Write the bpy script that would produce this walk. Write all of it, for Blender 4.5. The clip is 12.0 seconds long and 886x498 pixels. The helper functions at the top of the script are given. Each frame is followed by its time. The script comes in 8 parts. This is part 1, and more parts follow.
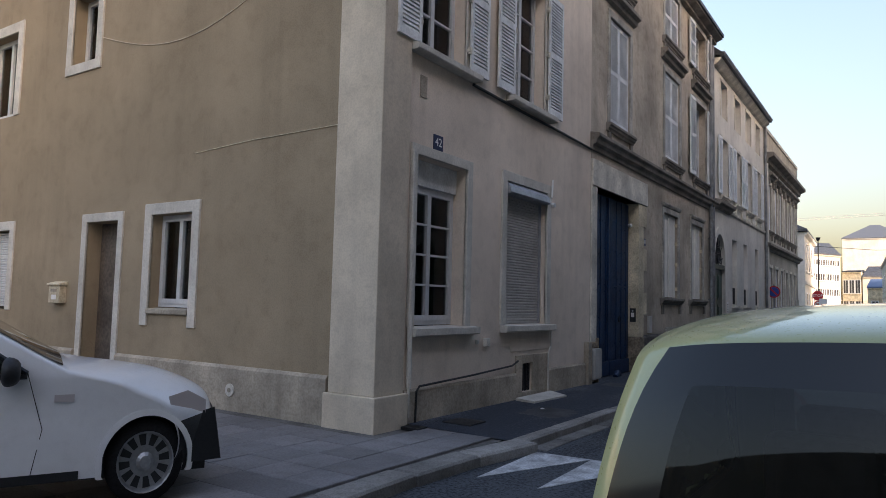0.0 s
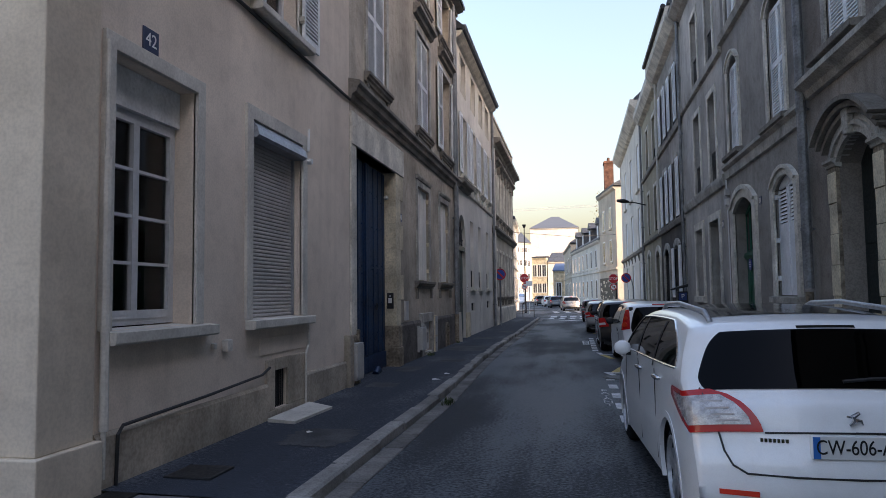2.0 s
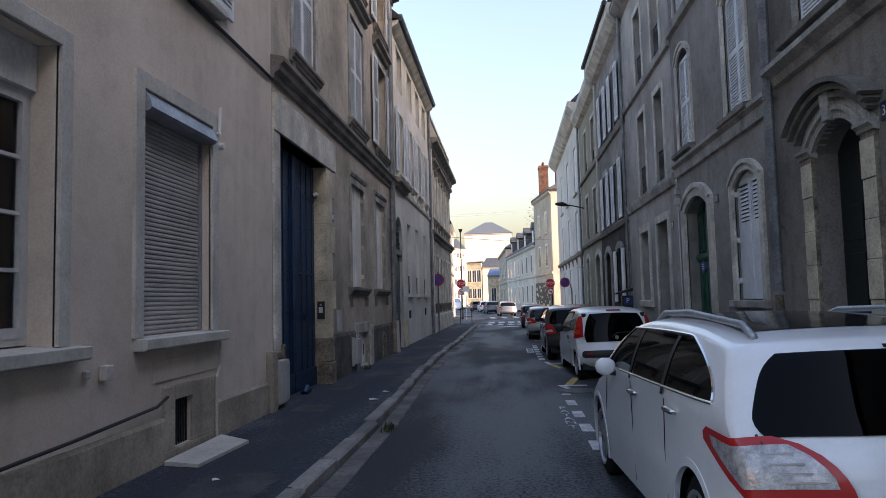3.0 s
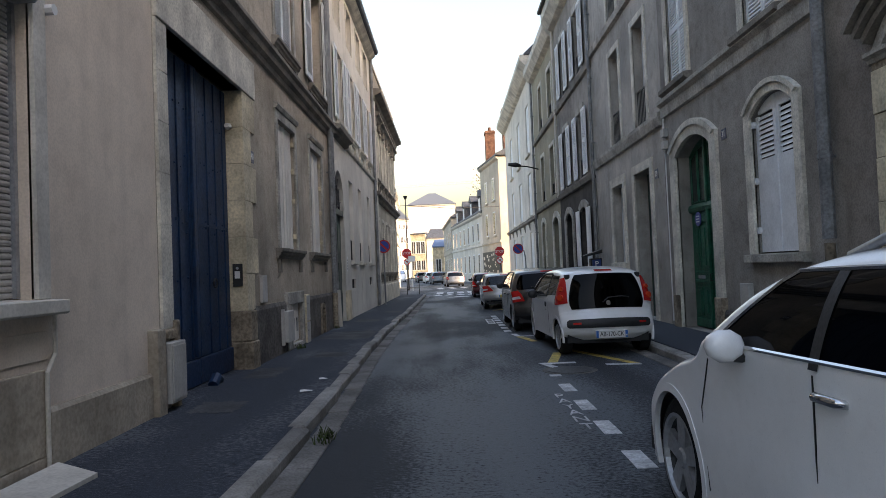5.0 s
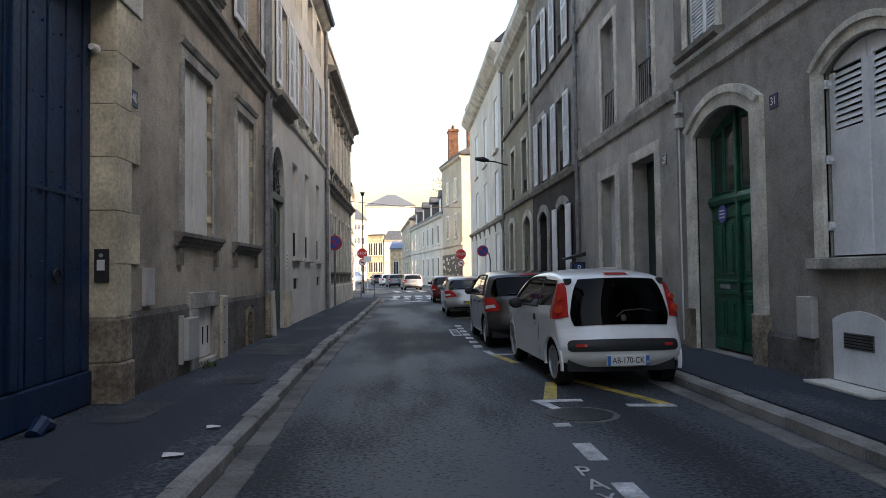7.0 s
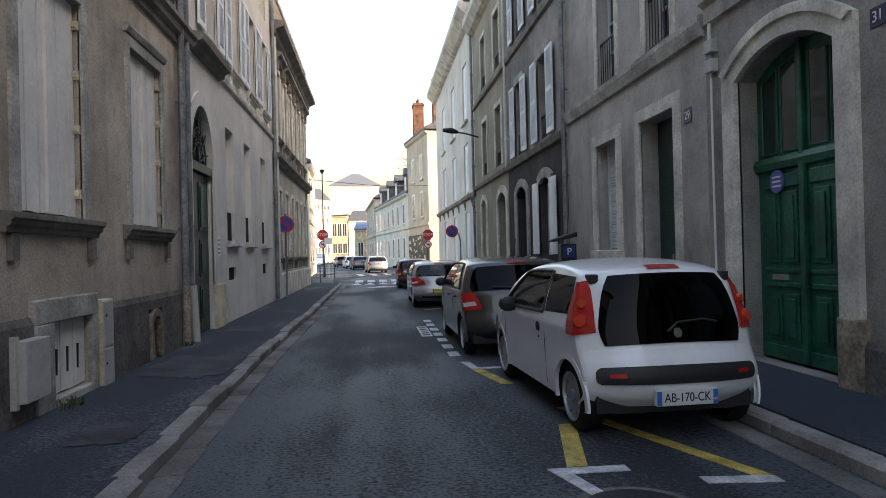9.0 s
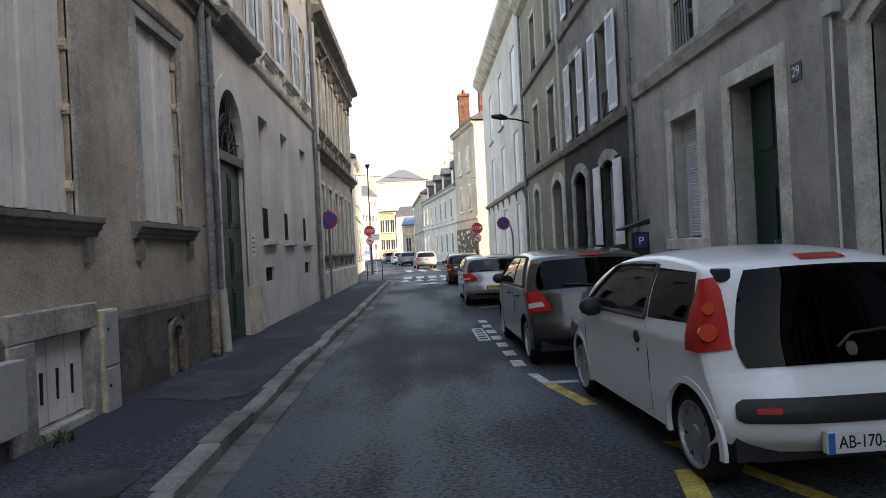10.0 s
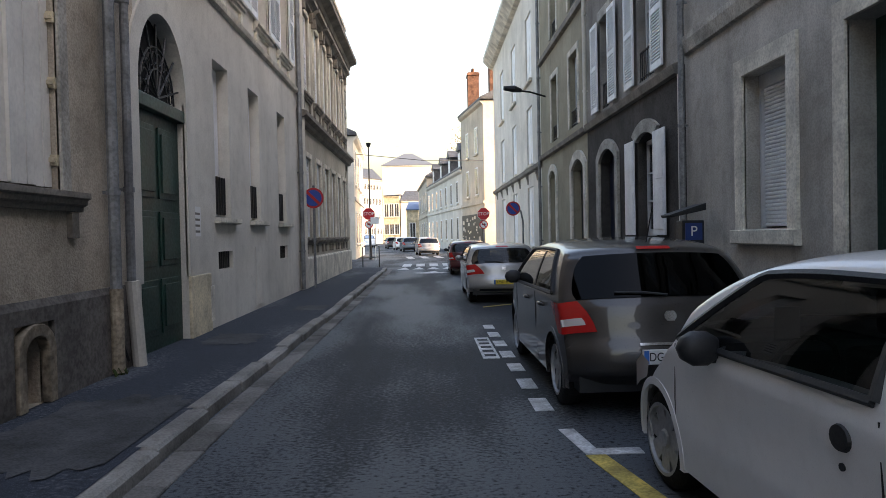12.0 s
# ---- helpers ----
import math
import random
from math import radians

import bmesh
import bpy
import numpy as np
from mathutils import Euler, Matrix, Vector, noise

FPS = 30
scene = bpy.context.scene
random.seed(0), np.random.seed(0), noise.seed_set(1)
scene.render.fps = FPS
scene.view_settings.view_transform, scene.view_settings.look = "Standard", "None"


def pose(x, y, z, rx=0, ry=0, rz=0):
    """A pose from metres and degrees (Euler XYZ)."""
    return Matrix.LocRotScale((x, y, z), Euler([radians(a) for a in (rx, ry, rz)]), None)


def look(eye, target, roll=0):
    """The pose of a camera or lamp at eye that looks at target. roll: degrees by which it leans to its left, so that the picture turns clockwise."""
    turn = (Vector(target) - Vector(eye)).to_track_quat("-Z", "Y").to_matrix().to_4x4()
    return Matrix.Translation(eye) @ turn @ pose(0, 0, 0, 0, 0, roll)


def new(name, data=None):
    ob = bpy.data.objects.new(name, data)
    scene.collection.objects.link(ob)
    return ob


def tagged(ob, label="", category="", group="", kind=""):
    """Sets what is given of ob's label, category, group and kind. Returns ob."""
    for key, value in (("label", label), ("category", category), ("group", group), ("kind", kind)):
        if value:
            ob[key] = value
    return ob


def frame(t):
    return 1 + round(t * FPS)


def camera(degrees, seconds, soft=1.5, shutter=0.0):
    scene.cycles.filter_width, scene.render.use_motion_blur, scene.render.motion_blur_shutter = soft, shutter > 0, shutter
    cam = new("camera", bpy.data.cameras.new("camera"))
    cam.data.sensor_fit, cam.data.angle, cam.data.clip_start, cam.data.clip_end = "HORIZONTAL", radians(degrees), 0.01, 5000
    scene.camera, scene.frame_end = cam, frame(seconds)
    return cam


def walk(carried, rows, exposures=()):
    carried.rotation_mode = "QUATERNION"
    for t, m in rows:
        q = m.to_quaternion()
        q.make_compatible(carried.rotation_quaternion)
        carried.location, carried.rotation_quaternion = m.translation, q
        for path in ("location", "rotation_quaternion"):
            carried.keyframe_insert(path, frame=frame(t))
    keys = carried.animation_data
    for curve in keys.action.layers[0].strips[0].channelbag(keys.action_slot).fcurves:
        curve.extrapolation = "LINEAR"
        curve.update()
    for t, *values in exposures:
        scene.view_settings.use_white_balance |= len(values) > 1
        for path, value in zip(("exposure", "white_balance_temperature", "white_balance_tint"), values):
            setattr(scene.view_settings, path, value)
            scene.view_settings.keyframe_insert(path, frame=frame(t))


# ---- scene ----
cam = camera(65.0, 12.0, 0.5)
PATH = [
    (0, (-0.012, 0.463, 1.606), (-1.122, 2.119, 1.758), 1.4),
    (0.5, (-0.547, 0.932, 1.575), (-1.579, 2.64, 1.717), -0.0),
    (1, (-1.11, 1.531, 1.573), (-1.791, 3.405, 1.724), -2.3),
    (1.5, (-1.353, 2.116, 1.533), (-1.69, 4.082, 1.684), -1.8),
    (2, (-1.655, 2.714, 1.525), (-2.023, 4.675, 1.656), -0.7),
    (2.5, (-1.764, 3.346, 1.527), (-1.918, 5.338, 1.602), -1.3),
    (3, (-1.953, 4.003, 1.55), (-2.133, 5.989, 1.695), -1.4),
    (3.5, (-2.061, 4.639, 1.514), (-2.169, 6.634, 1.609), -2.6),
    (3.7, (-2.102, 4.887, 1.529), (-2.205, 6.883, 1.608), -2.1),
    (5.3, (-2.34, 6.949, 1.333), (-2.307, 8.948, 1.393), -2.1),
    (5.5, (-2.299, 7.196, 1.325), (-2.227, 9.193, 1.382), -1.6),
    (6, (-2.364, 7.994, 1.326), (-2.343, 9.993, 1.363), -2.1),
    (6.5, (-2.308, 8.633, 1.333), (-2.263, 10.628, 1.462), -1.9),
    (7, (-2.375, 9.402, 1.307), (-2.272, 11.398, 1.376), -0.7),
    (7.2, (-2.38, 9.658, 1.302), (-2.315, 11.656, 1.353), 0.4),
    (8.8, (-2.181, 11.786, 1.462), (-2.02, 13.779, 1.473), -1.1),
    (9, (-2.225, 12.045, 1.428), (-2.026, 14.035, 1.437), -1.4),
    (9.5, (-2.331, 12.808, 1.432), (-2.298, 14.808, 1.441), -1.6),
    (10, (-2.227, 13.42, 1.418), (-2.166, 15.419, 1.416), -2.8),
    (10.5, (-2.216, 14.052, 1.398), (-2.249, 16.051, 1.364), -1.3),
    (11, (-2.148, 14.743, 1.375), (-2.12, 16.742, 1.298), -1.6),
    (11.5, (-2.139, 15.385, 1.4), (-2.161, 17.384, 1.342), -0.6),
    (12, (-2.043, 16.08, 1.403), (-1.998, 18.079, 1.362), -1.2),
]
EXPOSURES = [(0.0, 1.5, 6500, 23), (1.0, 1.6, 6400, 24), (3.5, 1.65, 6400, 25), (5.5, 2.05, 7100, 21), (7.0, 2.05, 7100, 21), (9.0, 2.16, 7100, 21), (12.0, 2.2, 7100, 22)]
walk(cam, [(t, look(eye, target, roll)) for t, eye, target, roll in PATH], EXPOSURES)

# ---- light ----
world = bpy.data.worlds.new("sky")
scene.world = world
world.use_nodes = True
_n = world.node_tree.nodes
_sky = _n.new("ShaderNodeTexSky")
_sky.sky_type = "NISHITA"
_sky.sun_disc = False
SUN_ELEV, SUN_AZ = 20.5, 115.0      # degrees; azimuth of the sun, clockwise from +y
_sky.sun_elevation = radians(SUN_ELEV)
_sky.sun_rotation = radians(SUN_AZ)
_sky.air_density, _sky.dust_density, _sky.ozone_density = 1.6, 5.0, 2.0
world.node_tree.links.new(_sky.outputs[0], _n["Background"].inputs[0])
_n["Background"].inputs[1].default_value = 0.15
sun = new("sun", bpy.data.lights.new("sun", "SUN"))
sun.data.energy, sun.data.angle, sun.data.color = 2.5, radians(0.6), (1.0, 0.86, 0.68)
_a, _e = radians(SUN_AZ), radians(SUN_ELEV)
_to = Vector((math.sin(_a) * math.cos(_e), math.cos(_a) * math.cos(_e), math.sin(_e)))
sun.matrix_world = look(_to * 100, (0, 0, 0))
scene.view_settings.exposure = 0.0

# ---- materials ----
MATS = {}


def mat(name, colour, rough=0.8, metal=0.0, vary=0.12, grain=40.0, bump=0.15, large=1.2, streak=0.0, wet=0.0, coat=0.0, spec=0.5, island=False, tint=None):
    """A surface with fine grain, large patches and, with streak, vertical weathering."""
    if name in MATS:
        return MATS[name]
    m = bpy.data.materials.new(name)
    m.use_nodes = True
    t, n = m.node_tree, m.node_tree.nodes
    b = n["Principled BSDF"]
    b.inputs["Metallic"].default_value = metal
    b.inputs["Specular IOR Level"].default_value = spec if rough < 0.7 else 0.15
    if coat:
        b.inputs["Coat Weight"].default_value, b.inputs["Coat Roughness"].default_value = coat, 0.04
    co = n.new("ShaderNodeTexCoord")
    geo = n.new("ShaderNodeNewGeometry")

    def noise_tex(scale, detail, vec):
        q = n.new("ShaderNodeTexNoise")
        q.inputs["Scale"].default_value, q.inputs["Detail"].default_value = scale, detail
        t.links.new(vec, q.inputs["Vector"])
        return q.outputs["Fac"]

    def mix(a, c, fac, mode="MIX"):
        q = n.new("ShaderNodeMix")
        q.data_type, q.blend_type = "RGBA", mode
        for sock, v in ((q.inputs[0], fac), (q.inputs[6], a), (q.inputs[7], c)):
            if hasattr(v, "is_linked"):
                t.links.new(v, sock)
            else:
                sock.default_value = v
        return q.outputs[2]

    def ramp(v, lo, hi, a=0.0, c=1.0):
        q = n.new("ShaderNodeMapRange")
        q.inputs[1].default_value, q.inputs[2].default_value, q.inputs[3].default_value, q.inputs[4].default_value = lo, hi, a, c
        t.links.new(v, q.inputs[0])
        return q.outputs[0]

    pos = geo.outputs["Position"]
    dark = [c * (1 - 2.2 * vary) for c in colour] + [1]
    lite = [min(1, c * (1 + 1.3 * vary)) for c in colour] + [1]
    if tint:
        lite = [*tint, 1]
    big = noise_tex(large, 5, pos)
    fine = noise_tex(grain, 3, pos)
    col = mix(dark, lite, ramp(big, 0.3, 0.7))
    col = mix(col, mix(col, [0.5, 0.5, 0.5, 1], 1.0, "MULTIPLY"), ramp(fine, 0.42, 0.62, 0.0, min(1.0, vary * 2.4)))
    mid = noise_tex(large * 7, 8, pos)
    col = mix(col, mix(col, [0.66, 0.64, 0.62, 1], 1.0, "MULTIPLY"), ramp(mid, 0.5, 0.68, 0.0, min(1.0, vary * 3.0)))
    if streak:
        mp = n.new("ShaderNodeMapping")
        mp.inputs["Scale"].default_value = (2.2, 2.2, 0.16)
        t.links.new(pos, mp.inputs["Vector"])
        st = noise_tex(1.6, 6, mp.outputs["Vector"])
        col = mix(col, [c * 0.42 for c in colour] + [1], ramp(st, 0.52, 0.78, 0.0, streak))
    if island:
        oi = n.new("ShaderNodeObjectInfo")
        col = mix(col, mix(col, [0.62, 0.62, 0.62, 1], 1.0, "MULTIPLY"), ramp(oi.outputs["Random"], 0.0, 1.0, 0.0, 0.8))
    t.links.new(col, b.inputs["Base Color"])
    if wet:
        t.links.new(ramp(big, 0.35, 0.65, rough, max(0.05, rough - wet)), b.inputs["Roughness"])
    else:
        t.links.new(ramp(fine, 0.3, 0.7, max(0.02, rough - 0.06), min(1, rough + 0.06)), b.inputs["Roughness"])
    if bump:
        bp = n.new("ShaderNodeBump")
        bp.inputs["Strength"].default_value, bp.inputs["Distance"].default_value = bump, 0.01
        t.links.new(fine, bp.inputs["Height"])
        t.links.new(bp.outputs["Normal"], b.inputs["Normal"])
    MATS[name] = m
    return m


def plain(name, colour, rough=0.5, metal=0.0, emit=0.0, coat=0.0, spec=0.5):
    if name in MATS:
        return MATS[name]
    m = bpy.data.materials.new(name)
    m.use_nodes = True
    b = m.node_tree.nodes["Principled BSDF"]
    b.inputs["Base Color"].default_value = (*colour, 1)
    b.inputs["Roughness"].default_value, b.inputs["Metallic"].default_value = rough, metal
    b.inputs["Specular IOR Level"].default_value = spec
    b.inputs["Coat Weight"].default_value = coat
    b.inputs["Coat Roughness"].default_value = 0.03
    if emit:
        b.inputs["Emission Color"].default_value, b.inputs["Emission Strength"].default_value = (*colour, 1), emit
    MATS[name] = m
    return m


def glass(name, tint, ior=1.5):
    """A clear pane: it mirrors by Fresnel and lets tinted light through."""
    m = bpy.data.materials.new(name)
    m.use_nodes = True
    t, n = m.node_tree, m.node_tree.nodes
    n.remove(n["Principled BSDF"])
    tr, gl, fr, mx = n.new("ShaderNodeBsdfTransparent"), n.new("ShaderNodeBsdfGlossy"), n.new("ShaderNodeFresnel"), n.new("ShaderNodeMixShader")
    tr.inputs[0].default_value = (*tint, 1)
    gl.inputs["Roughness"].default_value = 0.02
    fr.inputs[0].default_value = ior
    t.links.new(fr.outputs[0], mx.inputs[0])
    t.links.new(tr.outputs[0], mx.inputs[1])
    t.links.new(gl.outputs[0], mx.inputs[2])
    t.links.new(mx.outputs[0], n["Material Output"].inputs[0])
    MATS[name] = m
    return m


def tarmac(name, tar, worn, wear_scale, bias, rough):
    """Asphalt: dark open-grained patches that break up into smoother worn grey."""
    m = bpy.data.materials.new(name)
    m.use_nodes = True
    t, n = m.node_tree, m.node_tree.nodes
    b = n["Principled BSDF"]
    geo = n.new("ShaderNodeNewGeometry")

    def noise_tex(scale, detail, stretch=1.0):
        mp = n.new("ShaderNodeMapping")
        mp.inputs["Scale"].default_value = (1.0, stretch, 1.0)
        q = n.new("ShaderNodeTexNoise")
        q.inputs["Scale"].default_value, q.inputs["Detail"].default_value = scale, detail
        t.links.new(geo.outputs["Position"], mp.inputs["Vector"])
        t.links.new(mp.outputs["Vector"], q.inputs["Vector"])
        return q.outputs["Fac"]

    def math_node(op, a, c):
        q = n.new("ShaderNodeMath")
        q.operation = op
        for sock, v in ((q.inputs[0], a), (q.inputs[1], c)):
            if hasattr(v, "is_linked"):
                t.links.new(v, sock)
            else:
                sock.default_value = v
        return q.outputs[0]

    def ramp(v, lo, hi, a=0.0, c=1.0):
        q = n.new("ShaderNodeMapRange")
        q.inputs[1].default_value, q.inputs[2].default_value, q.inputs[3].default_value, q.inputs[4].default_value = lo, hi, a, c
        t.links.new(v, q.inputs[0])
        return q.outputs[0]

    def mix(a, c, fac):
        q = n.new("ShaderNodeMix")
        q.data_type = "RGBA"
        for sock, v in ((q.inputs[0], fac), (q.inputs[6], a), (q.inputs[7], c)):
            if hasattr(v, "is_linked"):
                t.links.new(v, sock)
            else:
                sock.default_value = v
        return q.outputs[2]

    wear = noise_tex(wear_scale, 9, 0.35)
    lanes = noise_tex(0.9, 4, 0.06)
    speck = noise_tex(34, 8)
    ripple = noise_tex(17, 6, 2.6)
    grit = noise_tex(150, 2)
    base = math_node("ADD", math_node("MULTIPLY", speck, 0.6), math_node("MULTIPLY", ripple, 0.4))
    shift = math_node("ADD", math_node("MULTIPLY", math_node("SUBTRACT", wear, 0.5), 1.1), math_node("MULTIPLY", math_node("SUBTRACT", lanes, 0.5), 0.7))
    k = ramp(math_node("ADD", base, shift), bias - 0.06, bias + 0.07)
    col = mix([*tar, 1], [*worn, 1], k)
    col = mix(col, [c * 2.6 for c in worn] + [1], ramp(grit, 0.58, 0.70, 0.0, 0.6))
    col = mix(col, [c * 0.25 for c in tar] + [1], ramp(base, 0.44, 0.34, 0.0, 0.9))
    t.links.new(col, b.inputs["Base Color"])
    t.links.new(ramp(k, 0.0, 1.0, min(1.0, rough + 0.1), rough - 0.08), b.inputs["Roughness"])
    b.inputs["Specular IOR Level"].default_value = 0.3
    bp = n.new("ShaderNodeBump")
    bp.inputs["Strength"].default_value, bp.inputs["Distance"].default_value = 0.55, 0.012
    t.links.new(math_node("ADD", base, math_node("MULTIPLY", grit, 0.5)), bp.inputs["Height"])
    t.links.new(bp.outputs["Normal"], b.inputs["Normal"])
    MATS[name] = m
    return m


M_ROAD = tarmac("asphalt", (0.022, 0.025, 0.030), (0.070, 0.080, 0.092), 0.55, 0.49, 0.66)
M_GROUND = mat("far_asphalt", (0.07, 0.07, 0.072), 0.85, grain=30, vary=0.2, bump=0.3, large=0.2)
M_WALK = tarmac("pavement_asphalt", (0.026, 0.033, 0.046), (0.075, 0.083, 0.096), 0.8, 0.62, 0.74)
M_PATCH = mat("pavement_patch", (0.085, 0.088, 0.092), 0.8, grain=60, vary=0.2, bump=0.35, large=2.5)
M_KERB = mat("kerb_granite", (0.36, 0.345, 0.32), 0.75, grain=60, vary=0.18, bump=0.35, large=1.5, island=True)
M_GUTTER = mat("gutter_stone", (0.23, 0.22, 0.205), 0.8, grain=50, vary=0.2, bump=0.35, large=1.5, island=True)
M_SLAB = mat("paving_slab", (0.27, 0.262, 0.265), 0.75, grain=60, vary=0.12, bump=0.25, large=0.8, island=True)
M_LINE = mat("road_paint", (0.62, 0.63, 0.64), 0.6, grain=45, vary=0.22, bump=0.2, large=6)
M_YLINE = mat("yellow_paint", (0.62, 0.46, 0.10), 0.6, grain=45, vary=0.22, bump=0.2, large=6)

# gable colour lowered, street wall raised, to make up for the light on each
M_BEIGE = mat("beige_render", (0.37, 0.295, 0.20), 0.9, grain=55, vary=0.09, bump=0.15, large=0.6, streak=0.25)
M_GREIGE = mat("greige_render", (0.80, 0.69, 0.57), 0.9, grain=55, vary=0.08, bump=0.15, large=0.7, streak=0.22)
M_PILASTER = mat("pilaster_render", (0.70, 0.61, 0.48), 0.9, grain=40, vary=0.08, bump=0.15, large=1.5, streak=0.3)
M_TRIM = mat("painted_stone_trim", (0.66, 0.63, 0.56), 0.8, grain=40, vary=0.1, bump=0.12, large=2.0, streak=0.15)
M_PLINTH = mat("plinth_render", (0.48, 0.42, 0.335), 0.9, grain=30, vary=0.15, bump=0.3, large=1.8, streak=0.5)
M_ROUGH = mat("rough_grey_render", (0.55, 0.48, 0.385), 0.95, grain=45, vary=0.17, bump=1.0, large=0.8, streak=0.35)
M_DKPLINTH = mat("dark_plinth", (0.18, 0.165, 0.15), 0.9, grain=28, vary=0.25, bump=0.4, large=1.5, streak=0.4)
M_STONE = mat("cream_stone", (0.74, 0.65, 0.47), 0.85, grain=30, vary=0.16, bump=0.3, large=2.5, streak=0.2)
M_OLDSTONE = mat("old_stone", (0.36, 0.30, 0.225), 0.9, grain=22, vary=0.28, bump=0.6, large=2.5, streak=0.3)
M_CORNICE = mat("grey_cornice", (0.28, 0.255, 0.22), 0.9, grain=35, vary=0.16, bump=0.3, large=2.0, streak=0.4)
M_WHITEWALL = mat("white_render", (0.70, 0.67, 0.60), 0.9, grain=45, vary=0.08, bump=0.12, large=0.7, streak=0.2)
M_CREAMWALL = mat("cream_render", (0.52, 0.48, 0.40), 0.9, grain=45, vary=0.1, bump=0.12, large=0.7, streak=0.25)
M_DARKWALL = mat("dark_brown_render", (0.33, 0.29, 0.25), 0.95, grain=45, vary=0.18, bump=0.5, large=0.7, streak=0.45)
M_DARKGREY = mat("dark_grey_render", (0.36, 0.335, 0.30), 0.95, grain=45, vary=0.18, bump=0.5, large=0.7, streak=0.4)
M_MIDGREY = mat("mid_grey_render", (0.50, 0.47, 0.42), 0.95, grain=45, vary=0.15, bump=0.4, large=0.8, streak=0.4)
M_SLATEBROWN = mat("black_brown_render", (0.085, 0.078, 0.072), 0.9, grain=40, vary=0.2, bump=0.4, large=0.9, streak=0.3)
M_OLIVE = mat("olive_render", (0.38, 0.345, 0.255), 0.9, grain=45, vary=0.1, bump=0.2, large=0.8, streak=0.25)
M_LTRIM = mat("light_grey_stone", (0.76, 0.72, 0.62), 0.85, grain=35, vary=0.16, bump=0.25, large=2.2, streak=0.35)
M_DTRIM = mat("dim_stone", (0.50, 0.475, 0.42), 0.88, grain=35, vary=0.2, bump=0.3, large=2.2, streak=0.4)
M_BLUE = mat("blue_gate_paint", (0.004, 0.032, 0.095), 0.5, grain=25, vary=0.2, bump=0.1, large=2.5, streak=0.3)
M_GREEN = mat("green_door_paint", (0.008, 0.125, 0.07), 0.45, grain=25, vary=0.2, bump=0.08, large=2.5, streak=0.2)
M_DKGREEN = mat("dark_green_door_paint", (0.010, 0.048, 0.036), 0.45, grain=25, vary=0.2, bump=0.08, large=2.5)
M_BLACKDOOR = mat("near_black_door_paint", (0.008, 0.018, 0.018), 0.45, grain=25, vary=0.2, bump=0.08, large=2.5)
M_BROWNDOOR = mat("brown_door", (0.14, 0.11, 0.085), 0.6, grain=20, vary=0.2, bump=0.15, large=2, streak=0.4)
M_SHUT = mat("pale_shutter_paint", (0.80, 0.81, 0.80), 0.6, grain=30, vary=0.1, bump=0.1, large=3, streak=0.35)
M_SHUTWOOD = mat("weathered_shutter_wood", (0.80, 0.77, 0.71), 0.75, grain=28, vary=0.05, bump=0.2, large=3, streak=0.22)
M_SHUTWHITE = mat("white_shutter_paint", (0.82, 0.84, 0.85), 0.5, grain=30, vary=0.06, bump=0.08, large=3, streak=0.15)
M_WFRAME = mat("white_window_frame", (0.62, 0.63, 0.63), 0.45, grain=40, vary=0.06, bump=0.05, large=3)
M_ROLLER = mat("roller_shutter", (0.50, 0.48, 0.45), 0.55, grain=40, vary=0.08, bump=0.08, large=3)
M_ALU = mat("grey_metal", (0.42, 0.44, 0.47), 0.4, 0.5, grain=40, vary=0.12, bump=0.08, large=4)
M_ZINC = mat("zinc_pipe", (0.26, 0.27, 0.28), 0.5, 0.35, grain=30, vary=0.2, bump=0.1, large=3, streak=0.3)
M_CABLE = plain("black_cable", (0.02, 0.02, 0.02), 0.6)
M_IRON = mat("dark_iron", (0.025, 0.026, 0.028), 0.5, 0.3, grain=40, vary=0.2, bump=0.1)
M_SLATE = mat("roof_slate", (0.07, 0.078, 0.09), 0.6, grain=12, vary=0.25, bump=0.4, large=2)
M_BRICK = mat("chimney_brick", (0.17, 0.092, 0.065), 0.9, grain=14, vary=0.25, bump=0.4, large=3)
# near-black paint that stands in for the shade inside rooms and vents
M_SHADEBLACK = plain("unlit_shade_black", (0.012, 0.012, 0.013), 0.9)
M_CURTAIN = mat("net_curtain", (0.34, 0.35, 0.35), 0.9, grain=60, vary=0.15, bump=0.1, large=5)
M_GLASS = glass("window_glass", (0.75, 0.8, 0.82))
M_CARGLASS = glass("car_glass", (0.15, 0.17, 0.17))
M_TINT = glass("tinted_car_glass", (0.012, 0.014, 0.018), 1.25)
M_SIGNBLUE = plain("enamel_blue", (0.012, 0.022, 0.075), 0.3)
M_WHITE = plain("white_enamel", (0.75, 0.75, 0.73), 0.4)
M_METERBOX = mat("pale_meter_box", (0.50, 0.49, 0.46), 0.55, grain=40, vary=0.08, bump=0.05, large=3, streak=0.25)

# ---- mesh helpers ----


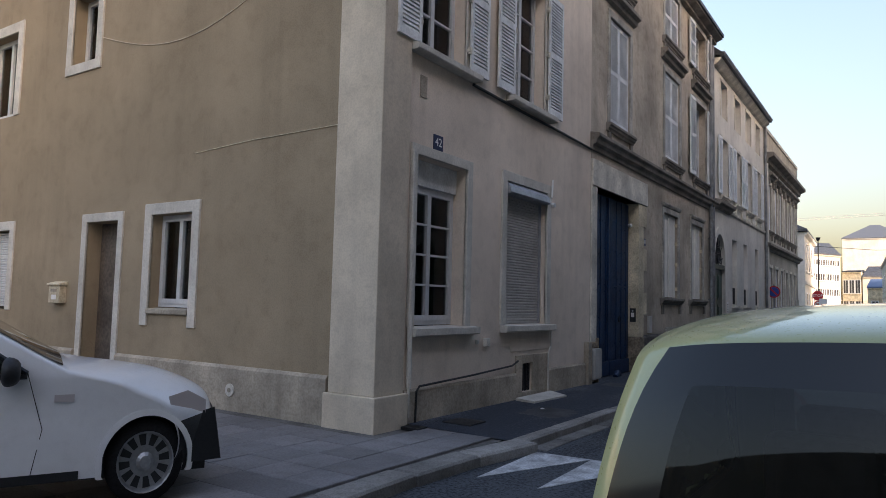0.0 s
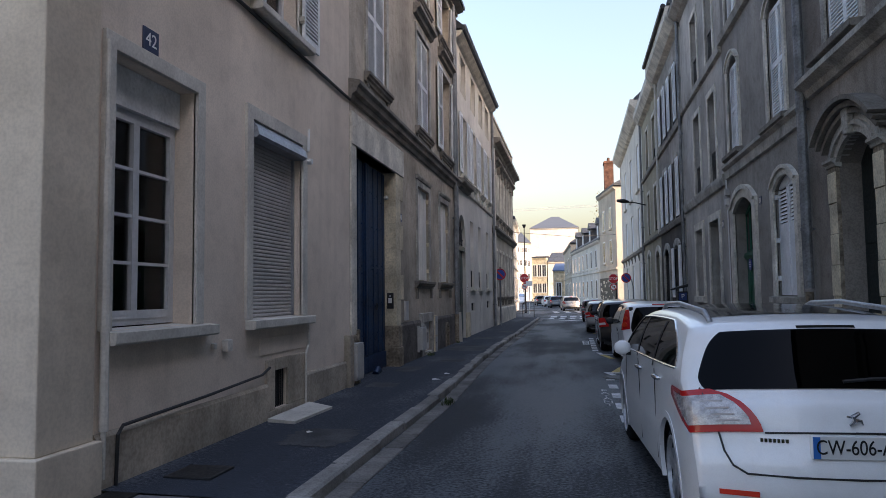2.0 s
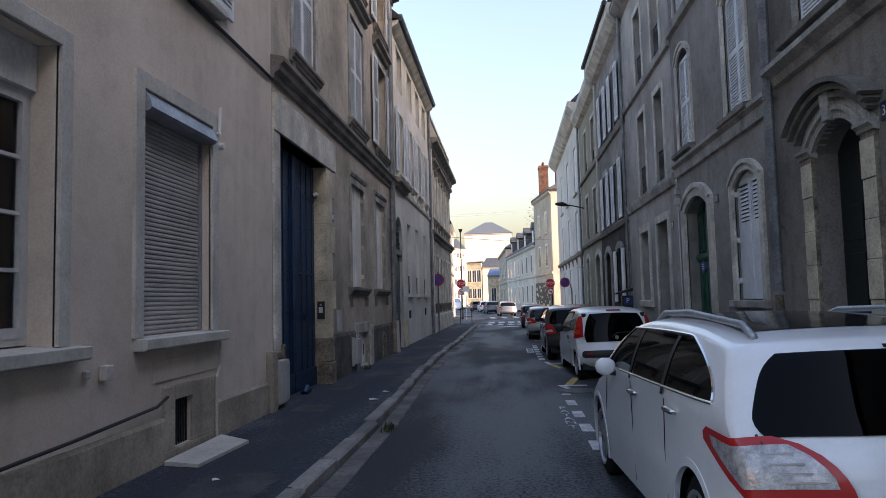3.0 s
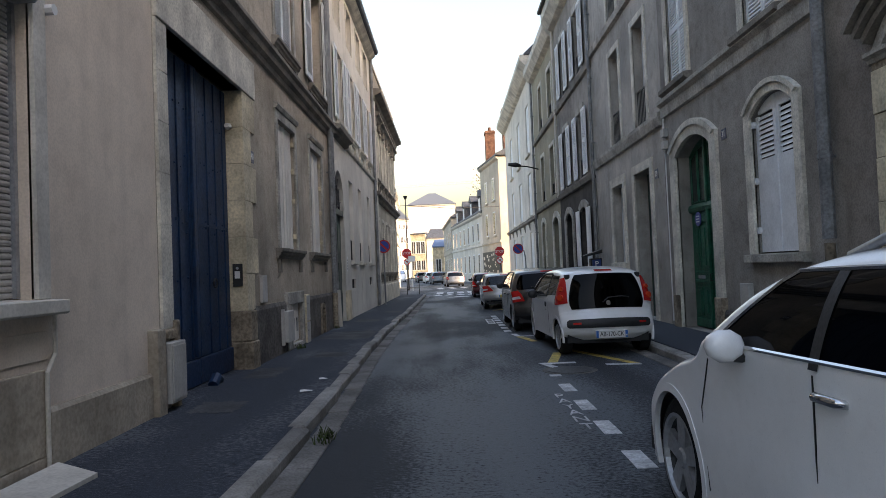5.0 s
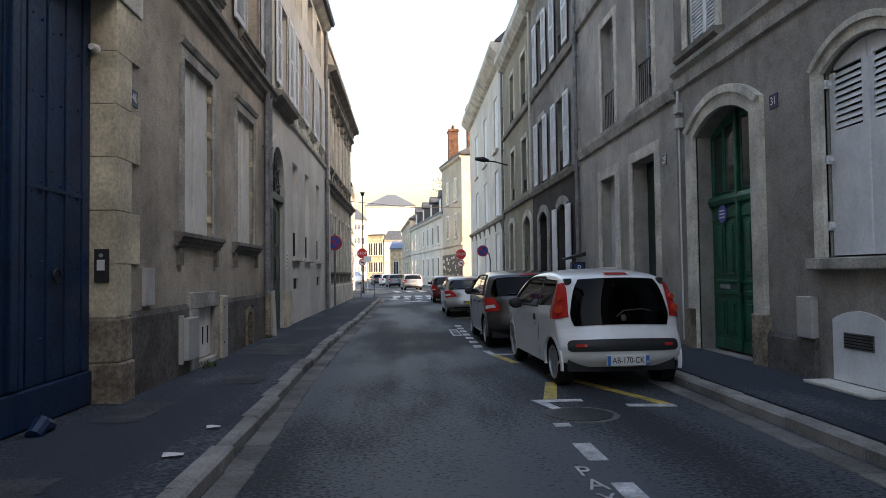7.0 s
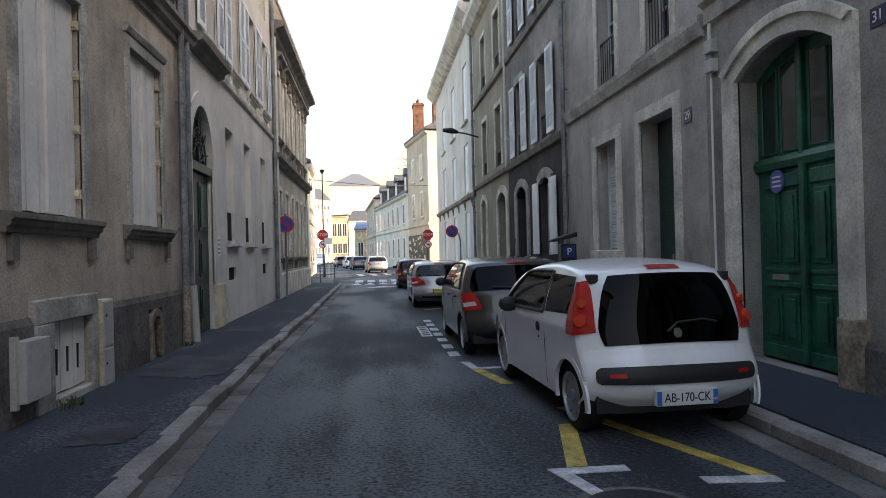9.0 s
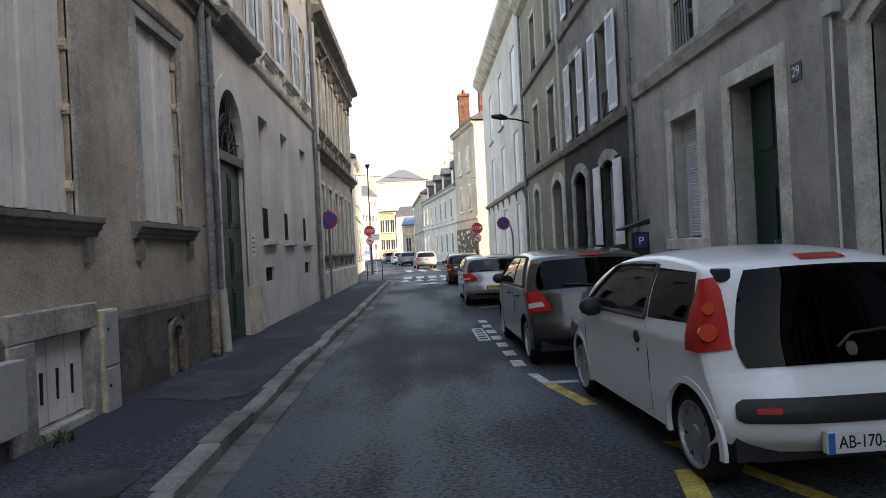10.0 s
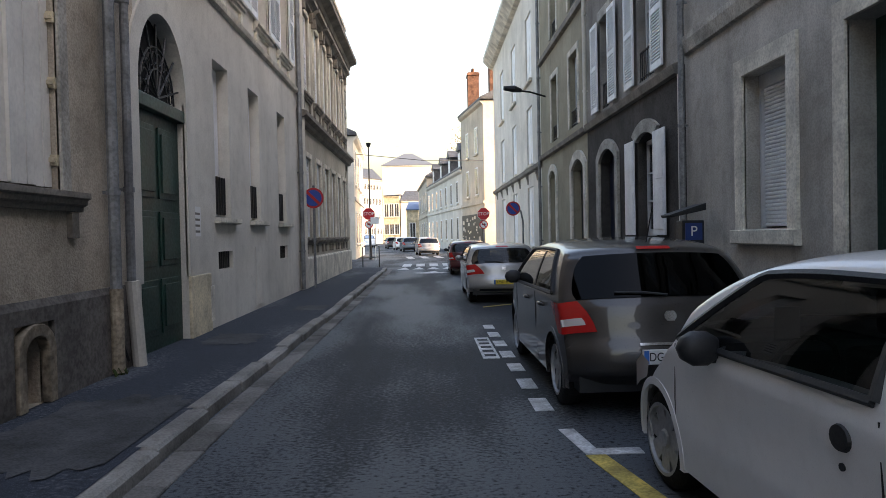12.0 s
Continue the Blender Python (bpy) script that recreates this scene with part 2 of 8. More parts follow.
class Mesh:
    """Gathers faces; ax maps local (u, w, z) to the world, w being outward from a wall."""

    def __init__(self, ax=None):
        self.v, self.f, self.ax = [], [], ax

    def add(self, pts, faces):
        o = len(self.v)
        self.v += [self.ax(*p) if self.ax else tuple(p) for p in pts]
        self.f += [tuple(o + i for i in f) for f in faces]
        return self

    def box(self, u0, u1, w0, w1, z0, z1):
        return self.add([(u, w, z) for z in (z0, z1) for w in (w0, w1) for u in (u0, u1)],
                        [(0, 1, 3, 2), (4, 6, 7, 5), (0, 4, 5, 1), (1, 5, 7, 3), (3, 7, 6, 2), (2, 6, 4, 0)])

    def prism(self, poly, w0, w1):
        """A polygon in (u, z), from w0 to w1."""
        k = len(poly)
        return self.add([(u, w0, z) for u, z in poly] + [(u, w1, z) for u, z in poly],
                        [tuple(range(k)), tuple(range(2 * k - 1, k - 1, -1))] + [(i, (i + 1) % k, k + (i + 1) % k, k + i) for i in range(k)])

    def run(self, prof, u0, u1):
        """A moulding: a profile in (w, z), swept along u."""
        k = len(prof)
        return self.add([(u0, w, z) for w, z in prof] + [(u1, w, z) for w, z in prof],
                        [tuple(range(k)), tuple(range(2 * k - 1, k - 1, -1))] + [(i, (i + 1) % k, k + (i + 1) % k, k + i) for i in range(k)])

    def tube(self, path, r, seg=8):
        """A round pipe along points."""
        pts = [Vector(p) for p in path]
        rings, faces = [], []
        for i, p in enumerate(pts):
            d = (pts[min(i + 1, len(pts) - 1)] - pts[max(i - 1, 0)]).normalized()
            a = d.orthogonal().normalized() if i == 0 else (a - d * a.dot(d)).normalized()
            c = d.cross(a)
            rad = r[i] if isinstance(r, (list, tuple)) else r
            rings += [tuple(p + rad * (math.cos(2 * math.pi * k / seg) * a + math.sin(2 * math.pi * k / seg) * c)) for k in range(seg)]
        for i in range(len(pts) - 1):
            for k in range(seg):
                faces.append((i * seg + k, i * seg + (k + 1) % seg, (i + 1) * seg + (k + 1) % seg, (i + 1) * seg + k))
        faces += [tuple(range(seg))[::-1], tuple(range((len(pts) - 1) * seg, len(pts) * seg))]
        return self.add(rings, faces)

    def arc(self, u0, u1, z0, rise, w0, w1, band, seg=14, foot=0.0):
        """A band that follows an arch of that rise over u0 to u1, springing at z0."""
        lo, hi = arch(u0, u1, z0, rise, seg), outer_arch(u0, u1, z0, rise, band, seg)
        if foot:
            lo = [(u0, foot)] + lo + [(u1, foot)]
            hi = [(u0 - band, foot)] + hi + [(u1 + band, foot)]
        k = len(lo)
        pts = [(u, w0, z) for u, z in lo] + [(u, w0, z) for u, z in hi] + [(u, w1, z) for u, z in lo] + [(u, w1, z) for u, z in hi]
        fs = []
        for i in range(k - 1):
            a, b = i, i + 1
            fs += [(a, b, k + b, k + a), (2 * k + a, 3 * k + a, 3 * k + b, 2 * k + b), (a, 2 * k + a, 2 * k + b, b), (k + a, k + b, 3 * k + b, 3 * k + a)]
        fs += [(0, k, 3 * k, 2 * k), (k - 1, 3 * k - 1, 4 * k - 1, 2 * k - 1)]
        return self.add(pts, fs)


def arch(u0, u1, z0, rise, seg=14):
    """Points of an arch from (u0, z0) to (u1, z0): a segment of a circle when flat, else a half ellipse."""
    c, h = (u0 + u1) / 2, (u1 - u0) / 2
    if rise < 0.7 * h:
        r = (h * h + rise * rise) / (2 * rise)
        return [(c - h + 2 * h * i / seg, z0 + rise - r + math.sqrt(r * r - (2 * h * i / seg - h) ** 2)) for i in range(seg + 1)]
    return [(c - h * math.cos(math.pi * i / seg), z0 + rise * math.sin(math.pi * i / seg)) for i in range(seg + 1)]


def outer_arch(u0, u1, z0, rise, band, seg=14):
    """The arch that runs a band outside another."""
    h = (u1 - u0) / 2
    if rise < 0.7 * h:
        r = (h * h + rise * rise) / (2 * rise)
        drop = math.sqrt((r + band) ** 2 - (h + band) ** 2) - (r - rise)
        return arch(u0 - band, u1 + band, z0 + drop, rise + band - drop, seg)
    return arch(u0 - band, u1 + band, z0, rise + band, seg)


def part(name, m, material, parent=None, label="", smooth=False, bevel=0.0, fix=True, weld=False):
    """Links a Mesh as one mesh object under a thing or a part."""
    me = bpy.data.meshes.new(name)
    me.from_pydata(m.v, [], m.f)
    if fix:
        bm = bmesh.new()
        bm.from_mesh(me)
        if weld:
            bmesh.ops.remove_doubles(bm, verts=bm.verts, dist=1e-5)
        bmesh.ops.recalc_face_normals(bm, faces=bm.faces)
        bm.to_mesh(me)
        bm.free()
    if smooth:
        me.polygons.foreach_set("use_smooth", [True] * len(me.polygons))
    me.materials.append(material)
    ob = new(name, me)
    ob.parent = parent
    if label:
        ob["label"] = label
    if bevel:
        bv = ob.modifiers.new("bevel", "BEVEL")
        bv.width, bv.segments, bv.limit_method = bevel, 2, "ANGLE"
    return ob


def thing(name, label, category, group="", kind="", at=(0, 0, 0)):
    ob = new(name)
    ob.location = at
    ob.empty_display_size = 0.1
    return tagged(ob, label, category, group, kind)


def text(name, words, size, m, material, parent=None, label="", stretch=1.0):
    """Built-in lettering as a mesh, at the pose m."""
    cu = bpy.data.curves.new(name, "FONT")
    cu.body, cu.size, cu.extrude, cu.align_x, cu.align_y = words, size, 0.0015, "CENTER", "CENTER"
    tmp = new(name, cu)
    deps = bpy.context.evaluated_depsgraph_get()
    me = bpy.data.meshes.new_from_object(tmp.evaluated_get(deps))
    bpy.data.objects.remove(tmp)
    me.transform(m @ Matrix.Diagonal((stretch, 1, 1, 1)))
    me.materials.clear()
    me.materials.append(material)
    ob = new(name, me)
    ob.parent = parent
    if label:
        ob["label"] = label
    return ob


L, R, SIDE = -5.14, 2.06, 6.75


def left_wall(u, w, z):
    return (L + w, u, z)


def left_far(u, w, z):
    """The left fronts beyond the gate, which begin 0.32 m nearer."""
    return (L + w, u - 0.32, z)


def right_wall(u, w, z):
    return (R - w, u, z)


def side_wall(u, w, z):
    return (u, SIDE - w, z + 0.07)


FACING = {left_wall: lambda u, w, z: pose(L + w, u, z, 90, 0, 90), right_wall: lambda u, w, z: pose(R - w, u, z, 90, 0, -90), side_wall: lambda u, w, z: pose(u, SIDE - w, z, 90, 0, 0)}


def wall(ax, u0, u1, z0, z1, holes, depth=0.32, thick=0.34):
    """A wall from u0 to u1 with openings (u0, u1, z0, z1[, rise]) cut through it; with a rise the head is arched above z1."""
    m = Mesh(ax)
    rects = [(h[0], h[1], h[2], h[3] + (h[4] if len(h) > 4 else 0)) for h in holes]
    us = sorted({u0, u1, *[r[0] for r in rects], *[r[1] for r in rects]})
    zs = sorted({z0, z1, *[r[2] for r in rects], *[r[3] for r in rects]})
    us = [u for u in us if u0 <= u <= u1]
    zs = [z for z in zs if z0 <= z <= z1]
    for a, b in zip(us, us[1:]):
        for c, d in zip(zs, zs[1:]):
            mu, mz = (a + b) / 2, (c + d) / 2
            if any(r[0] < mu < r[1] and r[2] < mz < r[3] for r in rects):
                continue
            m.add([(a, 0, c), (b, 0, c), (b, 0, d), (a, 0, d)], [(0, 1, 2, 3)])
            m.add([(a, -thick, c), (b, -thick, c), (b, -thick, d), (a, -thick, d)], [(3, 2, 1, 0)])
    for h in holes:
        a, b, c, d = h[:4]
        rim = [(a, c), (b, c), (b, d)]
        if len(h) > 4:
            pts = arch(a, b, d, h[4])
            rim += pts[::-1][1:-1]
            top = d + h[4]
            for (p, q) in zip(pts, pts[1:]):
                m.add([(p[0], 0, p[1]), (q[0], 0, q[1]), (q[0], 0, top), (p[0], 0, top)], [(0, 1, 2, 3)])
                m.add([(p[0], -thick, p[1]), (q[0], -thick, q[1]), (q[0], -thick, top), (p[0], -thick, top)], [(3, 2, 1, 0)])
        rim += [(a, d)]
        k = len(rim)
        for i in range(k):
            p, q = rim[i], rim[(i + 1) % k]
            m.add([(p[0], 0, p[1]), (q[0], 0, q[1]), (q[0], -thick, q[1]), (p[0], -thick, p[1])], [(0, 1, 2, 3)])
    for a, b, c, d in ((u0, u0, z0, z1), (u1, u1, z0, z1)):
        m.add([(a, 0, c), (a, 0, d), (a, -thick, d), (a, -thick, c)], [(0, 1, 2, 3)])
    m.add([(u0, 0, z1), (u1, 0, z1), (u1, -thick, z1), (u0, -thick, z1)], [(0, 1, 2, 3)])
    return m


def orient(ax):
    """+1 where the local axes keep their hand."""
    o, u, w, z = (Vector(ax(*p)) for p in ((0, 0, 0), (1, 0, 0), (0, 1, 0), (0, 0, 1)))
    return (u - o).cross(w - o).dot(z - o)


def wall_part(ax, u0, u1, z0, z1, holes, material, parent, label="", name="wall"):
    m = wall(ax, u0, u1, z0, z1, holes)
    if orient(ax) < 0:
        m.f = [f[::-1] for f in m.f]
    return part(name, m, material, parent, label, fix=False)


def casement(ax, parent, u0, u1, z0, z1, back=0.2, rows=4, leaves=2, label="white-framed casement window with small panes", curtain=True, frame_mat=None, name="window"):
    """A window: its frame is the part; each pane is a sub-part."""
    fm = frame_mat or M_WFRAME
    f = Mesh(ax)
    w0, w1 = -back - 0.03, -back + 0.03
    b = 0.055
    f.box(u0, u0 + b, w0, w1, z0, z1).box(u1 - b, u1, w0, w1, z0, z1).box(u0 + b, u1 - b, w0, w1, z0, z0 + b).box(u0 + b, u1 - b, w0, w1, z1 - b, z1)
    n = leaves
    wd = (u1 - u0 - 2 * b) / n
    s = 0.04
    panes = []
    for i in range(n):
        a, c = u0 + b + i * wd, u0 + b + (i + 1) * wd
        f.box(a, a + s, w0 + 0.01, w1 + 0.012, z0 + b, z1 - b).box(c - s, c, w0 + 0.01, w1 + 0.012, z0 + b, z1 - b)
        f.box(a + s, c - s, w0 + 0.01, w1 + 0.012, z0 + b, z0 + b + 0.07).box(a + s, c - s, w0 + 0.01, w1 + 0.012, z1 - b - s, z1 - b)
        zz0, zz1 = z0 + b + 0.07, z1 - b - s
        h = (zz1 - zz0) / rows
        for k in range(1, rows):
            f.box(a + s, c - s, w0 + 0.015, w1 + 0.004, zz0 + k * h - 0.013, zz0 + k * h + 0.013)
        for k in range(rows):
            panes.append((a + s, c - s, zz0 + k * h, zz0 + (k + 1) * h))
    ob = part(name, f, fm, parent, label)
    for a, c, d, e in panes:
        p = part("pane", Mesh(ax).box(a, c, -back - 0.006, -back, d, e), M_GLASS, ob)
        p.visible_shadow = False
    if curtain:
        c = Mesh(ax)
        k = 16
        for (a, e) in ((u0 + b, u0 + (u1 - u0) * 0.47), (u1 - (u1 - u0) * 0.47, u1 - b)):
            pts = [(a + (e - a) * i / k, -back - 0.14 + 0.018 * math.sin(i * 2.4), z) for i in range(k + 1) for z in (z0, z1)]
            c.add(pts, [(2 * i, 2 * i + 2, 2 * i + 3, 2 * i + 1) for i in range(k)])
        part("curtain", c, M_CURTAIN, ob, "grey-white net curtain")
    # black panel close behind the glass: the unlit room is painted
    part("blackout", Mesh(ax).box(u0 - 0.05, u1 + 0.05, -back - 0.35, -back - 0.3, z0 - 0.05, z1 + 0.05), M_SHADEBLACK, ob, "black panel standing in for the unlit room")
    return ob


def louvred(ax, u0, u1, w, z0, z1, slat=0.052, thick=0.035):
    """A louvred shutter leaf, flat at w: a frame with two fields of louvres, as one mesh."""
    b, mid = 0.055, (z0 + z1) / 2
    fields = ((z0 + 0.1, mid - 0.045), (mid + 0.045, z1 - 0.09))
    at = lambda u, q, z: ax(u, q + w + thick, z)
    m = wall(at, u0, u1, z0, z1, [(u0 + b, u1 - b, a, c) for a, c in fields], thick=thick)
    m.add([(u0, 0, z0), (u1, 0, z0), (u1, -thick, z0), (u0, -thick, z0)], [(0, 1, 2, 3)])
    for a, c in fields:
        n = max(2, int((c - a) / slat))
        h = (c - a) / n
        pts = []
        for i in range(n):
            q = a + i * h
            pts += [(u0 + b, -0.004, q), (u1 - b, -0.004, q), (u0 + b, -0.004, q + 0.012), (u1 - b, -0.004, q + 0.012), (u0 + b, 0.004 - thick, q + h * 0.98), (u1 - b, 0.004 - thick, q + h * 0.98)]
        pts += [(u0 + b, -0.004, c), (u1 - b, -0.004, c)]
        m.add(pts, [(2 * i, 2 * i + 1, 2 * i + 3, 2 * i + 2) for i in range(len(pts) // 2 - 1)])
    return m


def planked(name, ax, parent, u0, u1, w, z0, z1, planks, material, label, thick=0.03):
    """A boarded leaf: its backing is the part, each plank a sub-part."""
    ob = part(name, Mesh(ax).box(u0, u1, w - 0.01, w + 0.008, z0 + 0.02, z1 - 0.02), material, parent, label)
    pw = (u1 - u0) / planks
    for i in range(planks):
        part("plank", Mesh(ax).box(u0 + i * pw + 0.005, u0 + (i + 1) * pw - 0.005, w + 0.009, w + thick - 0.004 * (i % 2), z0 + 0.004 * (i % 3), z1), material, ob)
    return ob


def hinges(ax, parent, us, zs, w, mat_=None):
    for u in us:
        for z in zs:
            part("hinge", Mesh(ax).box(u - 0.035, u + 0.035, w, w + 0.05, z - 0.02, z + 0.02).box(u - 0.015, u + 0.015, w, w + 0.06, z - 0.045, z + 0.045), mat_ or M_LTRIM, parent, "small forged shutter hinge")


def surround(ax, parent, u0, u1, z0, z1, band, proud=0.03, material=None, label="pale stone window surround", sill=True, foot=None):
    """Raised flat bands round an opening."""
    zb = z0 if foot is None else foot
    m = Mesh(ax).prism([(u0 - band, zb), (u0, zb), (u0, z1), (u1, z1), (u1, zb), (u1 + band, zb), (u1 + band, z1 + band), (u0 - band, z1 + band)], -0.02, proud)
    return part("surround", m, material or M_TRIM, parent, label, bevel=0.006)


def sill_of(ax, parent, u0, u1, z, out=0.12, h=0.1, material=None, label=""):
    m = Mesh(ax).run([(-0.2, z), (-0.2, z - h * 0.6), (0.0, z - h), (out - 0.02, z - h), (out, z - h + 0.015), (out, z - 0.02)], u0, u1)
    return part("sill", m, material or M_TRIM, parent, label, bevel=0.005)


def moulded_sill(ax, parent, u0, u1, z, material):
    """A stepped sill on two little brackets."""
    m = Mesh(ax).run([(-0.12, z), (0.12, z - 0.025), (0.12, z - 0.075), (0.09, z - 0.09), (0.085, z - 0.13), (0.05, z - 0.15), (0.045, z - 0.19), (-0.02, z - 0.19)], u0, u1)
    for u in (u0 + 0.09, u1 - 0.21):
        m.box(u, u + 0.12, -0.02, 0.05, z - 0.42, z - 0.2)
    return part("sill", m, material, parent, "moulded stone sill on two brackets", bevel=0.004)


def roll_down(ax, parent, u0, u1, z0, n, pitch, w, material, label):
    """A closed roller shutter as one ribbed sheet."""
    prof = [(w, z0)]
    for i in range(n):
        z = z0 + i * pitch
        prof += [(w + 0.018, z + pitch * 0.15), (w + 0.022, z + pitch * 0.5), (w + 0.018, z + pitch * 0.85), (w, z + pitch)]
    m = Mesh(ax)
    m.add([(u, q, z) for q, z in prof for u in (u0, u1)], [(2 * i, 2 * i + 1, 2 * i + 3, 2 * i + 2) for i in range(len(prof) - 1)])
    return part("roller_shutter", m, material, parent, label)


def downpipe(ax, parent, u, z0, z1, w=0.1, r=0.05, material=None, label="grey zinc downpipe with collars"):
    m = Mesh(ax)
    m.tube([(u, w, z0), (u, w, z1)], r, 10)
    z = z0 + 0.9
    while z < z1:
        m.tube([(u, w, z), (u, w, z + 0.05)], r + 0.012, 10)
        m.box(u - 0.012, u + 0.012, 0.0, w, z + 0.01, z + 0.04)
        z += 1.9
    return part("downpipe", m, material or M_ZINC, parent, label, smooth=False)


def roof(ax, parent, u0, u1, z, depth=9.0, rise=4.2, out=0.35, material=None, label="slate roof"):
    m = Mesh(ax)
    m.add([(u0, out, z), (u1, out, z), (u1, -depth / 2, z + rise), (u0, -depth / 2, z + rise), (u0, -depth, z), (u1, -depth, z),
           (u0, out, z + 0.1), (u1, out, z + 0.1), (u1, -depth / 2, z + rise + 0.1), (u0, -depth / 2, z + rise + 0.1)],
          [(0, 1, 2, 3), (3, 2, 5, 4), (6, 9, 8, 7), (0, 6, 7, 1), (0, 3, 9, 6), (1, 7, 8, 2), (0, 4, 3), (1, 2, 5), (0, 1, 5, 4)])
    return part("roof", m, material or M_SLATE, parent, label)


def shell(ax, parent, u0, u1, z1, material, depth=9.0):
    """Ends and back of a house, and its eaves slab."""
    m = Mesh(ax)
    m.box(u0, u0 + 0.25, -depth, -0.345, 0, z1).box(u1 - 0.25, u1, -depth, -0.345, 0, z1).box(u0 + 0.25, u1 - 0.25, -depth, -depth + 0.25, 0, z1)
    return part("end_wall", m, material, parent)


def plaque(ax, u, z, words, label, size=0.2):
    o = thing("house_number", label, "house number")
    p = part("plate", Mesh(ax).box(u - size * 0.55, u + size * 0.55, 0.0, 0.012, z - size / 2, z + size / 2), M_SIGNBLUE, o, bevel=0.003)
    text("number", words, size * 0.8, FACING[ax](u, 0.014, z), M_WHITE, o, "white number")
    return o

# ---- ground ----
KL, KR = -3.48, 0.68      # faces of the two kerbs
ground = tagged(part("ground", Mesh().add([(-400, -300, -0.03), (400, -300, -0.03), (400, 700, -0.03), (-400, 700, -0.03)], [(0, 1, 2, 3)]), M_GROUND), "dark worn asphalt ground reaching the horizon", "ground", kind="structure")
road = tagged(part("road", Mesh().box(-40, 30, -14, 240, -0.4, 0.0), M_ROAD), "dark grey worn asphalt roadway, slightly damp", "road", kind="structure")
KERB_LINE = [(6.0, -3.56), (12.5, -3.57), (15.0, -3.64), (18.0, -3.73), (22.0, -3.76), (30.0, -3.7), (46.0, -3.7)]


def kerb_x(y):
    """The face of the left kerb, which wanders along the street."""
    for (a, b), (c, d) in zip(KERB_LINE, KERB_LINE[1:]):
        if y <= c:
            return b + (d - b) * (y - a) / (c - a)
    return KERB_LINE[-1][1]


_pv = Mesh()
for _i in range(20):
    _a, _b = 7.35 + _i * 1.8825, 7.35 + (_i + 1) * 1.8825
    _pv.add([(L - 0.3, _a, 0.13), (kerb_x(_a) - 0.12, _a, 0.105), (kerb_x(_b) - 0.12, _b, 0.105), (L - 0.3, _b, 0.13)], [(0, 1, 2, 3)])
pav_l = tagged(part("pavement", _pv, M_WALK), "dark asphalt pavement beside the house fronts", "pavement", kind="structure")
pav_r = tagged(part("pavement", Mesh().box(KR + 0.2, R + 0.3, -6, 57.5, -0.2, 0.115), M_WALK), "dark asphalt pavement beside the house fronts", "pavement", kind="structure")
pav_c = tagged(part("pavement", Mesh().box(-24, KL - 0.3, 1.6, 7.35, -0.2, 0.095), M_GUTTER), "mortar bed of the light paved street corner", "pavement", kind="structure")

# lighter repair patches on the left pavement
for y0, y1, x0, x1 in ((9.0, 9.9, -4.55, -3.85), (15.2, 16.2, -5.0, -4.55), (13.1, 13.7, -4.9, -4.4), (17.2, 17.9, -4.5, -4.0), (19.9, 21.9, -5.0, -3.75), (24.6, 25.6, -4.9, -4.2), (28.4, 29.3, -4.5, -3.8)):
    rr = random.Random(int(y0 * 100))
    ring = []
    for i in range(56):
        a = 2 * math.pi * i / 56
        k = rr.uniform(0.8, 1.08) / max(abs(math.cos(a)), abs(math.sin(a))) ** 0.8
        py = y0 + (y1 - y0) * (0.5 + 0.5 * math.sin(a) * k)
        ring.append((max(L + 0.02, min(kerb_x(py) - 0.2, x0 + (x1 - x0) * (0.5 + 0.5 * math.cos(a) * k))), py))
    zz = [0.105 + (0.025) * (KL - 0.12 - x) / (KL - 0.12 - L + 0.3) + 0.004 for x, y in ring]
    part("patch", Mesh().add([(x, y, z) for (x, y), z in zip(ring, zz)], [tuple(range(56))]), M_PATCH, pav_l, "paler worn patch of asphalt", fix=False)


def line(name, pts, material, label, z=0.005):
    k = len(pts)
    return tagged(part(name, Mesh().add([(x, y, z) for x, y in pts] + [(x, y, -0.02) for x, y in pts],
                       [tuple(range(k))] + [(i, k + i, k + (i + 1) % k, (i + 1) % k) for i in range(k)]), material), label, "road marking", kind="structure")


# speed-hump triangles across the street
for i in range(7):
    x = -3.42 + 0.62 * i
    line("road_marking", [(x + 0.06, 6.1), (x + 0.62, 7.5 + 0.04 * i), (x, 7.46 + 0.04 * i)], M_LINE, "white painted speed-hump triangle")
# broken line of the parking bays
for a, b in ((11.25, 11.7), (12.22, 12.7), (13.18, 13.67), (14.19, 14.67), (15.25, 15.38)):
    line("road_marking", [(-1.14, a), (-1.0, a), (-1.0, b), (-1.14, b)], M_LINE, "white dash of the parking line")
for i in range(7):
    a = 21.5 + 0.8 * i
    line("road_marking", [(-1.22, a), (-1.07, a), (-1.07, a + 0.42), (-1.22, a + 0.42)], M_LINE, "white dash of the parking line")
line("road_marking", [(-1.0, 15.95), (-0.9, 15.95), (-1.0, 16.36), (-0.62, 16.36), (-0.62, 16.48), (-1.14, 16.48)], M_LINE, "white corner mark of a parking bay")
line("road_marking", [(-0.26, 16.05), (0.2, 16.0), (0.2, 16.12), (-0.26, 16.17)], M_LINE, "white mark of a parking bay")
line("road_marking", [(-1.14, 20.98), (-1.07, 20.4), (-0.7, 20.4), (-0.7, 20.52), (-0.98, 20.52), (-1.03, 20.98)], M_LINE, "white corner mark of a parking bay")
line("road_marking", [(-1.0, 16.5), (-0.86, 16.5), (-0.62, 17.6), (-0.76, 17.6)], M_YLINE, "yellow bay line")
line("road_marking", [(-0.9, 19.4), (-0.77, 19.4), (-0.95, 20.39), (-1.08, 20.39)], M_YLINE, "yellow bay line")
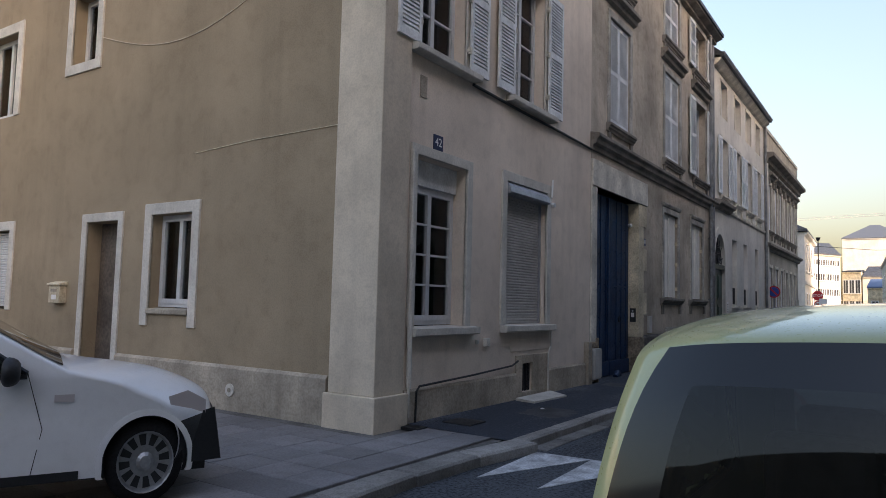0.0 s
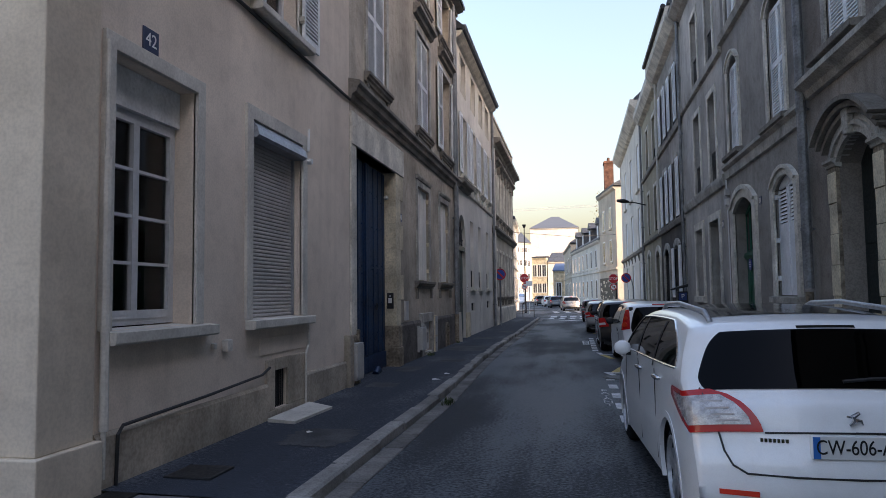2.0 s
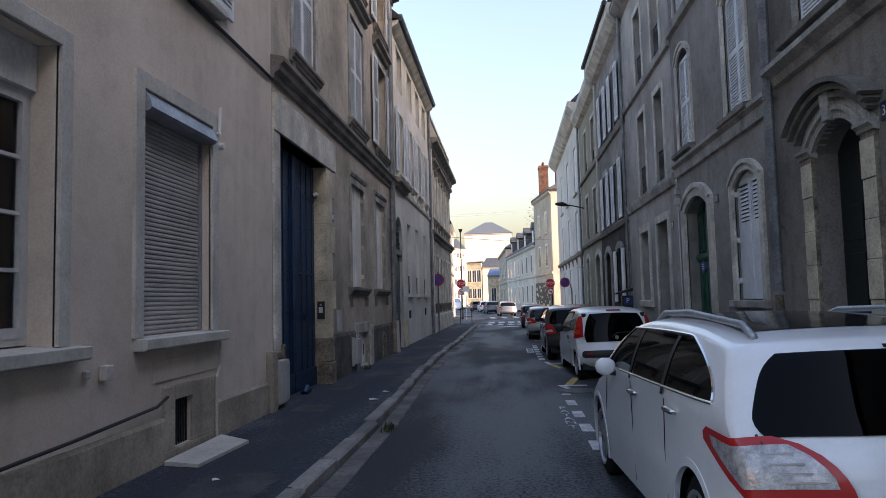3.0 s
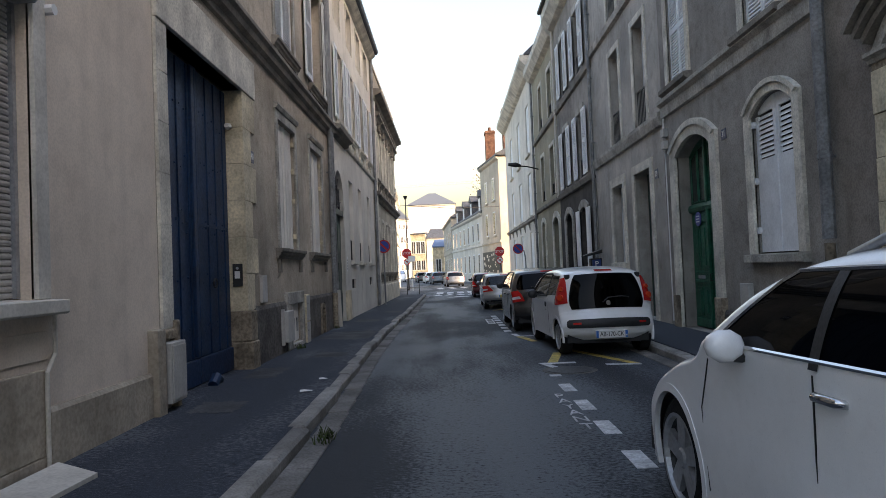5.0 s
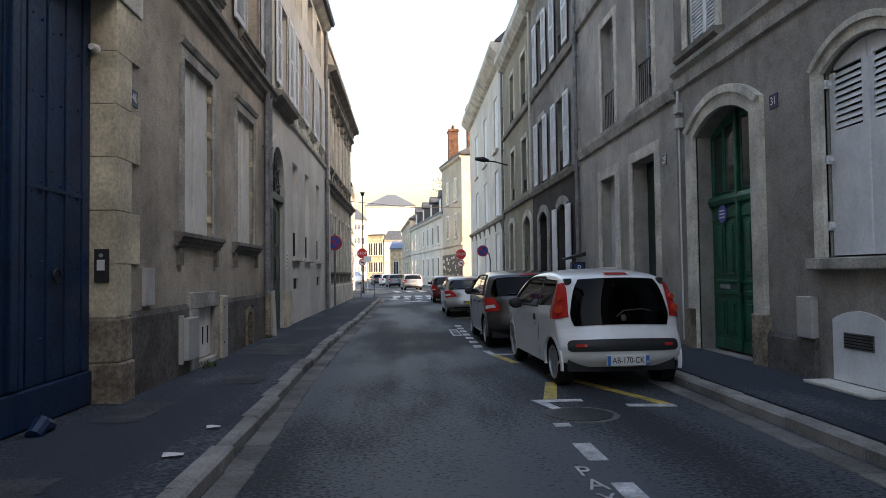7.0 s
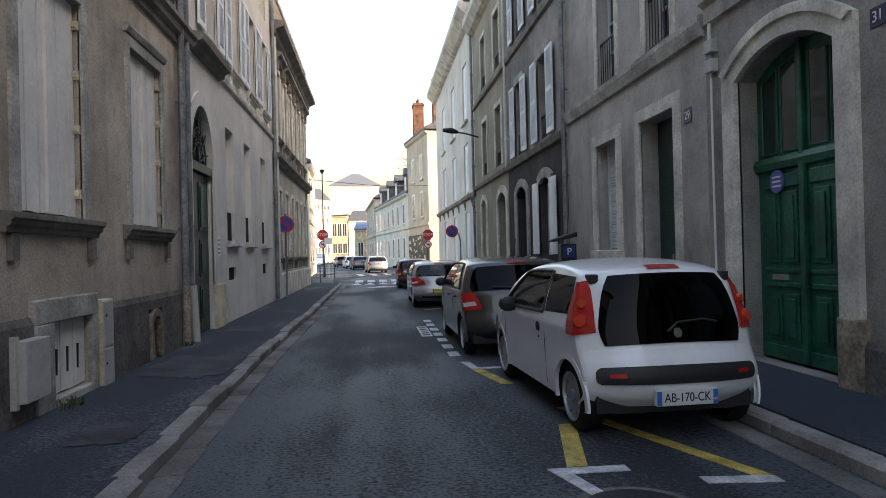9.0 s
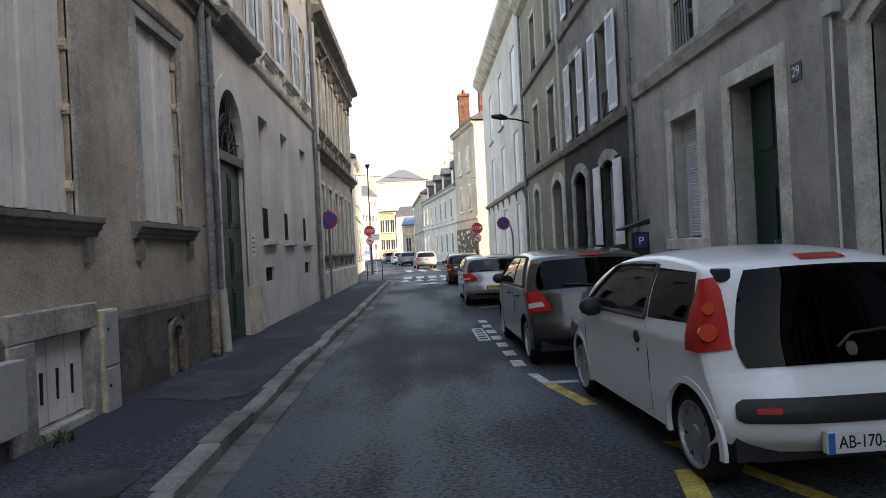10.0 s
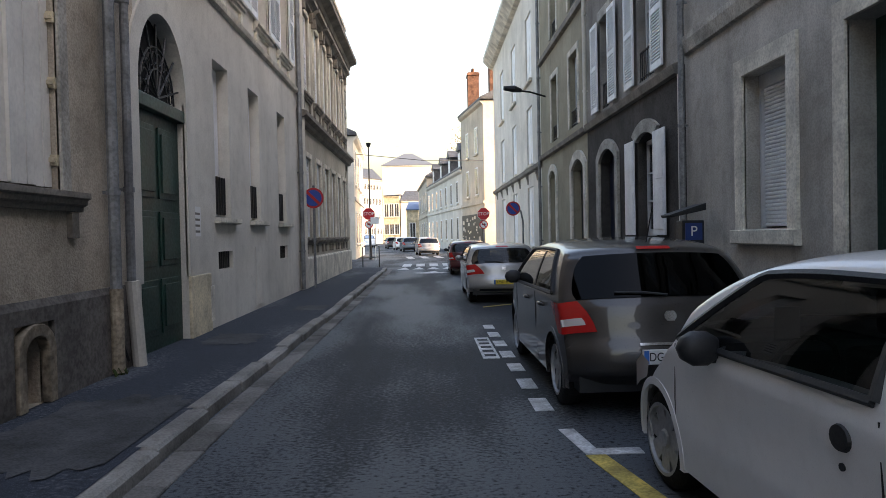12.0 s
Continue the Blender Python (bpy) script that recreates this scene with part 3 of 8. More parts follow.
line("road_marking", [(0.08, 16.13), (0.2, 16.13), (-0.5, 18.2), (-0.62, 18.2)], M_YLINE, "yellow bay line")
line("road_marking", [(-1.0, 29.3), (-0.2, 29.9), (-0.2, 30.0), (-1.0, 29.42)], M_YLINE, "yellow bay line")
for i, letter in enumerate("PAYANT"):
    tagged(text("road_lettering", letter, 0.31, pose(-1.24 + 0.004 * i, 13.92 - 0.285 * i, 0.006), M_LINE, None, stretch=0.62), "white painted letter of a word on the asphalt", "road marking", "painted word", kind="structure")
bx = tagged(part("road_marking", Mesh().box(-1.44, -1.25, 23.85, 25.42, 0.0, 0.006), M_LINE), "white painted parking box with dark figures", "road marking", kind="structure")
for i in range(5):
    part("figure", Mesh().box(-1.41, -1.28, 23.98 + 0.29 * i, 24.11 + 0.29 * i, 0.004, 0.0085), M_ROAD, bx)
# crossing at the junction
for i in range(5):
    x = -3.3 + 0.62 * i
    line("road_marking", [(x, 44.6), (x + 0.5, 44.6), (x + 0.27, 46.6)], M_LINE, "white give-way triangle at the crossing")
    line("road_marking", [(x + 0.1, 47.4), (x + 0.5, 47.4), (x + 0.5, 50.2), (x + 0.1, 50.2)], M_LINE, "white zebra stripe")
line("road_marking", [(-2.3, 41.5), (-1.5, 41.5), (-1.2, 42.1), (-1.6, 42.1), (-1.8, 43.0), (-2.2, 42.2), (-2.6, 42.0)], M_LINE, "white direction arrow")
for i in range(3):
    line("road_marking", [(-3.2 + i * 0.9, 58), (-2.8 + i * 0.9, 58), (-3.1 + i * 0.9, 62), (-3.5 + i * 0.9, 62)], M_LINE, "white zebra stripe")
hole = thing("manhole_cover", "round worn iron manhole cover in the road", "manhole cover")
part("rim", Mesh().tube([(-0.82, 15.72, -0.02), (-0.82, 15.72, 0.004)], 0.36, 28), M_GUTTER, hole)
part("lid", Mesh().tube([(-0.82, 15.72, -0.02), (-0.82, 15.72, 0.009)], 0.3, 28), M_IRON, hole)


def house(label, group="houses of the street"):
    return thing("town_house", label, "house", group)


# ---- corner house ----
A = house("beige rendered corner house with pale window surrounds")
TOP_A = 9.3
wall_part(left_wall, SIDE, 13.25, 0.0, TOP_A, [(7.46, 8.66, 1.28, 3.46), (9.82, 11.25, 1.28, 3.5), (7.42, 8.56, 4.84, 7.0), (9.95, 11.12, 4.84, 7.0), (10.42, 10.78, 0.22, 0.66)], M_GREIGE, A, "smooth greige rendered street wall")
# gable darker than the street wall: a difference of light put into the colour
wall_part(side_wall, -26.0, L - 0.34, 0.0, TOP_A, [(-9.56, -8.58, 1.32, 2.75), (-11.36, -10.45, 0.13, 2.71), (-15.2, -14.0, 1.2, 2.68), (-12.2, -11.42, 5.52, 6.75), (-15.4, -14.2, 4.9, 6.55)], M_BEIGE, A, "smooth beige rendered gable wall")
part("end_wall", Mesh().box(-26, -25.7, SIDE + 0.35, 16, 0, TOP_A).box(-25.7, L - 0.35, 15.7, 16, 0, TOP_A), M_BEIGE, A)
part("roof", Mesh().box(-26.3, L + 0.4, SIDE - 0.4, 13.25, TOP_A, TOP_A + 0.16).add([(-26.3, SIDE - 0.4, TOP_A + 0.16), (L + 0.4, SIDE - 0.4, TOP_A + 0.16), (L + 0.4, 13.25, TOP_A + 0.16), (-26.3, 13.25, TOP_A + 0.16), (-24, 10, TOP_A + 5.5), (-9, 10, TOP_A + 5.5)],
     [(0, 1, 5, 4), (1, 2, 5), (2, 3, 4, 5), (3, 0, 4)]), M_SLATE, A, "slate roof")
part("pilaster", Mesh().box(L - 0.66, L + 0.05, SIDE - 0.05, SIDE + 0.5, 0.5, TOP_A).box(L - 0.7, L + 0.1, SIDE - 0.1, SIDE + 0.54, 0.0, 0.5), M_PILASTER, A, "pale corner pilaster on a stepped base", bevel=0.01)
for a, b in ((SIDE + 0.541, 10.2), (11.35, 12.98)):
    part("plinth", Mesh(left_wall).run([(-0.02, 0), (0.045, 0), (0.045, 0.5), (0.02, 0.53), (-0.02, 0.53)], a, b), M_PLINTH, A, "stained rendered plinth")
part("plinth_end", Mesh(left_wall).box(12.98, 13.16, -0.02, 0.1, 0, 0.92), M_PLINTH, A, bevel=0.01)
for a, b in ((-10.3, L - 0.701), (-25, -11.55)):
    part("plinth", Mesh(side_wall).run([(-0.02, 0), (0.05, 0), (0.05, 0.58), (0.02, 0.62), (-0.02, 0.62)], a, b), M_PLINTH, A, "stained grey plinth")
# ground floor window with a shutter box
surround(left_wall, A, 7.46, 8.66, 1.28, 3.46, 0.13, 0.035, M_TRIM)
casement(left_wall, A, 7.46, 8.66, 1.3, 3.12, 0.24)
part("shutter_box", Mesh(left_wall).box(7.465, 8.655, -0.3, -0.16, 3.12, 3.455), M_SHUT, A, "grey roller shutter box")
sill_of(left_wall, A, 7.38, 8.92, 1.29, 0.13, 0.12)
# rolled-down window
surround(left_wall, A, 9.82, 11.25, 1.28, 3.5, 0.15, 0.035, M_TRIM)
roll_down(left_wall, A, 9.86, 11.21, 1.29, 46, 0.044, -0.14, M_ROLLER, "closed beige slatted roller shutter")
for a, b in ((9.822, 9.86), (11.21, 11.248)):
    part("shutter_guide", Mesh(left_wall).box(a, b, -0.16, -0.09, 1.29, 3.3), M_ALU, A)
part("shutter_box", Mesh(left_wall).run([(-0.1, 3.3), (0.06, 3.3), (0.09, 3.33), (0.07, 3.42), (0.0, 3.498), (-0.1, 3.498)], 9.83, 11.24), M_ALU, A, "pale blue-grey metal shutter box")
sill_of(left_wall, A, 9.7, 11.46, 1.29, 0.13, 0.12)
# first-floor windows with open louvred shutters
for u0, u1, s0, s1 in ((7.42, 8.56, (6.93, 7.4), (8.6, 9.1)), (9.95, 11.12, (9.4, 9.92), (11.16, 11.72))):
    surround(left_wall, A, u0, u1, 4.84, 7.0, 0.1, 0.02, M_TRIM)
    casement(left_wall, A, u0, u1, 4.84, 7.0, 0.22, rows=4)
    sill_of(left_wall, A, u0 - 0.18, u1 + 0.25, 4.85, 0.16, 0.11)
    for a, b in (s0, s1):
        part("shutter", louvred(left_wall, a, b, 0.05, 4.86, 6.98), M_SHUT, A, "open pale grey louvred shutter", fix=True)
    hinges(left_wall, A, (u0 - 0.03, u1 + 0.03), (5.15, 5.9, 6.7), 0.03)
# side windows and door
surround(side_wall, A, -9.56, -8.58, 1.32, 2.75, 0.17, 0.03, M_TRIM, foot=1.08)
casement(side_wall, A, -9.56, -8.58, 1.36, 2.75, 0.2, rows=1, leaves=2, curtain=False, label="white-framed casement window, dark inside")
sill_of(side_wall, A, -9.56, -8.58, 1.35, 0.05, 0.1, M_PLINTH)
surround(side_wall, A, -11.36, -10.45, 0.13, 2.71, 0.14, 0.03, M_TRIM)
dr = part("door", Mesh(side_wall).box(-11.36, -10.45, -0.3, -0.25, 0.13, 2.71).box(-11.2, -10.62, -0.25, -0.235, 0.4, 1.3).box(-11.2, -10.62, -0.25, -0.235, 1.5, 2.5), M_BROWNDOOR, A, "worn brown door in a deep recess")
part("entry_phone", Mesh(side_wall).box(-10.452, -10.43, -0.19, -0.06, 1.3, 1.72), M_DKPLINTH, A, "brown entry phone panel")
surround(side_wall, A, -15.2, -14.0, 1.2, 2.68, 0.17, 0.03, M_TRIM)
roll_down(side_wall, A, -15.18, -14.02, 1.25, 30, 0.047, -0.14, M_WFRAME, "closed white roller shutter")
surround(side_wall, A, -12.2, -11.42, 5.52, 6.75, 0.17, 0.03, M_TRIM)
part("sill_band", Mesh(side_wall).box(-12.37, -11.25, -0.02, 0.03, 5.35, 5.518), M_TRIM, A)
casement(side_wall, A, -12.2, -11.42, 5.52, 6.75, 0.25, rows=1, leaves=1, curtain=False, label="small white-framed window")
surround(side_wall, A, -15.4, -14.2, 4.9, 6.55, 0.2, 0.03, M_TRIM)
casement(side_wall, A, -15.4, -14.2, 4.9, 6.55, 0.2, rows=1, leaves=2, label="white-framed window with a pale blind")
mb = thing("letter_box", "beige metal letter box on the gable wall", "letter box")
part("box", Mesh(side_wall).box(-12.25, -11.9, 0, 0.12, 1.36, 1.66).run([(0, 1.66), (0.15, 1.66), (0.15, 1.69), (0, 1.73)], -12.28, -11.87), M_STONE, mb, bevel=0.008)
part("flap", Mesh(side_wall).box(-12.17, -11.98, 0.12, 0.13, 1.55, 1.6), M_PLINTH, mb)
part("label_card", Mesh(side_wall).box(-12.14, -12.0, 0.12, 0.126, 1.42, 1.5), M_WHITE, mb)
vd = thing("wall_vent", "round cream vent cap on the plinth", "vent")
part("cap", Mesh().tube([(-7.55, SIDE - 0.05, 0.37), (-7.55, SIDE - 0.065, 0.37)], 0.085, 18), M_TRIM, vd)
part("hub", Mesh().tube([(-7.55, SIDE - 0.065, 0.37), (-7.55, SIDE - 0.075, 0.37)], 0.03, 12), M_PLINTH, vd)
part("wall_line", Mesh().tube([(-8.6, SIDE - 0.004, 3.68), (-7.4, SIDE - 0.006, 3.74), (L - 0.68, SIDE - 0.006, 3.76)], 0.007, 5), M_STONE, A, "thin pale cable on the wall")
part("wall_line", Mesh().tube([(-11.3 + 4.4 * i / 14, SIDE - 0.01, 5.95 - 0.62 * math.sin(math.pi * i / 14 * 0.92) + 0.02 * i) for i in range(15)], 0.006, 5), M_GREIGE, A, "faint looping cable stain")
# pipe, cable and vent of the street wall
part("conduit", Mesh(left_wall).tube([(7.36, 0.05, 0.2), (7.34, 0.05, 3.5)], 0.018, 8).tube([(7.36, 0.05, 0.55), (7.35, 0.05, 2.6)], 0.034, 8), M_TRIM, A, "cream painted conduit")
part("conduit", Mesh(left_wall).tube([(7.5, 0.06, 0.12), (7.5, 0.07, 0.5), (7.56, 0.07, 0.56), (8.8, 0.06, 0.6), (10.0, 0.06, 0.66), (10.2, 0.06, 0.72)], 0.014, 8), M_CABLE, A, "black cable along the plinth")
part("wall_cable", Mesh(left_wall).tube([(8.75, 0.03, 4.71), (10.0, 0.03, 4.69), (11.6, 0.03, 4.68), (13.2, 0.03, 4.66)], 0.022, 8), M_CABLE, A, "dark cable below the sills")
part("vent_frame", Mesh(left_wall).box(10.2, 11.35, -0.02, 0.03, 0.1, 0.215).box(10.2, 10.415, -0.02, 0.03, 0.215, 0.8).box(10.785, 11.35, -0.02, 0.03, 0.215, 0.8).box(10.415, 10.785, -0.02, 0.03, 0.665, 0.8), M_PLINTH, A, "cracked rendered vent block", bevel=0.01)
# black box behind the bars paints the shade of the hole
g = part("vent_grille", Mesh(left_wall).box(10.425, 10.775, -0.09, -0.08, 0.22, 0.66), M_SHADEBLACK, A, "iron cellar grille over a black panel for shade")
for i in range(7):
    part("bar", Mesh(left_wall).tube([(10.45 + 0.05 * i, -0.03, 0.22), (10.45 + 0.05 * i, -0.03, 0.66)], 0.01, 6), M_IRON, g)
part("conduit", Mesh(left_wall).tube([(11.42, 0.04, 1.2), (11.42, 0.04, 0.9), (11.3, 0.05, 0.78), (11.3, 0.05, 0.14)], 0.016, 8), M_TRIM, A, "thin cream pipe")
part("render_scar", Mesh(left_wall).box(10.05, 11.38, -0.01, 0.012, 0.86, 1.06), M_GREIGE, A, "patched strip of render", bevel=0.006)
sl = thing("stone_slab", "broken pale slab lying below the cellar grille", "slab")
part("slab", Mesh().add([(-5.06, 10.1, 0.125), (-4.72, 10.05, 0.12), (-4.66, 11.1, 0.12), (-5.06, 11.35, 0.125), (-5.06, 10.1, 0.165), (-4.72, 10.05, 0.15), (-4.66, 11.1, 0.15), (-5.06, 11.35, 0.165)],
     [(0, 1, 2, 3), (4, 7, 6, 5), (0, 4, 5, 1), (1, 5, 6, 2), (2, 6, 7, 3), (3, 7, 4, 0)]), M_TRIM, sl)
sk = thing("wall_socket", "two small cream cable outlets on the wall", "socket")
part("outlet", Mesh(left_wall).box(9.2, 9.3, 0, 0.07, 0.98, 1.1), M_TRIM, sk, bevel=0.01)
part("outlet", Mesh(left_wall).box(8.98, 9.04, 0, 0.04, 1.02, 1.08), M_TRIM, sk, bevel=0.01)
fl = thing("shutter_catch", "small white shutter stay on the wall", "catch")
part("arm", Mesh(left_wall).tube([(11.36, 0.0, 3.45), (11.36, 0.06, 3.45), (11.38, 0.06, 3.75)], 0.018, 6).tube([(11.42, 0, 3.32), (11.42, 0.09, 3.32)], 0.04, 8), M_WHITE, fl)
part("patch", Mesh(left_wall).box(7.5, 7.64, 0, 0.012, 4.22, 4.5), M_ROUGH, A, "small grey wall vent cover")
plaque(left_wall, 7.93, 3.7, "42", "dark blue enamel house number plate")
mbx = thing("meter_box", "cream metal meter box standing at the gate", "meter box")
part("case", Mesh(left_wall).box(13.2, 13.56, 0.0, 0.13, 0.2, 0.78), M_METERBOX, mbx, bevel=0.008)
part("door", Mesh(left_wall).box(13.22, 13.54, 0.13, 0.142, 0.23, 0.75), M_METERBOX, mbx, bevel=0.004)

# ---- gate house ----
B = house("grey rough-rendered house with a tall blue carriage gate")
B_UP = [(14.25, 15.5), (18.2, 19.6), (21.15, 22.55)]
TOP_B = 10.35
wall_part(left_wall, 13.25, 23.63, 0.0, TOP_B, [(13.54, 16.1, 0.1, 3.97), (18.12, 19.40, 1.84, 4.02), (20.82, 22.05, 1.84, 4.02), (18.58, 19.44, 0.2, 0.88), (21.36, 21.68, 0.13, 0.66)] +
          [(a, b, 5.42, 7.72) for a, b in B_UP] + [(a, b, 8.62, 10.0) for a, b in B_UP], M_ROUGH, B, "rough grey pebbledash wall")
shell(left_wall, B, 13.25, 23.63, TOP_B, M_ROUGH)
roof(left_wall, B, 13.25, 23.63, TOP_B)
part("eaves_cornice", Mesh(left_wall).run([(-0.02, 10.12), (0.12, 10.16), (0.12, 10.24), (0.3, 10.3), (0.3, 10.42), (-0.02, 10.42)], 13.25, 23.63), M_CORNICE, B)
part("string_course", Mesh(left_wall).run([(-0.02, 4.66), (0.05, 4.68), (0.06, 4.76), (0.13, 4.8), (0.15, 4.88), (0.2, 4.92), (0.2, 4.98), (-0.02, 5.03)], 13.22, 23.5), M_CORNICE, B, "moulded grey string course", bevel=0.004)
part("lintel", Mesh(left_wall).box(13.27, 16.7, -0.24, 0.05, 3.97, 4.5), M_LTRIM, B, "broad painted lintel over the gate", bevel=0.008)
jb = part("jamb", Mesh(left_wall).box(13.27, 13.54, -0.3, 0.02, 0.9, 3.965), M_LTRIM, B, "pale stone gate jamb")
for i in range(6):
    part("stone", Mesh(left_wall).box(13.275, 13.54, 0.012, 0.03, 0.91 + i * 0.51, 1.415 + i * 0.51), M_LTRIM, jb, bevel=0.004)
jb = part("jamb", Mesh(left_wall).box(16.1, 16.4, -0.3, 0.02, 0.92, 3.965), M_STONE, B, "cream stone gate jamb with toothed quoins")
for i in range(6):
    part("stone", Mesh(left_wall).box(16.094, 16.46 + 0.22 * (i % 2), -0.28, 0.03, 0.925 + i * 0.507, 1.427 + i * 0.507), M_STONE, jb, bevel=0.006)
part("base_block", Mesh(left_wall).box(16.08, 16.42, -0.3, 0.09, 0.0, 0.5).box(16.085, 16.4, -0.3, 0.07, 0.5, 0.92), M_OLDSTONE, B, "weathered brown stone guard block", bevel=0.02)
part("base_block", Mesh(left_wall).box(13.3, 13.55, -0.2, 0.06, 0.8, 0.9).box(13.5, 13.6, -0.2, 0.07, 0.1, 0.98), M_OLDSTONE, B, "weathered stone guard block", bevel=0.02)
for a, b, z in ((16.43, 18.23, 0.0), (19.89, 21.24, 0.0), (21.8, 23.4, 0.0), (21.24, 21.8, 0.78)):
    part("plinth", Mesh(left_wall).run([(-0.02, z), (0.05, z), (0.05, 0.9), (0.02, 0.96), (-0.02, 0.96)], a, b), M_DKPLINTH, B, "dark damp plinth")
# blue gate, set back in its reveal
def gate_face(u, w, z):
    return left_wall(u, w - 0.12, z)


gt = tagged(new("carriage_gate"), "tall dark blue boarded carriage gate, closed", "gate")
rg = random.Random(21)
for k, (a, b) in enumerate(((13.56, 14.82), (14.83, 16.08))):
    lf = part("leaf", Mesh(gate_face).box(a, b, -0.16, -0.12, 0.14, 3.95), M_BLUE, gt)
    n = 8
    for i in range(n):
        u = a + (b - a) * i / n
        part("board", Mesh(gate_face).box(u + 0.007, u + (b - a) / n - 0.007, -0.12, -0.098 + 0.012 * (i % 2), 0.45, 3.93), M_BLUE, lf, bevel=0.005)
    part("rail", Mesh(gate_face).box(a, b, -0.118, -0.06, 0.14, 0.44), M_BLUE, lf, bevel=0.012)
    part("stile", Mesh(gate_face).box(b - 0.1 if k == 0 else a, b if k == 0 else a + 0.07, -0.118, -0.05, 0.465, 3.93), M_BLUE, lf, bevel=0.008)
    for zz in (0.75, 1.35, 2.0, 2.12, 2.75, 3.35):
        for i in range(n):
            u = a + (b - a) * (i + 0.5) / n
            z = zz + rg.uniform(-0.09, 0.09)
            part("stud", Mesh(gate_face).tube([(u, -0.11, z), (u, -0.078, z)], [0.018, 0.011], 7), M_BLUE, lf)
part("ring_handle", Mesh(gate_face).tube([(15.42 + 0.06 * math.cos(t), -0.06, 1.32 + 0.06 * math.sin(t)) for t in [i * math.pi / 6 for i in range(13)]], 0.012, 6), M_IRON, gt, "iron ring handle")
part("cross_joint", Mesh(gate_face).box(14.98, 15.9, -0.118, -0.078, 2.03, 2.055), M_BLUE, gt)
part("wheel_stop", Mesh(left_wall).tube([(14.75, -0.02, 0.13), (14.87, -0.02, 0.2), (15.0, -0.02, 0.16)], [0.06, 0.07, 0.05], 10), M_BLUE, gt)
cl = thing("wall_lamp", "small white sensor light on the jamb", "lamp")
part("body", Mesh().tube([(-5.31, 16.095, 3.47), (-5.31, 16.0, 3.47)], [0.05, 0.03], 10), M_WHITE, cl)
ip = thing("intercom", "dark intercom panel with a white button plate", "intercom")
part("panel", Mesh().box(-5.30, -5.17, 16.06, 16.09, 1.26, 1.57), M_CABLE, ip, bevel=0.004)
part("button_plate", Mesh().box(-5.27, -5.2, 16.05, 16.06, 1.37, 1.47), M_WHITE, ip)
part("speaker", Mesh().tube([(-5.235, 16.06, 1.51), (-5.235, 16.054, 1.51)], 0.02, 10), M_ALU, ip)
plaque(left_wall, 16.57, 3.12, "40", "small blue enamel house number plate", 0.17)
cv = thing("wall_cabinet", "small grey metal hatch on the wall", "cabinet")
part("hatch", Mesh(left_far).box(17.12, 17.37, 0, 0.05, 1.0, 1.4), M_ROLLER, cv, bevel=0.006)
# boarded ground-floor windows
for a, b in ((18.44, 19.72), (21.14, 22.37)):
    su = Mesh(left_far)
    su.box(a - 0.14, a, -0.02, 0.03, 1.84, 4.16).box(b, b + 0.14, -0.02, 0.03, 1.84, 4.16).box(a, b, -0.02, 0.03, 4.02, 4.16).run([(-0.02, 4.16), (0.05, 4.17), (0.08, 4.23), (0.08, 4.26), (-0.02, 4.28)], a - 0.16, b + 0.16)
    part("surround", su, M_DTRIM, B, "weathered stone window surround", bevel=0.006)
    mid = (a + b) / 2
    for c, d in ((a + 0.01, mid - 0.005), (mid + 0.005, b - 0.01)):
        planked("shutter", left_far, B, c, d, -0.09, 1.87, 4.01, 5, M_SHUTWOOD, "closed weathered pale plank shutter")
    part("cover_strip", Mesh(left_far).box(mid - 0.025, mid + 0.025, -0.06, -0.03, 1.88, 4.0), M_SHUTWOOD, B)
    hinges(left_far, B, (a + 0.02, b - 0.02), (2.1, 2.75, 3.3, 3.8), -0.06, M_STONE)
    moulded_sill(left_far, B, a - 0.3, b + 0.3, 1.86, M_CORNICE)
# upper windows
for i, (a, b) in enumerate(B_UP):
    for z0, z1 in ((5.42, 7.72), (8.62, 10.0)):
        surround(left_wall, B, a, b, z0, z1, 0.14, 0.03, M_DTRIM)
        moulded_sill(left_wall, B, a - 0.2, b + 0.2, z0, M_CORNICE)
        mid = (a + b) / 2
        if i < 2:
            part("shutter", louvred(left_wall, a + 0.01, mid - 0.004, -0.06, z0 + 0.02, z1 - 0.01), M_SHUT, B, "closed pale louvred shutter")
            part("shutter", louvred(left_wall, mid + 0.004, b - 0.01, -0.06, z0 + 0.02, z1 - 0.01), M_SHUT, B, "closed pale louvred shutter")
            # black sheet paints the shade behind the louvres
            part("blackout", Mesh(left_wall).box(a, b, -0.3, -0.26, z0, z1), M_SHADEBLACK, B)
        else:
            casement(left_wall, B, a, b, z0, z1, 0.22, rows=3)
            part("shutter", louvred(left_wall, b + 0.02, b + 0.66, 0.05, z0 + 0.02, z1), M_SHUT, B, "open pale louvred shutter")
            part("shutter", louvred(left_wall, a - 0.64, a - 0.02, 0.05, z0 + 0.02, z1), M_SHUT, B, "open pale louvred shutter")
    part("hood", Mesh(left_wall).run([(-0.02, 7.98), (0.08, 8.02), (0.1, 8.1), (0.18, 8.14), (0.18, 8.22), (-0.02, 8.26)], a - 0.3, b + 0.3), M_CORNICE, B, bevel=0.004)
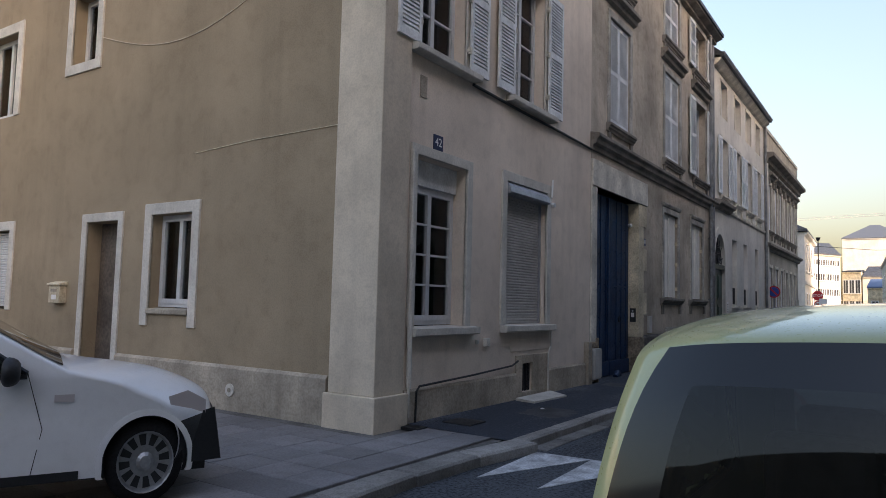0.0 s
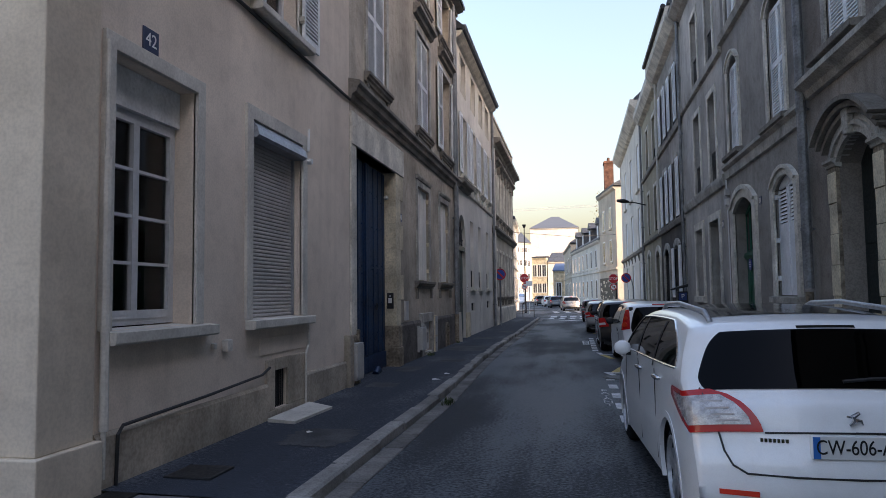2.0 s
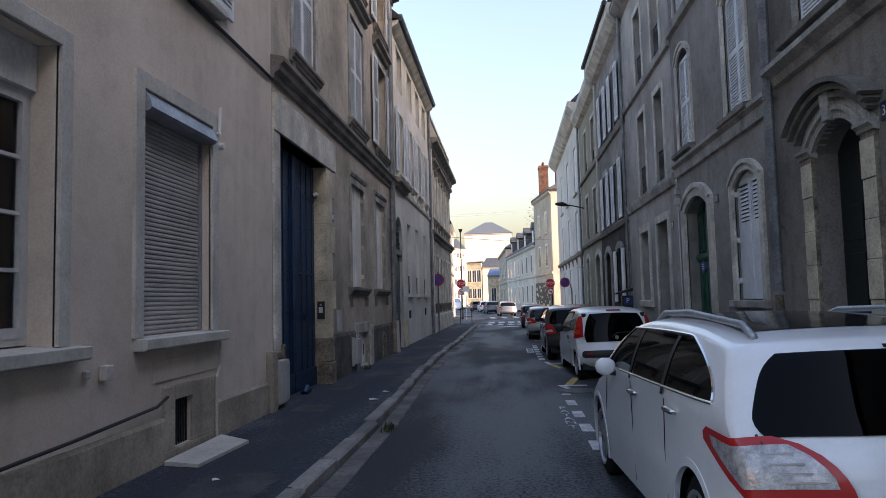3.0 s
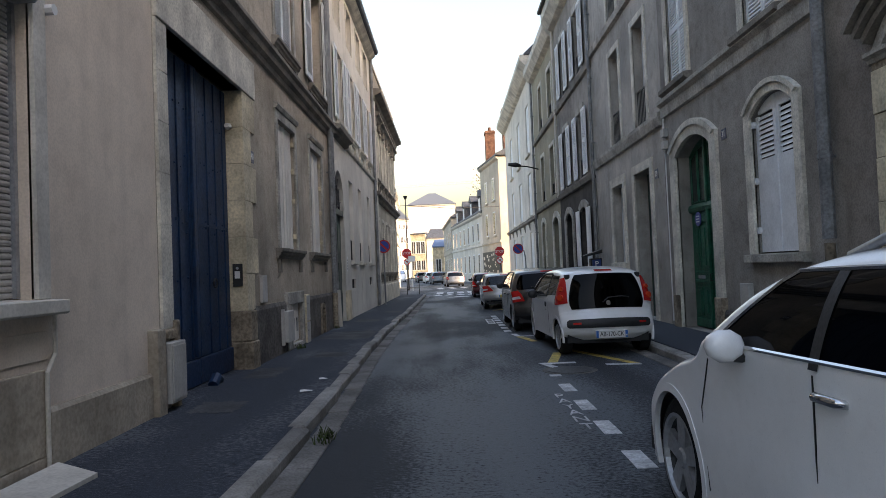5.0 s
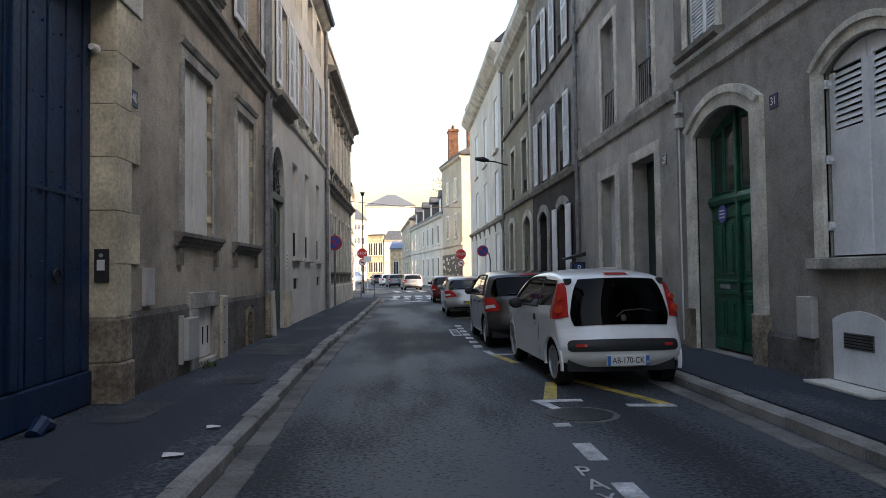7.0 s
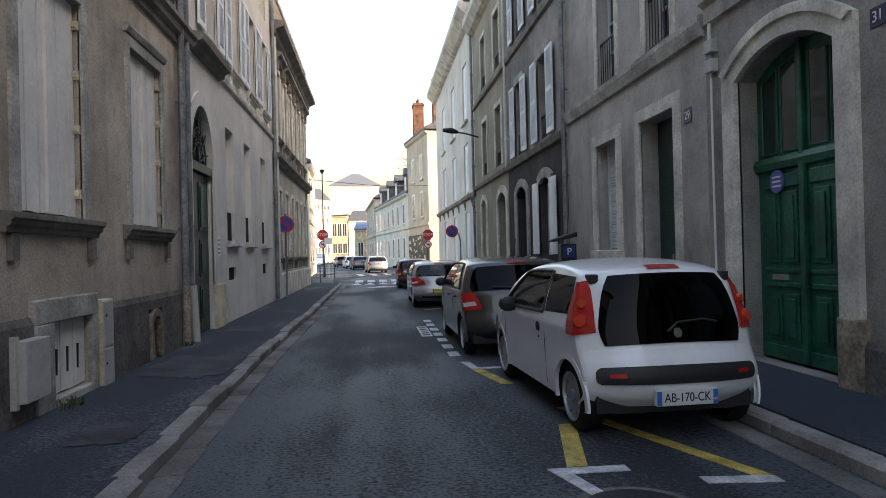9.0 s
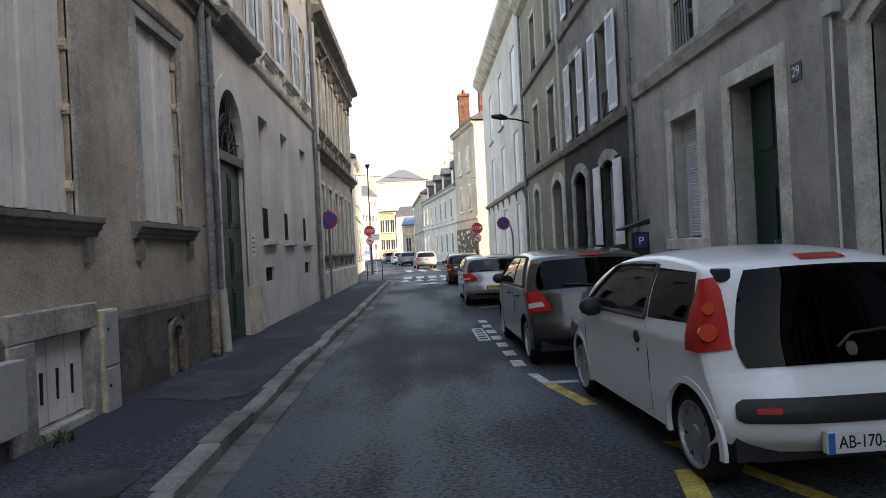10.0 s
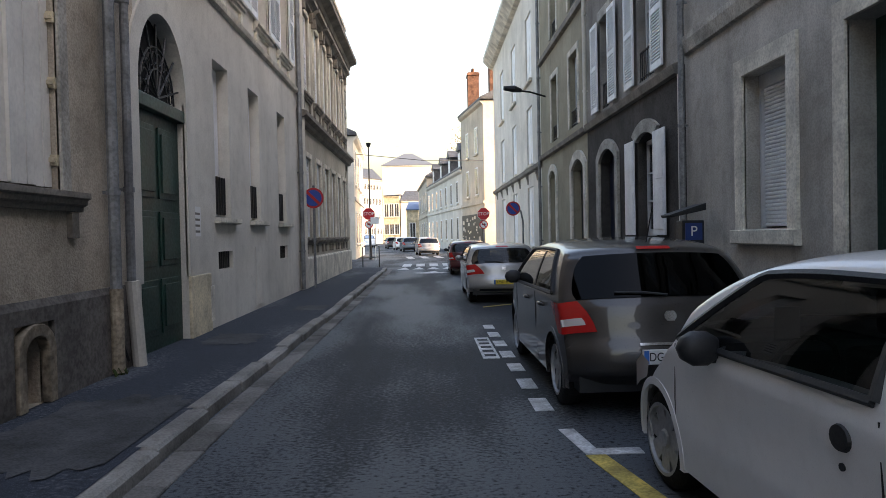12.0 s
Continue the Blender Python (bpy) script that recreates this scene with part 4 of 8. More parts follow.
# hatch, boxes and niche at the foot
cb = part("hatch_surround", Mesh(left_far).box(18.56, 19.89, -0.02, 0.07, 0.885, 1.1).box(18.56, 18.895, -0.02, 0.07, 0.0, 0.885).box(19.765, 19.89, -0.02, 0.07, 0.0, 0.885).box(18.895, 19.765, -0.02, 0.07, 0.0, 0.195), M_DTRIM, B, "rendered surround of a coal hatch", bevel=0.012)
ht = planked("hatch_door", left_far, B, 18.91, 19.75, -0.05, 0.21, 0.87, 6, M_SHUTWOOD, "grey plank hatch with three slots")
for i in range(3):
    part("slot", Mesh(left_far).tube([(19.1 + 0.23 * i, -0.02, 0.38), (19.1 + 0.23 * i, -0.015, 0.62)], 0.014, 6), M_CABLE, ht)
eb = thing("meter_box", "white slanted metal meter box on the plinth", "meter box")
part("case", Mesh(left_far).box(18.18, 18.6, 0.05, 0.16, 0.3, 0.8), M_METERBOX, eb, bevel=0.008)
part("flange", Mesh(left_far).box(18.14, 18.19, 0.04, 0.1, 0.26, 0.84), M_METERBOX, eb)
eb = thing("meter_cabinet", "tall cream two-door meter cabinet on the plinth", "meter box")
part("case", Mesh(left_far).box(19.9, 20.2, 0.0, 0.1, 0.06, 1.02), M_STONE, eb, bevel=0.006)
for z0, z1 in ((0.09, 0.5), (0.53, 1.0)):
    d = part("door", Mesh(left_far).box(19.92, 20.18, 0.1, 0.112, z0, z1), M_METERBOX, eb, bevel=0.004)
    part("lock", Mesh(left_far).tube([(19.97, 0.112, z1 - 0.15), (19.97, 0.12, z1 - 0.15)], 0.014, 8), M_IRON, d)
nb = Mesh(left_far).arc(21.68, 22.0, 0.56, 0.12, -0.02, 0.075, 0.1, 10, foot=0.13)
part("niche_surround", nb, M_OLDSTONE, B, "pale stone boot-scraper niche", bevel=0.008)
part("niche_back", Mesh(left_far).box(21.65, 22.03, -0.3, -0.28, 0.1, 0.72), M_DKPLINTH, B)
# pipes at the joint of the houses
downpipe(left_far, B, 23.15, 0.95, 10.2, 0.1, 0.055)
downpipe(left_far, B, 23.52, 1.0, 10.0, 0.09, 0.045, M_ZINC)
part("standpipe", Mesh(left_far).tube([(23.15, 0.1, 0.14), (23.15, 0.1, 0.95)], 0.062, 12), M_OLDSTONE, B, "rusty cast iron pipe foot")
part("standpipe", Mesh(left_far).tube([(23.6, 0.12, 0.12), (23.52, 0.1, 1.0)], 0.07, 12), M_WHITEWALL, B, "white painted pipe foot")
part("conduit", Mesh(left_far).tube([(23.34, 0.04, 0.15), (23.34, 0.04, 6.5)], 0.02, 6).tube([(23.3, 0.05, 0.14), (23.4, 0.06, 0.3), (23.32, 0.07, 0.42), (23.45, 0.07, 0.2)], 0.014, 6), M_CABLE, B, "black cables")

# ---- pale house with the arched door ----
C = house("pale cream house with an arched dark green door")
TOP_C = 9.75
C_GW = [(26.72, 27.5), (28.75, 29.5), (31.1, 31.88)]
C_UP = [(25.0, 26.0), (27.3, 28.3), (29.4, 30.4), (31.4, 32.4)]
wall_part(left_far, 23.95, 33.4, 0.0, TOP_C, [(23.98, 25.46, 0.12, 3.15, 0.9)] + [(a, b, 1.72, 4.06) for a, b in C_GW] + [(a, b, 5.4, 7.35) for a, b in C_UP] + [(a, b, 8.1, 9.3) for a, b in C_UP] +
          [(26.78, 27.55, 0.95, 1.22), (31.1, 31.9, 0.97, 1.24)], M_WHITEWALL, C, "pale cream rendered wall")
shell(left_far, C, 23.95, 33.4, TOP_C, M_WHITEWALL)
roof(left_far, C, 23.95, 33.4, TOP_C)
part("eaves_cornice", Mesh(left_far).run([(-0.02, 9.5), (0.1, 9.55), (0.25, 9.68), (0.25, 9.82), (-0.02, 9.82)], 23.95, 33.4), M_LTRIM, C)
part("gutter", Mesh(left_far).tube([(23.95, 0.32, 9.86), (33.4, 0.32, 9.86)], 0.07, 8), M_ZINC, C)
part("string_course", Mesh(left_far).run([(-0.02, 4.86), (0.06, 4.9), (0.08, 4.98), (-0.02, 5.02)], 26.25, 33.4), M_LTRIM, C)
part("door_hood", Mesh(left_far).run([(-0.02, 4.84), (0.12, 4.88), (0.14, 4.96), (0.24, 5.0), (0.26, 5.1), (-0.02, 5.16)], 23.98, 26.2), M_CORNICE, C, "moulded hood over the arched door", bevel=0.004)
part("door_surround", Mesh(left_far).arc(23.98, 25.46, 3.15, 0.9, -0.02, 0.03, 0.24, 18, foot=0.94), M_WHITEWALL, C, "smooth raised arch band")
part("stone_base", Mesh(left_far).box(25.47, 26.3, -0.3, 0.04, 0.0, 0.93), M_STONE, C, "cream stone door base", bevel=0.01)
dr = part("door", Mesh(left_far).box(23.98, 25.46, -0.150, -0.090, 0.12, 2.9), M_DKGREEN, C, "tall panelled dark green double door")
for a, b in ((24.06, 24.66), (24.76, 25.38)):
    for z0, z1 in ((0.3, 0.95), (1.1, 1.75), (1.9, 2.75)):
        part("panel", Mesh(left_far).box(a, b, -0.090, -0.072, z0, z1).box(a + 0.07, b - 0.07, -0.072, -0.055, z0 + 0.07, z1 - 0.07), M_DKGREEN, dr, bevel=0.008)
part("transom", Mesh(left_far).box(23.98, 25.46, -0.110, 0.010, 2.9, 3.05), M_DKGREEN, dr, bevel=0.01)
fan = Mesh(left_far)
for i in range(7):
    t = math.pi * (i + 0.5) / 7
    fan.tube([(24.72, -0.050, 3.08), (24.72 - 0.7 * math.cos(t), -0.050, 3.1 + 0.85 * math.sin(t))], 0.014, 5)
for r in (0.3, 0.52):
    fan.tube([(24.72 - r * math.cos(math.pi * i / 12), -0.050, 3.08 + r * 1.15 * math.sin(math.pi * i / 12)) for i in range(13)], 0.013, 5)
for i in range(10):
    t = math.pi * (i + 0.5) / 10
    cx, cz = 24.72 - 0.41 * math.cos(t), 3.08 + 0.47 * math.sin(t)
    fan.tube([(cx + 0.07 * math.cos(q), -0.050, cz + 0.07 * math.sin(q)) for q in [k * math.pi / 4 for k in range(9)]], 0.01, 4)
part("fanlight_grille", fan, M_IRON, dr, "scrolled iron fanlight grille")
part("blackout", Mesh(left_far).box(23.9, 25.5, -0.210, -0.170, 2.9, 4.1), M_SHADEBLACK, dr)
for a, b in C_GW:
    rs = part("shutter", Mesh(left_far).box(a + 0.02, b - 0.02, -0.2, -0.17, 1.76, 4.04), M_SHUTWHITE, C, "closed white shutter in a deep reveal")
    gr = part("window_grille", Mesh(left_far).box(a + 0.04, b - 0.04, -0.1, -0.08, 1.78, 2.36), M_IRON, C, "black iron window guard")
    for i in range(6):
        part("bar", Mesh(left_far).box(a + 0.06 + i * (b - a - 0.14) / 5, a + 0.08 + i * (b - a - 0.14) / 5, -0.08, -0.06, 1.78, 2.36), M_IRON, gr)
    sill_of(left_far, C, a - 0.08, b + 0.3, 1.74, 0.1, 0.1, M_LTRIM)
for a, b in ((26.78, 27.55), (31.1, 31.9)):
    # the vent's depth is a black box, its shade put into the colour
    gr = part("cellar_vent", Mesh(left_far).box(a, b, -0.12, -0.1, 0.95, 1.24), M_SHADEBLACK, C, "barred cellar vent, its dark hole a black panel")
    for i in range(8):
        part("bar", Mesh(left_far).box(a + 0.05 + i * 0.09, a + 0.07 + i * 0.09, -0.06, -0.04, 0.96, 1.23), M_IRON, gr)
for a, b in C_UP:
    surround(left_far, C, a, b, 5.4, 7.35, 0.1, 0.02, M_LTRIM)
    casement(left_far, C, a, b, 5.4, 7.35, 0.2, rows=3)
    moulded_sill(left_far, C, a - 0.16, b + 0.16, 5.4, M_LTRIM)
    part("shutter", louvred(left_far, a - 0.52, a - 0.02, 0.04, 5.42, 7.33), M_SHUTWHITE, C, "open white louvred shutter")
    part("shutter", louvred(left_far, b + 0.02, b + 0.52, 0.04, 5.42, 7.33), M_SHUTWHITE, C, "open white louvred shutter")
    surround(left_far, C, a, b, 8.1, 9.3, 0.08, 0.02, M_LTRIM)
    casement(left_far, C, a, b, 8.1, 9.3, 0.2, rows=2)
np_ = thing("notice_plate", "small pale notice plate beside the arched door", "sign")
part("plate", Mesh(left_far).box(25.68, 25.98, 0.0, 0.012, 1.45, 1.85), M_WHITE, np_)
for i in range(4):
    part("text_bar", Mesh(left_far).box(25.72, 25.94, 0.012, 0.014, 1.5 + i * 0.08, 1.53 + i * 0.08), M_CORNICE, np_)
part("small_door", Mesh(left_far).box(29.0, 29.6, 0.0, 0.012, 0.2, 1.25), M_WHITEWALL, C, "flush painted service hatch", bevel=0.004)
part("meter_slot", Mesh(left_far).box(26.25, 26.4, 0, 0.05, 0.25, 0.75), M_LTRIM, C, bevel=0.006)
downpipe(left_far, C, 33.3, 0.15, 9.7, 0.09, 0.05)

# ---- ornate house by the junction ----
D = house("ornate pale stone house with moulded window hoods")
D_W = [(34.35, 35.2), (36.1, 36.95), (37.7, 38.5), (39.2, 40.0), (40.7, 41.5), (42.2, 43.0)]
TOP_D = 8.4
wall_part(left_far, 33.4, 44.2, 0.0, TOP_D, [(a, b, 1.4, 3.5) for a, b in D_W] + [(a, b, 5.15, 7.25) for a, b in D_W], M_CREAMWALL, D, "pale stone front")
shell(left_far, D, 33.4, 44.2, TOP_D, M_CREAMWALL)
part("cornice", Mesh(left_far).run([(-0.02, 4.2), (0.1, 4.24), (0.12, 4.34), (0.24, 4.4), (0.24, 4.5), (-0.02, 4.56)], 33.4, 44.35), M_CORNICE, D, "moulded string course")
part("cornice", Mesh(left_far).run([(-0.02, 8.0), (0.15, 8.06), (0.18, 8.2), (0.42, 8.3), (0.42, 8.45), (-0.02, 8.5)], 33.4, 44.5), M_CORNICE, D, "deep moulded eaves cornice")
part("parapet", Mesh(left_far).box(33.4, 44.3, -0.3, 0.05, 8.5, 8.75).box(33.4, 44.3, -0.3, 0.05, 9.55, 9.7).box(33.4, 34.2, -0.28, 0.03, 8.75, 9.55).box(43.6, 44.3, -0.28, 0.03, 8.75, 9.55)
     .box(34.2, 43.6, -0.34, -0.24, 8.75, 9.55), M_CREAMWALL, D, "attic parapet")
bal = Mesh(left_far)
for i in range(46):
    bal.box(34.25 + i * 0.2, 34.37 + i * 0.2, -0.2, 0.0, 8.75, 9.55)
part("baluster_row", bal, M_CREAMWALL, D, "row of parapet balusters")
roof(left_far, D, 33.4, 44.2, 8.8, 9, 5.5, -0.4)
for a, b in D_W:
    for z0, z1 in ((1.4, 3.5), (5.15, 7.25)):
        surround(left_far, D, a, b, z0, z1, 0.13, 0.04, M_LTRIM)
        mid = (a + b) / 2
        part("shutter", louvred(left_far, a + 0.01, mid - 0.004, -0.08, z0 + 0.02, z1 - 0.01, slat=0.08), M_SHUTWHITE, D, "closed white louvred shutter")
        part("shutter", louvred(left_far, mid + 0.004, b - 0.01, -0.08, z0 + 0.02, z1 - 0.01, slat=0.08), M_SHUTWHITE, D, "closed white louvred shutter")
        # shade behind these shutters is a black sheet
        part("blackout", Mesh(left_far).box(a, b, -0.3, -0.26, z0, z1), M_SHADEBLACK, D)
        moulded_sill(left_far, D, a - 0.22, b + 0.22, z0, M_CORNICE)
    part("hood", Mesh(left_far).run([(-0.02, 7.42), (0.12, 7.46), (0.16, 7.56), (0.26, 7.6), (0.26, 7.7), (-0.02, 7.76)], a - 0.32, b + 0.32).box(a - 0.25, a - 0.1, 0, 0.14, 7.2, 7.45).box(b + 0.1, b + 0.25, 0, 0.14, 7.2, 7.45), M_CORNICE, D, "moulded window hood on brackets")
for u in (33.75, 43.6):
    for i in range(15):
        part("quoin", Mesh(left_far).box(u - 0.28 - 0.08 * (i % 2), u + 0.28 + 0.08 * (i % 2), 0, 0.035, 0.3 + i * 0.52, 0.77 + i * 0.52) if not (3.9 < 0.3 + i * 0.52 < 4.5) else Mesh(left_far).box(u - 0.2, u + 0.2, 0, 0.03, 3.95, 4.18), M_CREAMWALL, D, bevel=0.01)
part("plinth", Mesh(left_far).run([(-0.02, 0), (0.07, 0), (0.07, 0.85), (0.03, 0.9), (-0.02, 0.9)], 33.4, 44.25), M_LTRIM, D)
downpipe(left_far, D, 33.55, 0.15, 8.0, 0.1, 0.06, M_WHITEWALL, "pale painted downpipe")


# ---- right-hand houses ----
def arched_frame(ax, parent, u0, u1, z0, z1, rise, band, proud, material, label):
    m = Mesh(ax).arc(u0, u1, z1, rise, -0.02, proud, band, 14, foot=z0)
    line_ = outer_arch(u0, u1, z1, rise, band * 0.62, 14)
    zm, top = line_[0][1], line_[7][1]
    m.arc(u0 - band * 0.62, u1 + band * 0.62, zm, top - zm, proud, proud + 0.035, band * 0.38, 14)
    return part("surround", m, material, parent, label)


def arched_shutter(ax, parent, u0, u1, z0, z1, rise, w, material, label):
    """Two leaves under an arched head: louvres above, a plain panel below."""
    c, h = (u0 + u1) / 2, (u1 - u0) / 2
    r = (h * h + rise * rise) / (2 * rise)
    top = lambda u: z1 + rise - r + math.sqrt(r * r - (u - c) ** 2) - 0.012
    for a, b in ((u0 + 0.012, c - 0.006), (c + 0.006, u1 - 0.012)):
        m = Mesh(ax)
        k = 8
        lo = z1 - 0.62
        m.box(a, b, w, w + 0.03, z0, lo)
        m.box(a, a + 0.08, w, w + 0.03, lo, top(a) if a > c else min(top(a), z1)).box(b - 0.08, b, w, w + 0.03, lo, min(top(b), top(b - 0.08)))
        pts = [a + 0.08 + (b - a - 0.16) * i / k for i in range(k + 1)]
        for p, q in zip(pts, pts[1:]):
            m.prism([(p, z1 + 0.02), (q, z1 + 0.02), (q, max(z1 + 0.025, top(q))), (p, max(z1 + 0.025, top(p)))], w, w + 0.03)
        n = 9
        for i in range(n):
            z = lo + 0.02 + i * (0.6 / n)
            m.add([(a + 0.08, w + 0.028, z), (b - 0.08, w + 0.028, z), (b - 0.08, w + 0.004, z + 0.055), (a + 0.08, w + 0.004, z + 0.055)], [(0, 1, 2, 3)])
        part("shutter", m, material, parent, label)
    part("cover_strip", Mesh(ax).box(c - 0.025, c + 0.025, w + 0.03, w + 0.05, z0, z1), material, parent)
    part("blackout", Mesh(ax).box(u0, u1, -0.34, -0.3, z0, z1 + rise), M_SHADEBLACK, parent)


def railing(ax, parent, u0, u1, z0, z1, w=-0.06):
    m = part("railing", Mesh(ax).box(u0, u1, w - 0.015, w + 0.015, z1 - 0.03, z1).box(u0, u1, w - 0.012, w + 0.012, z0 + 0.06, z0 + 0.085), M_IRON, parent, "black iron window railing")
    n = int((u1 - u0) / 0.11)
    for i in range(n + 1):
        u = u0 + (u1 - u0) * i / n
        part("bar", Mesh(ax).tube([(u, w, z0), (u, w, z1)], 0.009, 5), M_IRON, m)


E33 = house("dark brown rendered house with a carved stone doorway")
# the unseen stretch south of -6 is added to block sun from the gable
wall_part(right_wall, -13.9, 14.5, 0.0, 11.2, [(12.05, 13.28, 0.12, 3.3, 0.3), (9.0, 10.3, 1.5, 3.7), (12.3, 13.5, 4.95, 7.2), (9.0, 10.2, 4.95, 7.2), (4.5, 5.8, 1.5, 3.7), (0.5, 1.8, 1.5, 3.7)], M_DARKWALL, E33, "dark brown rough rendered wall")
shell(right_wall, E33, -14, 14.5, 11.2, M_DARKWALL)
# unseen ridge, its rise set to keep the gable out of the sun
roof(right_wall, E33, -14, 14.5, 11.2, rise=5.5)
part("string_course", Mesh(right_wall).run([(-0.02, 4.5), (0.06, 4.52), (0.1, 4.62), (0.22, 4.7), (0.22, 4.78), (-0.02, 4.84)], -6, 14.4), M_DTRIM, E33, "heavy moulded string course", bevel=0.004)
for a, b in ((11.74, 12.04), (13.29, 13.6)):
    col = part("pier", Mesh(right_wall).box(a, b, -0.3, 0.05, 0.1, 3.27), M_OLDSTONE, E33, "flaking cream stone door pier", bevel=0.006)
    for i in range(7):
        part("stone", Mesh(right_wall).box(a + 0.01, b - 0.005, -0.28, 0.066 - 0.006 * ((i * 7) % 3), 0.12 + i * 0.44, 0.553 + i * 0.44), M_STONE, col, bevel=0.007)
    part("capital", Mesh(right_wall).run([(-0.02, 3.25), (0.07, 3.27), (0.08, 3.31), (0.12, 3.34), (0.12, 3.38), (-0.02, 3.4)], a - 0.03, b + 0.03), M_DTRIM, E33)
part("door_arch", Mesh(right_wall).arc(12.05, 13.28, 3.3, 0.3, -0.1, 0.06, 0.3, 16).arc(11.93, 13.4, 3.34, 0.36, 0.06, 0.1, 0.06, 16), M_DTRIM, E33, "carved stone door arch")
part("door_hood", Mesh(right_wall).arc(11.65, 13.7, 3.62, 0.4, 0.0, 0.26, 0.06, 16).arc(11.7, 13.65, 3.55, 0.38, 0.0, 0.19, 0.07, 16).arc(11.75, 13.6, 3.48, 0.36, 0.0, 0.13, 0.07, 16), M_CORNICE, E33, "weathered curved stone hood")
part("keystone", Mesh(right_wall).prism([(12.6, 3.58), (12.74, 3.58), (12.8, 3.95), (12.54, 3.95)], 0.02, 0.14), M_DTRIM, E33, bevel=0.02)
dr = part("door", Mesh(right_wall).box(12.05, 13.28, -0.34, -0.28, 0.12, 3.6), M_BLACKDOOR, E33, "near-black panelled wooden door")
for z0, z1 in ((0.3, 0.9), (1.05, 2.0), (2.15, 2.6)):
    for a, b in ((12.14, 12.62), (12.72, 13.2)):
        part("panel", Mesh(right_wall).box(a, b, -0.28, -0.26, z0, z1), M_BLACKDOOR, dr, bevel=0.008)
plaque(right_wall, 11.55, 3.42, "33", "blue enamel house number plate", 0.2)
surround(right_wall, E33, 9.0, 10.3, 1.5, 3.7, 0.14, 0.04, M_DTRIM)
casement(right_wall, E33, 9.0, 10.3, 1.5, 3.7, 0.2, rows=3)
sill_of(right_wall, E33, 8.8, 11.15, 1.5, 0.14, 0.12, M_DTRIM)
part("shutter", louvred(right_wall, 10.34, 11.06, 0.06, 2.75, 3.72), M_SHUT, E33, "open pale shutter, louvred above")
part("shutter", Mesh(right_wall).box(10.34, 11.06, 0.06, 0.095, 1.54, 2.745), M_SHUT, E33, "plain panel of the open shutter", bevel=0.006)
for z0, z1 in ((1.62, 2.1), (2.18, 2.68)):
    part("shutter_panel", Mesh(right_wall).box(10.42, 10.98, 0.095, 0.107, z0, z1), M_SHUT, E33, bevel=0.005)
part("bracket", Mesh(right_wall).run([(-0.02, 1.36), (0.14, 1.36), (0.1, 1.2), (0.06, 1.1), (0.03, 0.95), (-0.02, 0.9)], 10.6, 10.9), M_DTRIM, E33)
for a, b in ((12.3, 13.5), (9.0, 10.2)):
    surround(right_wall, E33, a, b, 4.95, 7.2, 0.14, 0.04, M_DTRIM)
    mid = (a + b) / 2
    part("shutter", louvred(right_wall, a + 0.01, mid - 0.004, -0.06, 4.97, 7.19), M_SHUTWHITE, E33, "closed white louvred shutter")
    part("shutter", louvred(right_wall, mid + 0.004, b - 0.01, -0.06, 4.97, 7.19), M_SHUTWHITE, E33, "closed white louvred shutter")
    part("blackout", Mesh(right_wall).box(a, b, -0.3, -0.26, 4.95, 7.2), M_SHADEBLACK, E33)
    sill_of(right_wall, E33, a - 0.25, b + 0.25, 4.96, 0.24, 0.12, M_CORNICE)
part("plinth", Mesh(right_wall).run([(-0.02, 0), (0.06, 0), (0.06, 0.62), (0.03, 0.7), (-0.02, 0.7)], -6, 12.05), M_DKPLINTH, E33)
eb = thing("meter_box", "cream meter box with a heart drawn on it", "meter box")
part("case", Mesh(right_wall).box(11.0, 11.3, 0.06, 0.14, 0.45, 1.05), M_METERBOX, eb, bevel=0.008)
part("heart_drawing", Mesh(right_wall).tube([(11.15 + 0.045 * (16 * math.sin(t) ** 3) / 16, 0.145, 0.78 + 0.045 * (13 * math.cos(t) - 5 * math.cos(2 * t) - 2 * math.cos(3 * t) - math.cos(4 * t)) / 16) for t in [i * math.pi / 10 for i in range(21)]], 0.004, 4), M_CABLE, eb)
part("plinth_stone", Mesh(right_wall).box(11.35, 12.05, 0.0, 0.075, 0.68, 1.05), M_OLDSTONE, E33, "bare stone patch in the render", bevel=0.02)
downpipe(right_wall, E33, 14.42, 1.55, 11.0, 0.12, 0.075)
part("pipe_foot", Mesh(right_wall).tube([(14.42, 0.12, 0.13), (14.42, 0.12, 1.5)], 0.06, 10).tube([(14.42, 0.12, 1.0), (14.42, 0.12, 1.06)], 0.075, 10), M_OLDSTONE, E33, "rust-stained cast iron pipe foot")

F31 = house("dark grey rendered house with arched openings and a green door")
wall_part(right_wall, 14.5, 20.55, 0.0, 11.0, [(15.26, 16.5, 1.42, 3.36, 0.22), (18.02, 19.78, 0.12, 3.32, 0.26), (15.55, 16.6, 4.62, 6.7, 0.25), (18.95, 20.0, 4.72, 6.7, 0.25), (15.55, 16.6, 7.9, 9.8), (18.95, 20.0, 7.9, 9.8), (15.6, 16.45, 0.16, 0.78, 0.1)], M_DARKGREY, F31, "dark grey rough rendered wall")
shell(right_wall, F31, 14.5, 20.55, 11.0, M_DARKGREY)
# rise 4.4 here and on the next roofs: unseen ridges that shade the left fronts
roof(right_wall, F31, 14.5, 20.55, 11.0, rise=4.4)
part("string_course", Mesh(right_wall).run([(-0.02, 4.2), (0.05, 4.22), (0.05, 4.42), (0.12, 4.48), (0.12, 4.55), (-0.02, 4.6)], 14.55, 20.5), M_DTRIM, F31, "flat stone string course", bevel=0.004)
